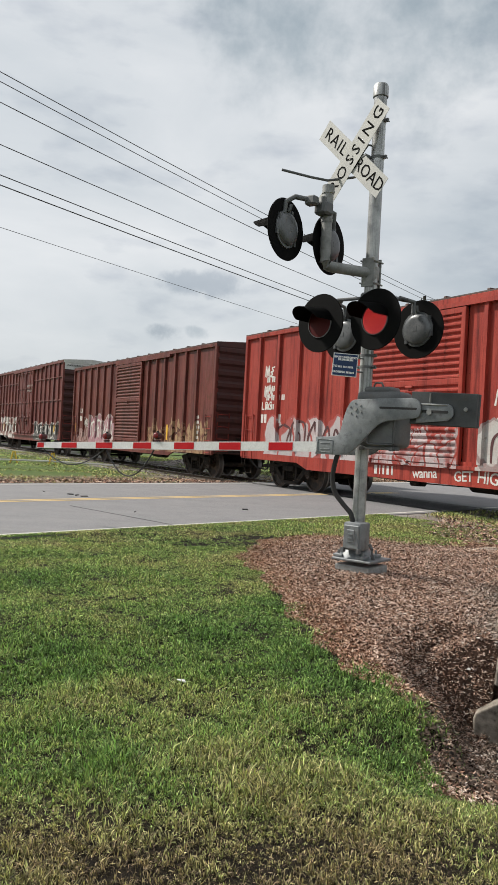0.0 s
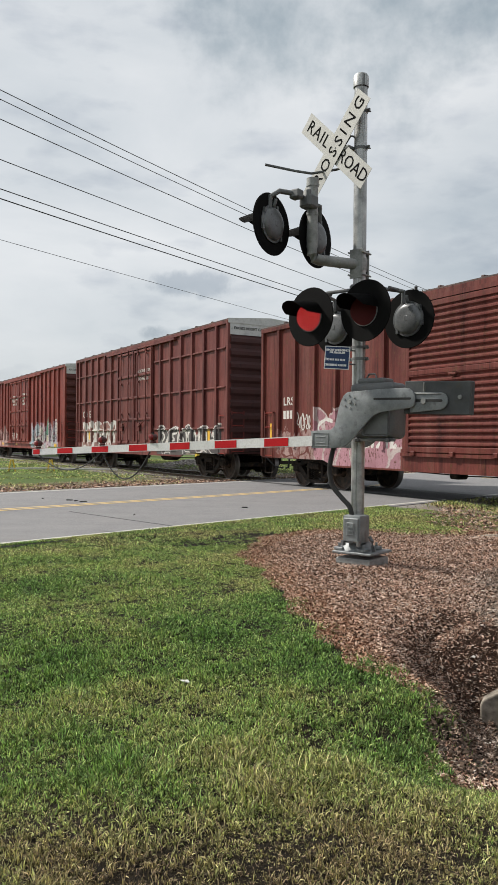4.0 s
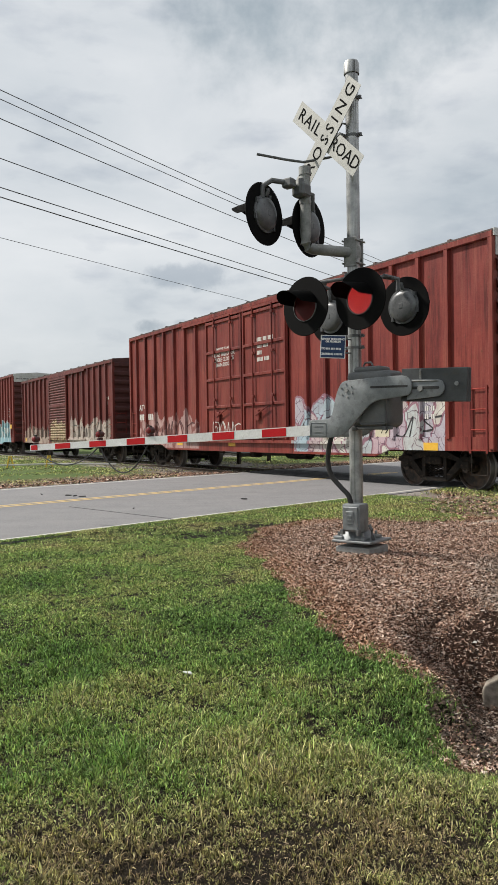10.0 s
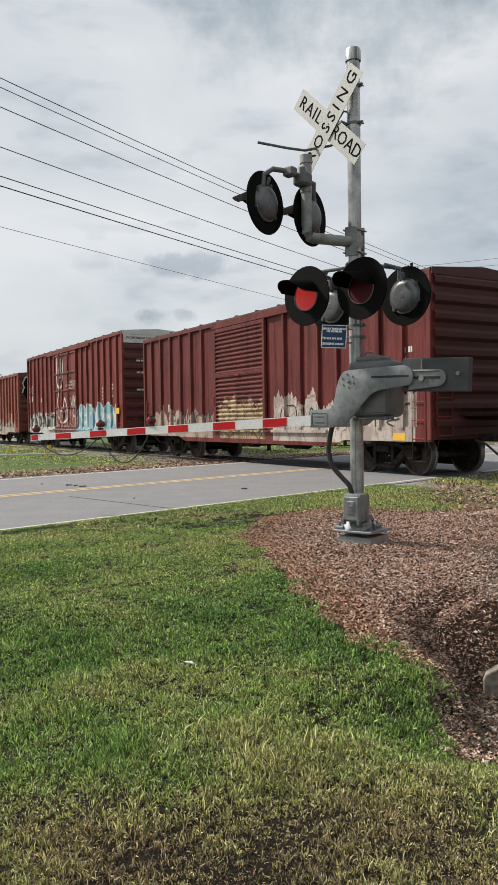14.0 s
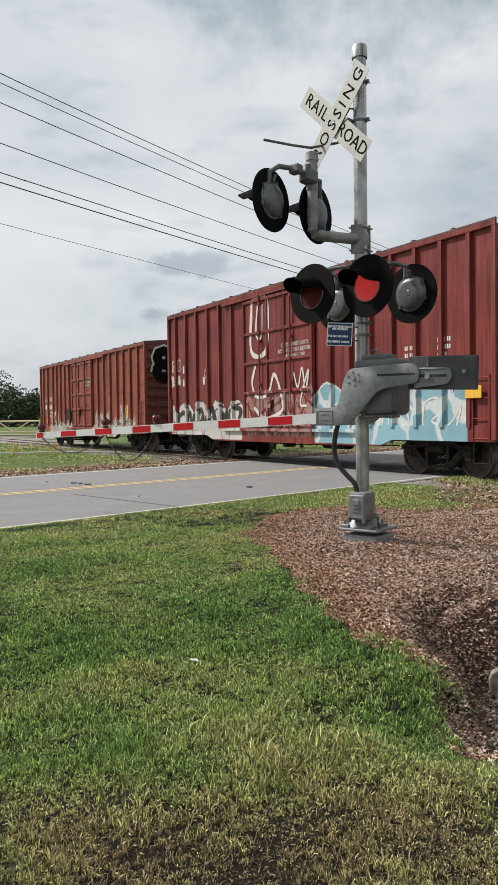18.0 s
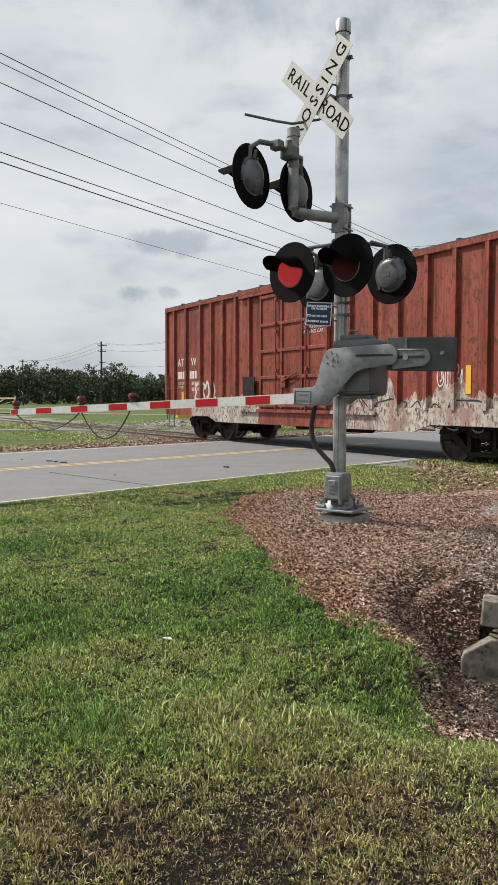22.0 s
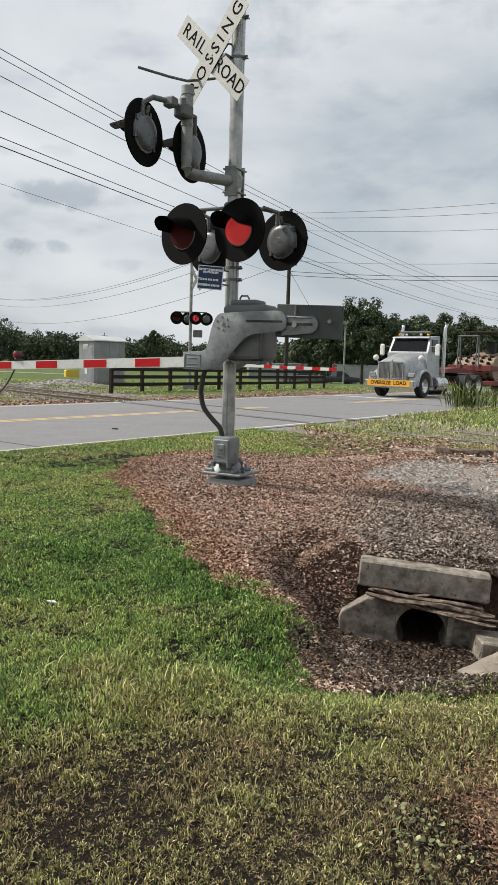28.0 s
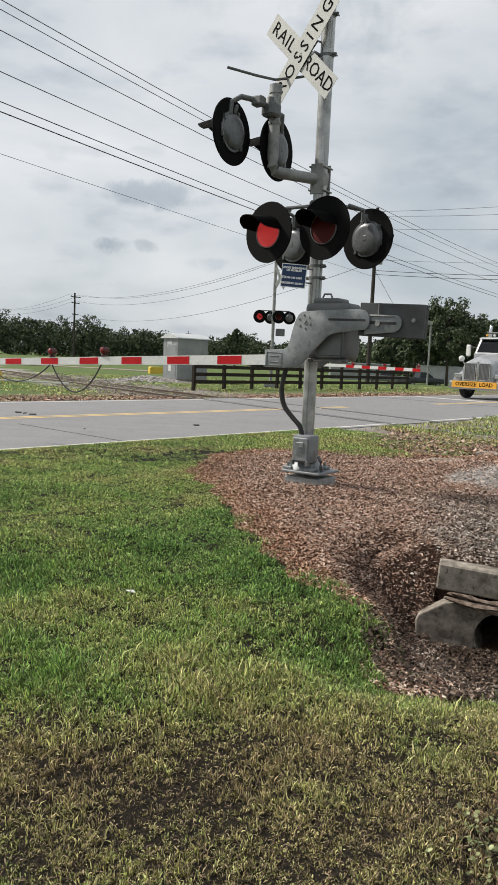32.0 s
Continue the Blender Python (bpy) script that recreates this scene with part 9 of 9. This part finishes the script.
    # rough grass between the far road edge and the track, and round the fence
    x, y = rng.uniform(-18, 15, 130000), rng.uniform(19, 48, 130000)
    n, m = x * N.x + y * N.y, x * M.x + y * M.y - TRACK
    ok = (n > 16.7) & ((np.abs(m) > 1.0) | ((np.abs(m) < 0.58) & (rng.uniform(size=len(x)) < 0.5))) & (lumps(x, y, 0.9) + rng.uniform(-0.8, 0.8, len(x)) > np.where(n < 21, 0.35, -0.2))
    x, y = x[ok], y[ok]
    me = blade_mesh("field_grass", x, y, rng.uniform(0.02, 0.055, len(x)), rng.uniform(0.03, 0.06, len(x)), rng.uniform(0.7, 1.6, len(x)), rng, GRASS, np.clip(0.30 + 0.25 * lumps(x, y, 0.8) + 0.35 * step(n[ok], 22, 18), 0, 1))
    tagged(new("field_grass", me), "short patchy grass beside the far side of the track", "grass", kind="stuff")


THATCH = island_material("dead_thatch", ((0.0, (0.012, 0.008, 0.005)), (0.5, (0.055, 0.036, 0.022)), (0.85, (0.20, 0.14, 0.085)), (1.0, (0.44, 0.34, 0.22))))


CRUMB = island_material("leaf_crumb", ((0.0, (0.04, 0.02, 0.012)), (0.5, (0.20, 0.105, 0.062)), (1.0, (0.46, 0.29, 0.19))))
CLOVER = island_material("clover_leaf", ((0.0, (0.07, 0.085, 0.03)), (0.6, (0.19, 0.21, 0.085)), (1.0, (0.40, 0.42, 0.22))), 0.6)


def over_pipe(x, y):
    """Behind the culvert's beam, where the earth lies over the pipe."""
    along, back = (x - 1.74) * 0.928 - (y - 5.40) * 0.373, (x - 1.74) * 0.373 + (y - 5.40) * 0.928
    return (back > np.where(along > 0.0, 0.13, -0.5)) & (along > -0.85) & (along < 1.2)


def make_litter():
    """Bark chips round the mast, dead leaves in the ditch."""
    rng = np.random.default_rng(14)

    def slivers(name, x, y, size, mat, label, cat, lift, aspect, tilt):
        """Narrow folded chips, two faces each."""
        k = len(x)
        P = np.stack([x, y, np.where(over_pipe(x, y), np.maximum(bank_height(x, y) + 0.004, land(x, y)), land(x, y)) + rng.uniform(0, lift, k)], 1)
        a = rng.normal(size=(k, 3)) * np.array([1, 1, 0.42])
        a /= np.linalg.norm(a, axis=1)[:, None]
        b = np.cross(rng.normal(size=(k, 3)) * tilt + np.array([0, 0, 1]), a)
        b /= np.linalg.norm(b, axis=1)[:, None]
        up = np.cross(a, b)
        h = rng.uniform(*size, k)[:, None]
        q = h * aspect * rng.uniform(0.5, 1.4, k)[:, None]
        v = np.stack([P - a * h, P - a * h * 0.2 - b * q - up * q * 0.5, P + a * h, P + a * h * 0.25 + b * q - up * q * 0.4], 1).reshape(-1, 3)
        i = (np.arange(k) * 4)[:, None]
        me = mesh_from(name, v, np.concatenate([i + np.array([[0, 1, 2]]), i + np.array([[0, 2, 3]])], 1).reshape(-1, 3), mat)
        edge_near = poly_dist(x, y, MULCH)
        grey = step(x + (6.0 - y) * 0.22 + 0.22 * lumps(x, y, 3.1), 1.40, 2.15) * step(y, 8.0, 6.6) * 0.85
        rust = step(edge_near + 0.10 * lumps(x, y, 5.0), 0.55, 0.10) * step(y, 4.2, 4.8) * 0.8
        for key, val in (("grey", np.clip(grey + rng.normal(0, 0.15, k), 0, 1)), ("rust", rust)):
            me.attributes.new(key, "FLOAT", "POINT").data.foreach_set("value", np.repeat(val, 4).astype(np.float32))
        tagged(new(name, me), label, cat, kind="stuff")

    def flakes(name, x, y, size, mat, label, cat, lift=0.012, aspect=0.42, curl=0.35):
        k = len(x)
        P = np.stack([x, y, np.where(over_pipe(x, y), np.maximum(bank_height(x, y) + 0.006, land(x, y)), land(x, y)) + rng.uniform(0, lift, k)], 1)
        a = rng.normal(size=(k, 3)) * np.array([1, 1, 0.28])
        a /= np.linalg.norm(a, axis=1)[:, None]
        up = rng.normal(size=(k, 3)) * 0.4 + np.array([0, 0, 1])
        b = np.cross(up, a)
        b /= np.linalg.norm(b, axis=1)[:, None]
        up = np.cross(a, b)
        s = rng.uniform(*size, k)[:, None]
        q = s * aspect * rng.uniform(0.5, 1.2, k)[:, None]
        c = up * s * curl
        v = np.stack([P - a * s, P - a * s * 0.35 - b * q + c, P + a * s * 0.45 - b * q * 0.9 + c, P + a * s, P + a * s * 0.4 + b * q + c * 0.8, P - a * s * 0.4 + b * q * 0.9 + c], 1).reshape(-1, 3)
        f = (np.array([[0, 1, 5, 5], [1, 2, 4, 5], [2, 3, 4, 4]])[None] + (np.arange(k) * 6)[:, None, None])
        tri = np.concatenate([f[:, 0, :3], f[:, 1][:, [0, 1, 2]], f[:, 1][:, [0, 2, 3]], f[:, 2, :3]], 1).reshape(-1, 3)
        tagged(new(name, mesh_from(name, v, tri, mat)), label, cat, kind="stuff")

    x, y = rng.uniform(-0.2, 5.6, 620000), rng.uniform(3.6, 11.2, 620000)
    pd = poly_dist(x, y, MULCH)
    e = 1 - poly_dist(x, y, DITCH)
    gravelly = step(poly_dist(x, y, GRAVEL) + 0.25 * lumps(x, y, 2.6), -0.3, 0.3)
    back = (x - 1.74) * 0.373 + (y - 5.40) * 0.928
    ok = (pd > -0.06 + 0.09 * lumps(x, y, 6)) & ((e > np.where((y > 4.55) & (x < 1.78), 0.50 + 0.1 * lumps(x, y, 7), 0.98)) | over_pipe(x, y)) & ((x < 1.78) | (back > 0.17) | (back < -0.3)) & (np.hypot(x - MAST.x, y - MAST.y) > 0.16) & (rng.uniform(size=len(x)) > 0.93 * gravelly) & (rng.uniform(size=len(x)) < np.clip(1.35 - (y - 4) * 0.15, 0.42, 1))
    slivers("bark_mulch", x[ok], y[ok], (0.007, 0.022), MULCH_CHIP, "reddish-brown bark chips and pine straw", "mulch", 0.030, 0.31, 0.9)
    x, y = rng.uniform(0.9, 4.0, 62000), rng.uniform(3.5, 6.0, 62000)
    ok = (rng.uniform(size=len(x)) < np.where((y > 4.8) & (x < 1.7), 0.35, 1.0)) & (poly_dist(x, y, DITCH) > np.where(y > 4.6, -0.02, -0.30) + 0.06 * lumps(x, y, 9)) & ~((0.373 * (x - 1.74) + 0.928 * (y - 5.40) > -0.01) & (x > 1.66))
    flakes("dead_leaves", x[ok], y[ok], (0.007, 0.021), DEAD_LEAF, "damp brown dead leaves filling the ditch", "leaves", 0.03, 0.5, 0.45)
    x, y = rng.uniform(2.4, 9, 30000), rng.uniform(8, 15.5, 30000)
    ok = poly_dist(x, y, [(2.6, 9.8), (3.0, 12.2), (4.1, 15.3), (4.9, 14.0), (5.8, 12.9), (6.5, 11.9), (9, 9.9), (8, 8.2), (5.0, 9.8), (3.7, 10.1)]) > -0.15 + 0.25 * lumps(x, y, 3)
    ok &= rng.uniform(size=len(x)) < 0.55 + 0.4 * lumps(x, y, 1.9)
    flakes("leaf_litter", x[ok], y[ok], (0.014, 0.040), CHIP, "brown leaf litter and bark along the dirt track", "leaves", 0.03, 0.4, 0.4)
    u, v = rng.uniform(6, 34, 16000), 16.45 + np.abs(rng.normal(0, 0.75, 16000))
    x, y = U.x * u + N.x * v, U.y * u + N.y * v
    ok = (np.abs(x * M.x + y * M.y - TRACK) > 1.2) & (lumps(x, y, 0.8) + rng.uniform(-1, 1, len(x)) > -0.35)
    flakes("shoulder_leaves", x[ok], y[ok], (0.018, 0.055), CHIP, "rust-brown dead leaves along the far road edge", "leaves", 0.03, 0.45, 0.35)
    x, y = rng.uniform(1.2, 8.5, 48000), rng.uniform(5.2, 12.0, 48000)
    g1 = step(poly_dist(x, y, GRAVEL) + 0.25 * lumps(x, y, 2.6), -0.4, 0.3)
    g2 = 0.45 * step(np.hypot((x - 2.35) / 0.85, (y - 6.0) / 0.5), 1.15, 0.3)
    ok = rng.uniform(size=len(x)) < np.maximum(g1 * 0.75, g2 * 0.5)
    x, y = x[ok], y[ok]
    stones("gravel", np.stack([x, y, np.where(over_pipe(x, y), bank_height(x, y) + 0.006, land(x, y)) + 0.006], 1), (0.009, 0.026), PEBBLE, "pale grey gravel on the dirt track", "gravel", 3)
    # a worn reddish patch and a little clover at the lawn's edge
    x, y = rng.normal(1.42, 0.13, 9000), rng.normal(2.35, 0.26, 9000)
    flakes("leaf_crumbs", x, y, (0.004, 0.013), CRUMB, "reddish leaf crumbs and sand on bare ground", "leaves", 0.012, 0.35, 0.25)
    x, y = rng.normal(1.00, 0.08, 170), rng.normal(2.30, 0.11, 170)
    flakes("clover", x, y, (0.006, 0.011), CLOVER, "low pale clover among the grass", "clover", 0.045, 0.95, 0.2)
    # straw and twigs on the dry lawn
    x, y = wedge(rng, 52000, 1.8, 4.6, -20, 31, 0.9)
    okg, pd = on_grass(x, y)
    ok = okg & (pd < -0.05) & (rng.uniform(size=len(x)) < 0.15 + 0.40 * step(y, 3.6, 2.4) + 0.15 * bare(x, y))
    flakes("dry_thatch", x[ok], y[ok], (0.005, 0.014), THATCH, "brown dead grass and leaf scraps between the leaves", "thatch", 0.020, 0.16, 0.3)


WEED = blade_material("weed_leaf", ((0.0, (0.04, 0.06, 0.018)), (0.4, (0.10, 0.125, 0.04)), (0.8, (0.20, 0.19, 0.085)), (1.0, (0.16, 0.11, 0.07))), 0)


def make_weeds():
    rng = np.random.default_rng(17)
    for cx, cy, k, h, r in ((10.9, 23.6, 150, 1.1, 0.36), (11.3, 23.9, 60, 0.6, 0.5), (13.2, 26.4, 110, 0.8, 0.5), (14.6, 27.6, 110, 0.75, 0.6), (12.2, 25.0, 90, 0.55, 0.8)):
        x, y = rng.normal(cx, r * 0.6, k), rng.normal(cy, r * 0.6, k)
        me = blade_mesh("weed_clump", x, y, rng.uniform(0.30, 1.0, k) * h, rng.uniform(0.025, 0.05, k), rng.uniform(0.05, 0.75, k), rng, WEED, rng.uniform(0.15, 0.6, k))
        tagged(new("weed_clump", me), "clump of tall dark green weeds on the verge", "weeds", kind="stuff")


make_grass()
make_litter()
make_weeds()
# scraps lying about
bm = bmesh.new()
bm_box(bm, (0.05, 0.035, 0.006), (0, 0, 0), bevel=0.002)
for v in bm.verts:
    v.co += noise.noise_vector(v.co * 60) * 0.012
ob = tagged(part("paper_scrap", bm, SIGN_WHITE, None), "crumpled white scrap lying in the grass", "litter")
ob.matrix_basis = pose(-0.39, 4.65, land1(-0.39, 4.65) + 0.035, 15, 10, 40)
for x, y, s in ((-3.65, 15.54, 0.075), (-3.3, 15.2, 0.085), (-3.48, 15.36, 0.05), (-0.10, 14.15, 0.07), (-4.3, 15.9, 0.045), (-1.9, 12.6, 0.03)):
    bm = bmesh.new()
    bm_box(bm, (s * 1.6, s * 0.6, 0.015), (0, 0, 0), bevel=0.004)
    for v in bm.verts:
        v.co += noise.noise_vector(v.co * 25 + Vector((x, y, 0))) * 0.02
    ob = tagged(part("road_debris", bm, RUBBER, None), "small dark scrap of rubber on the road", "litter", "scraps on the road")
    ob.matrix_basis = pose(x, y, 0.03, 0, 0, x * 50)


# ---------------------------------------------------------------- what moves
def motions():
    for key, car in CARS.items():
        rows = [(t, basis(W * (s + FRONT[key]) + M * TRACK, W, M, Z)) for t, s in RUN]
        walk(car, rows)
    steps = [k * 32.0 / 256 for k in range(257)]
    for ws, s in SPIN:
        walk(ws, [(t, Matrix.Translation((s, 0, 0)) @ Matrix.Rotation(run_at(t) / 0.457, 4, "Y")) for t in steps])
    # flashers: each lens turns its lit face out, then its dark one
    for lens, which in LAMPS:
        t = -PULSE + (0.945 if which == "first" else 0.46)
        rows = []
        while t < 32:
            for t0, a in ((t, 180), (t + (OFF_AT if which == "first" else PULSE - OFF_AT), 0)):
                # a: the turn from which it starts; half a turn in a twentieth of a second
                for k in range(4):
                    tt = t0 + (k - 1.5) / 50
                    rows.append((tt, (a + 60 * k) % 360 if a else 60 * k))
            t += PULSE
        inside = [(t0, a) for t0, a in rows if 0.02 < t0 < 31.98]
        inside = [(0.0, inside[0][1])] + inside + [(32.0, inside[-1][1])]
        walk(lens, [(t0, Matrix.Rotation(radians(a), 4, "Z")) for t0, a in inside])


motions()
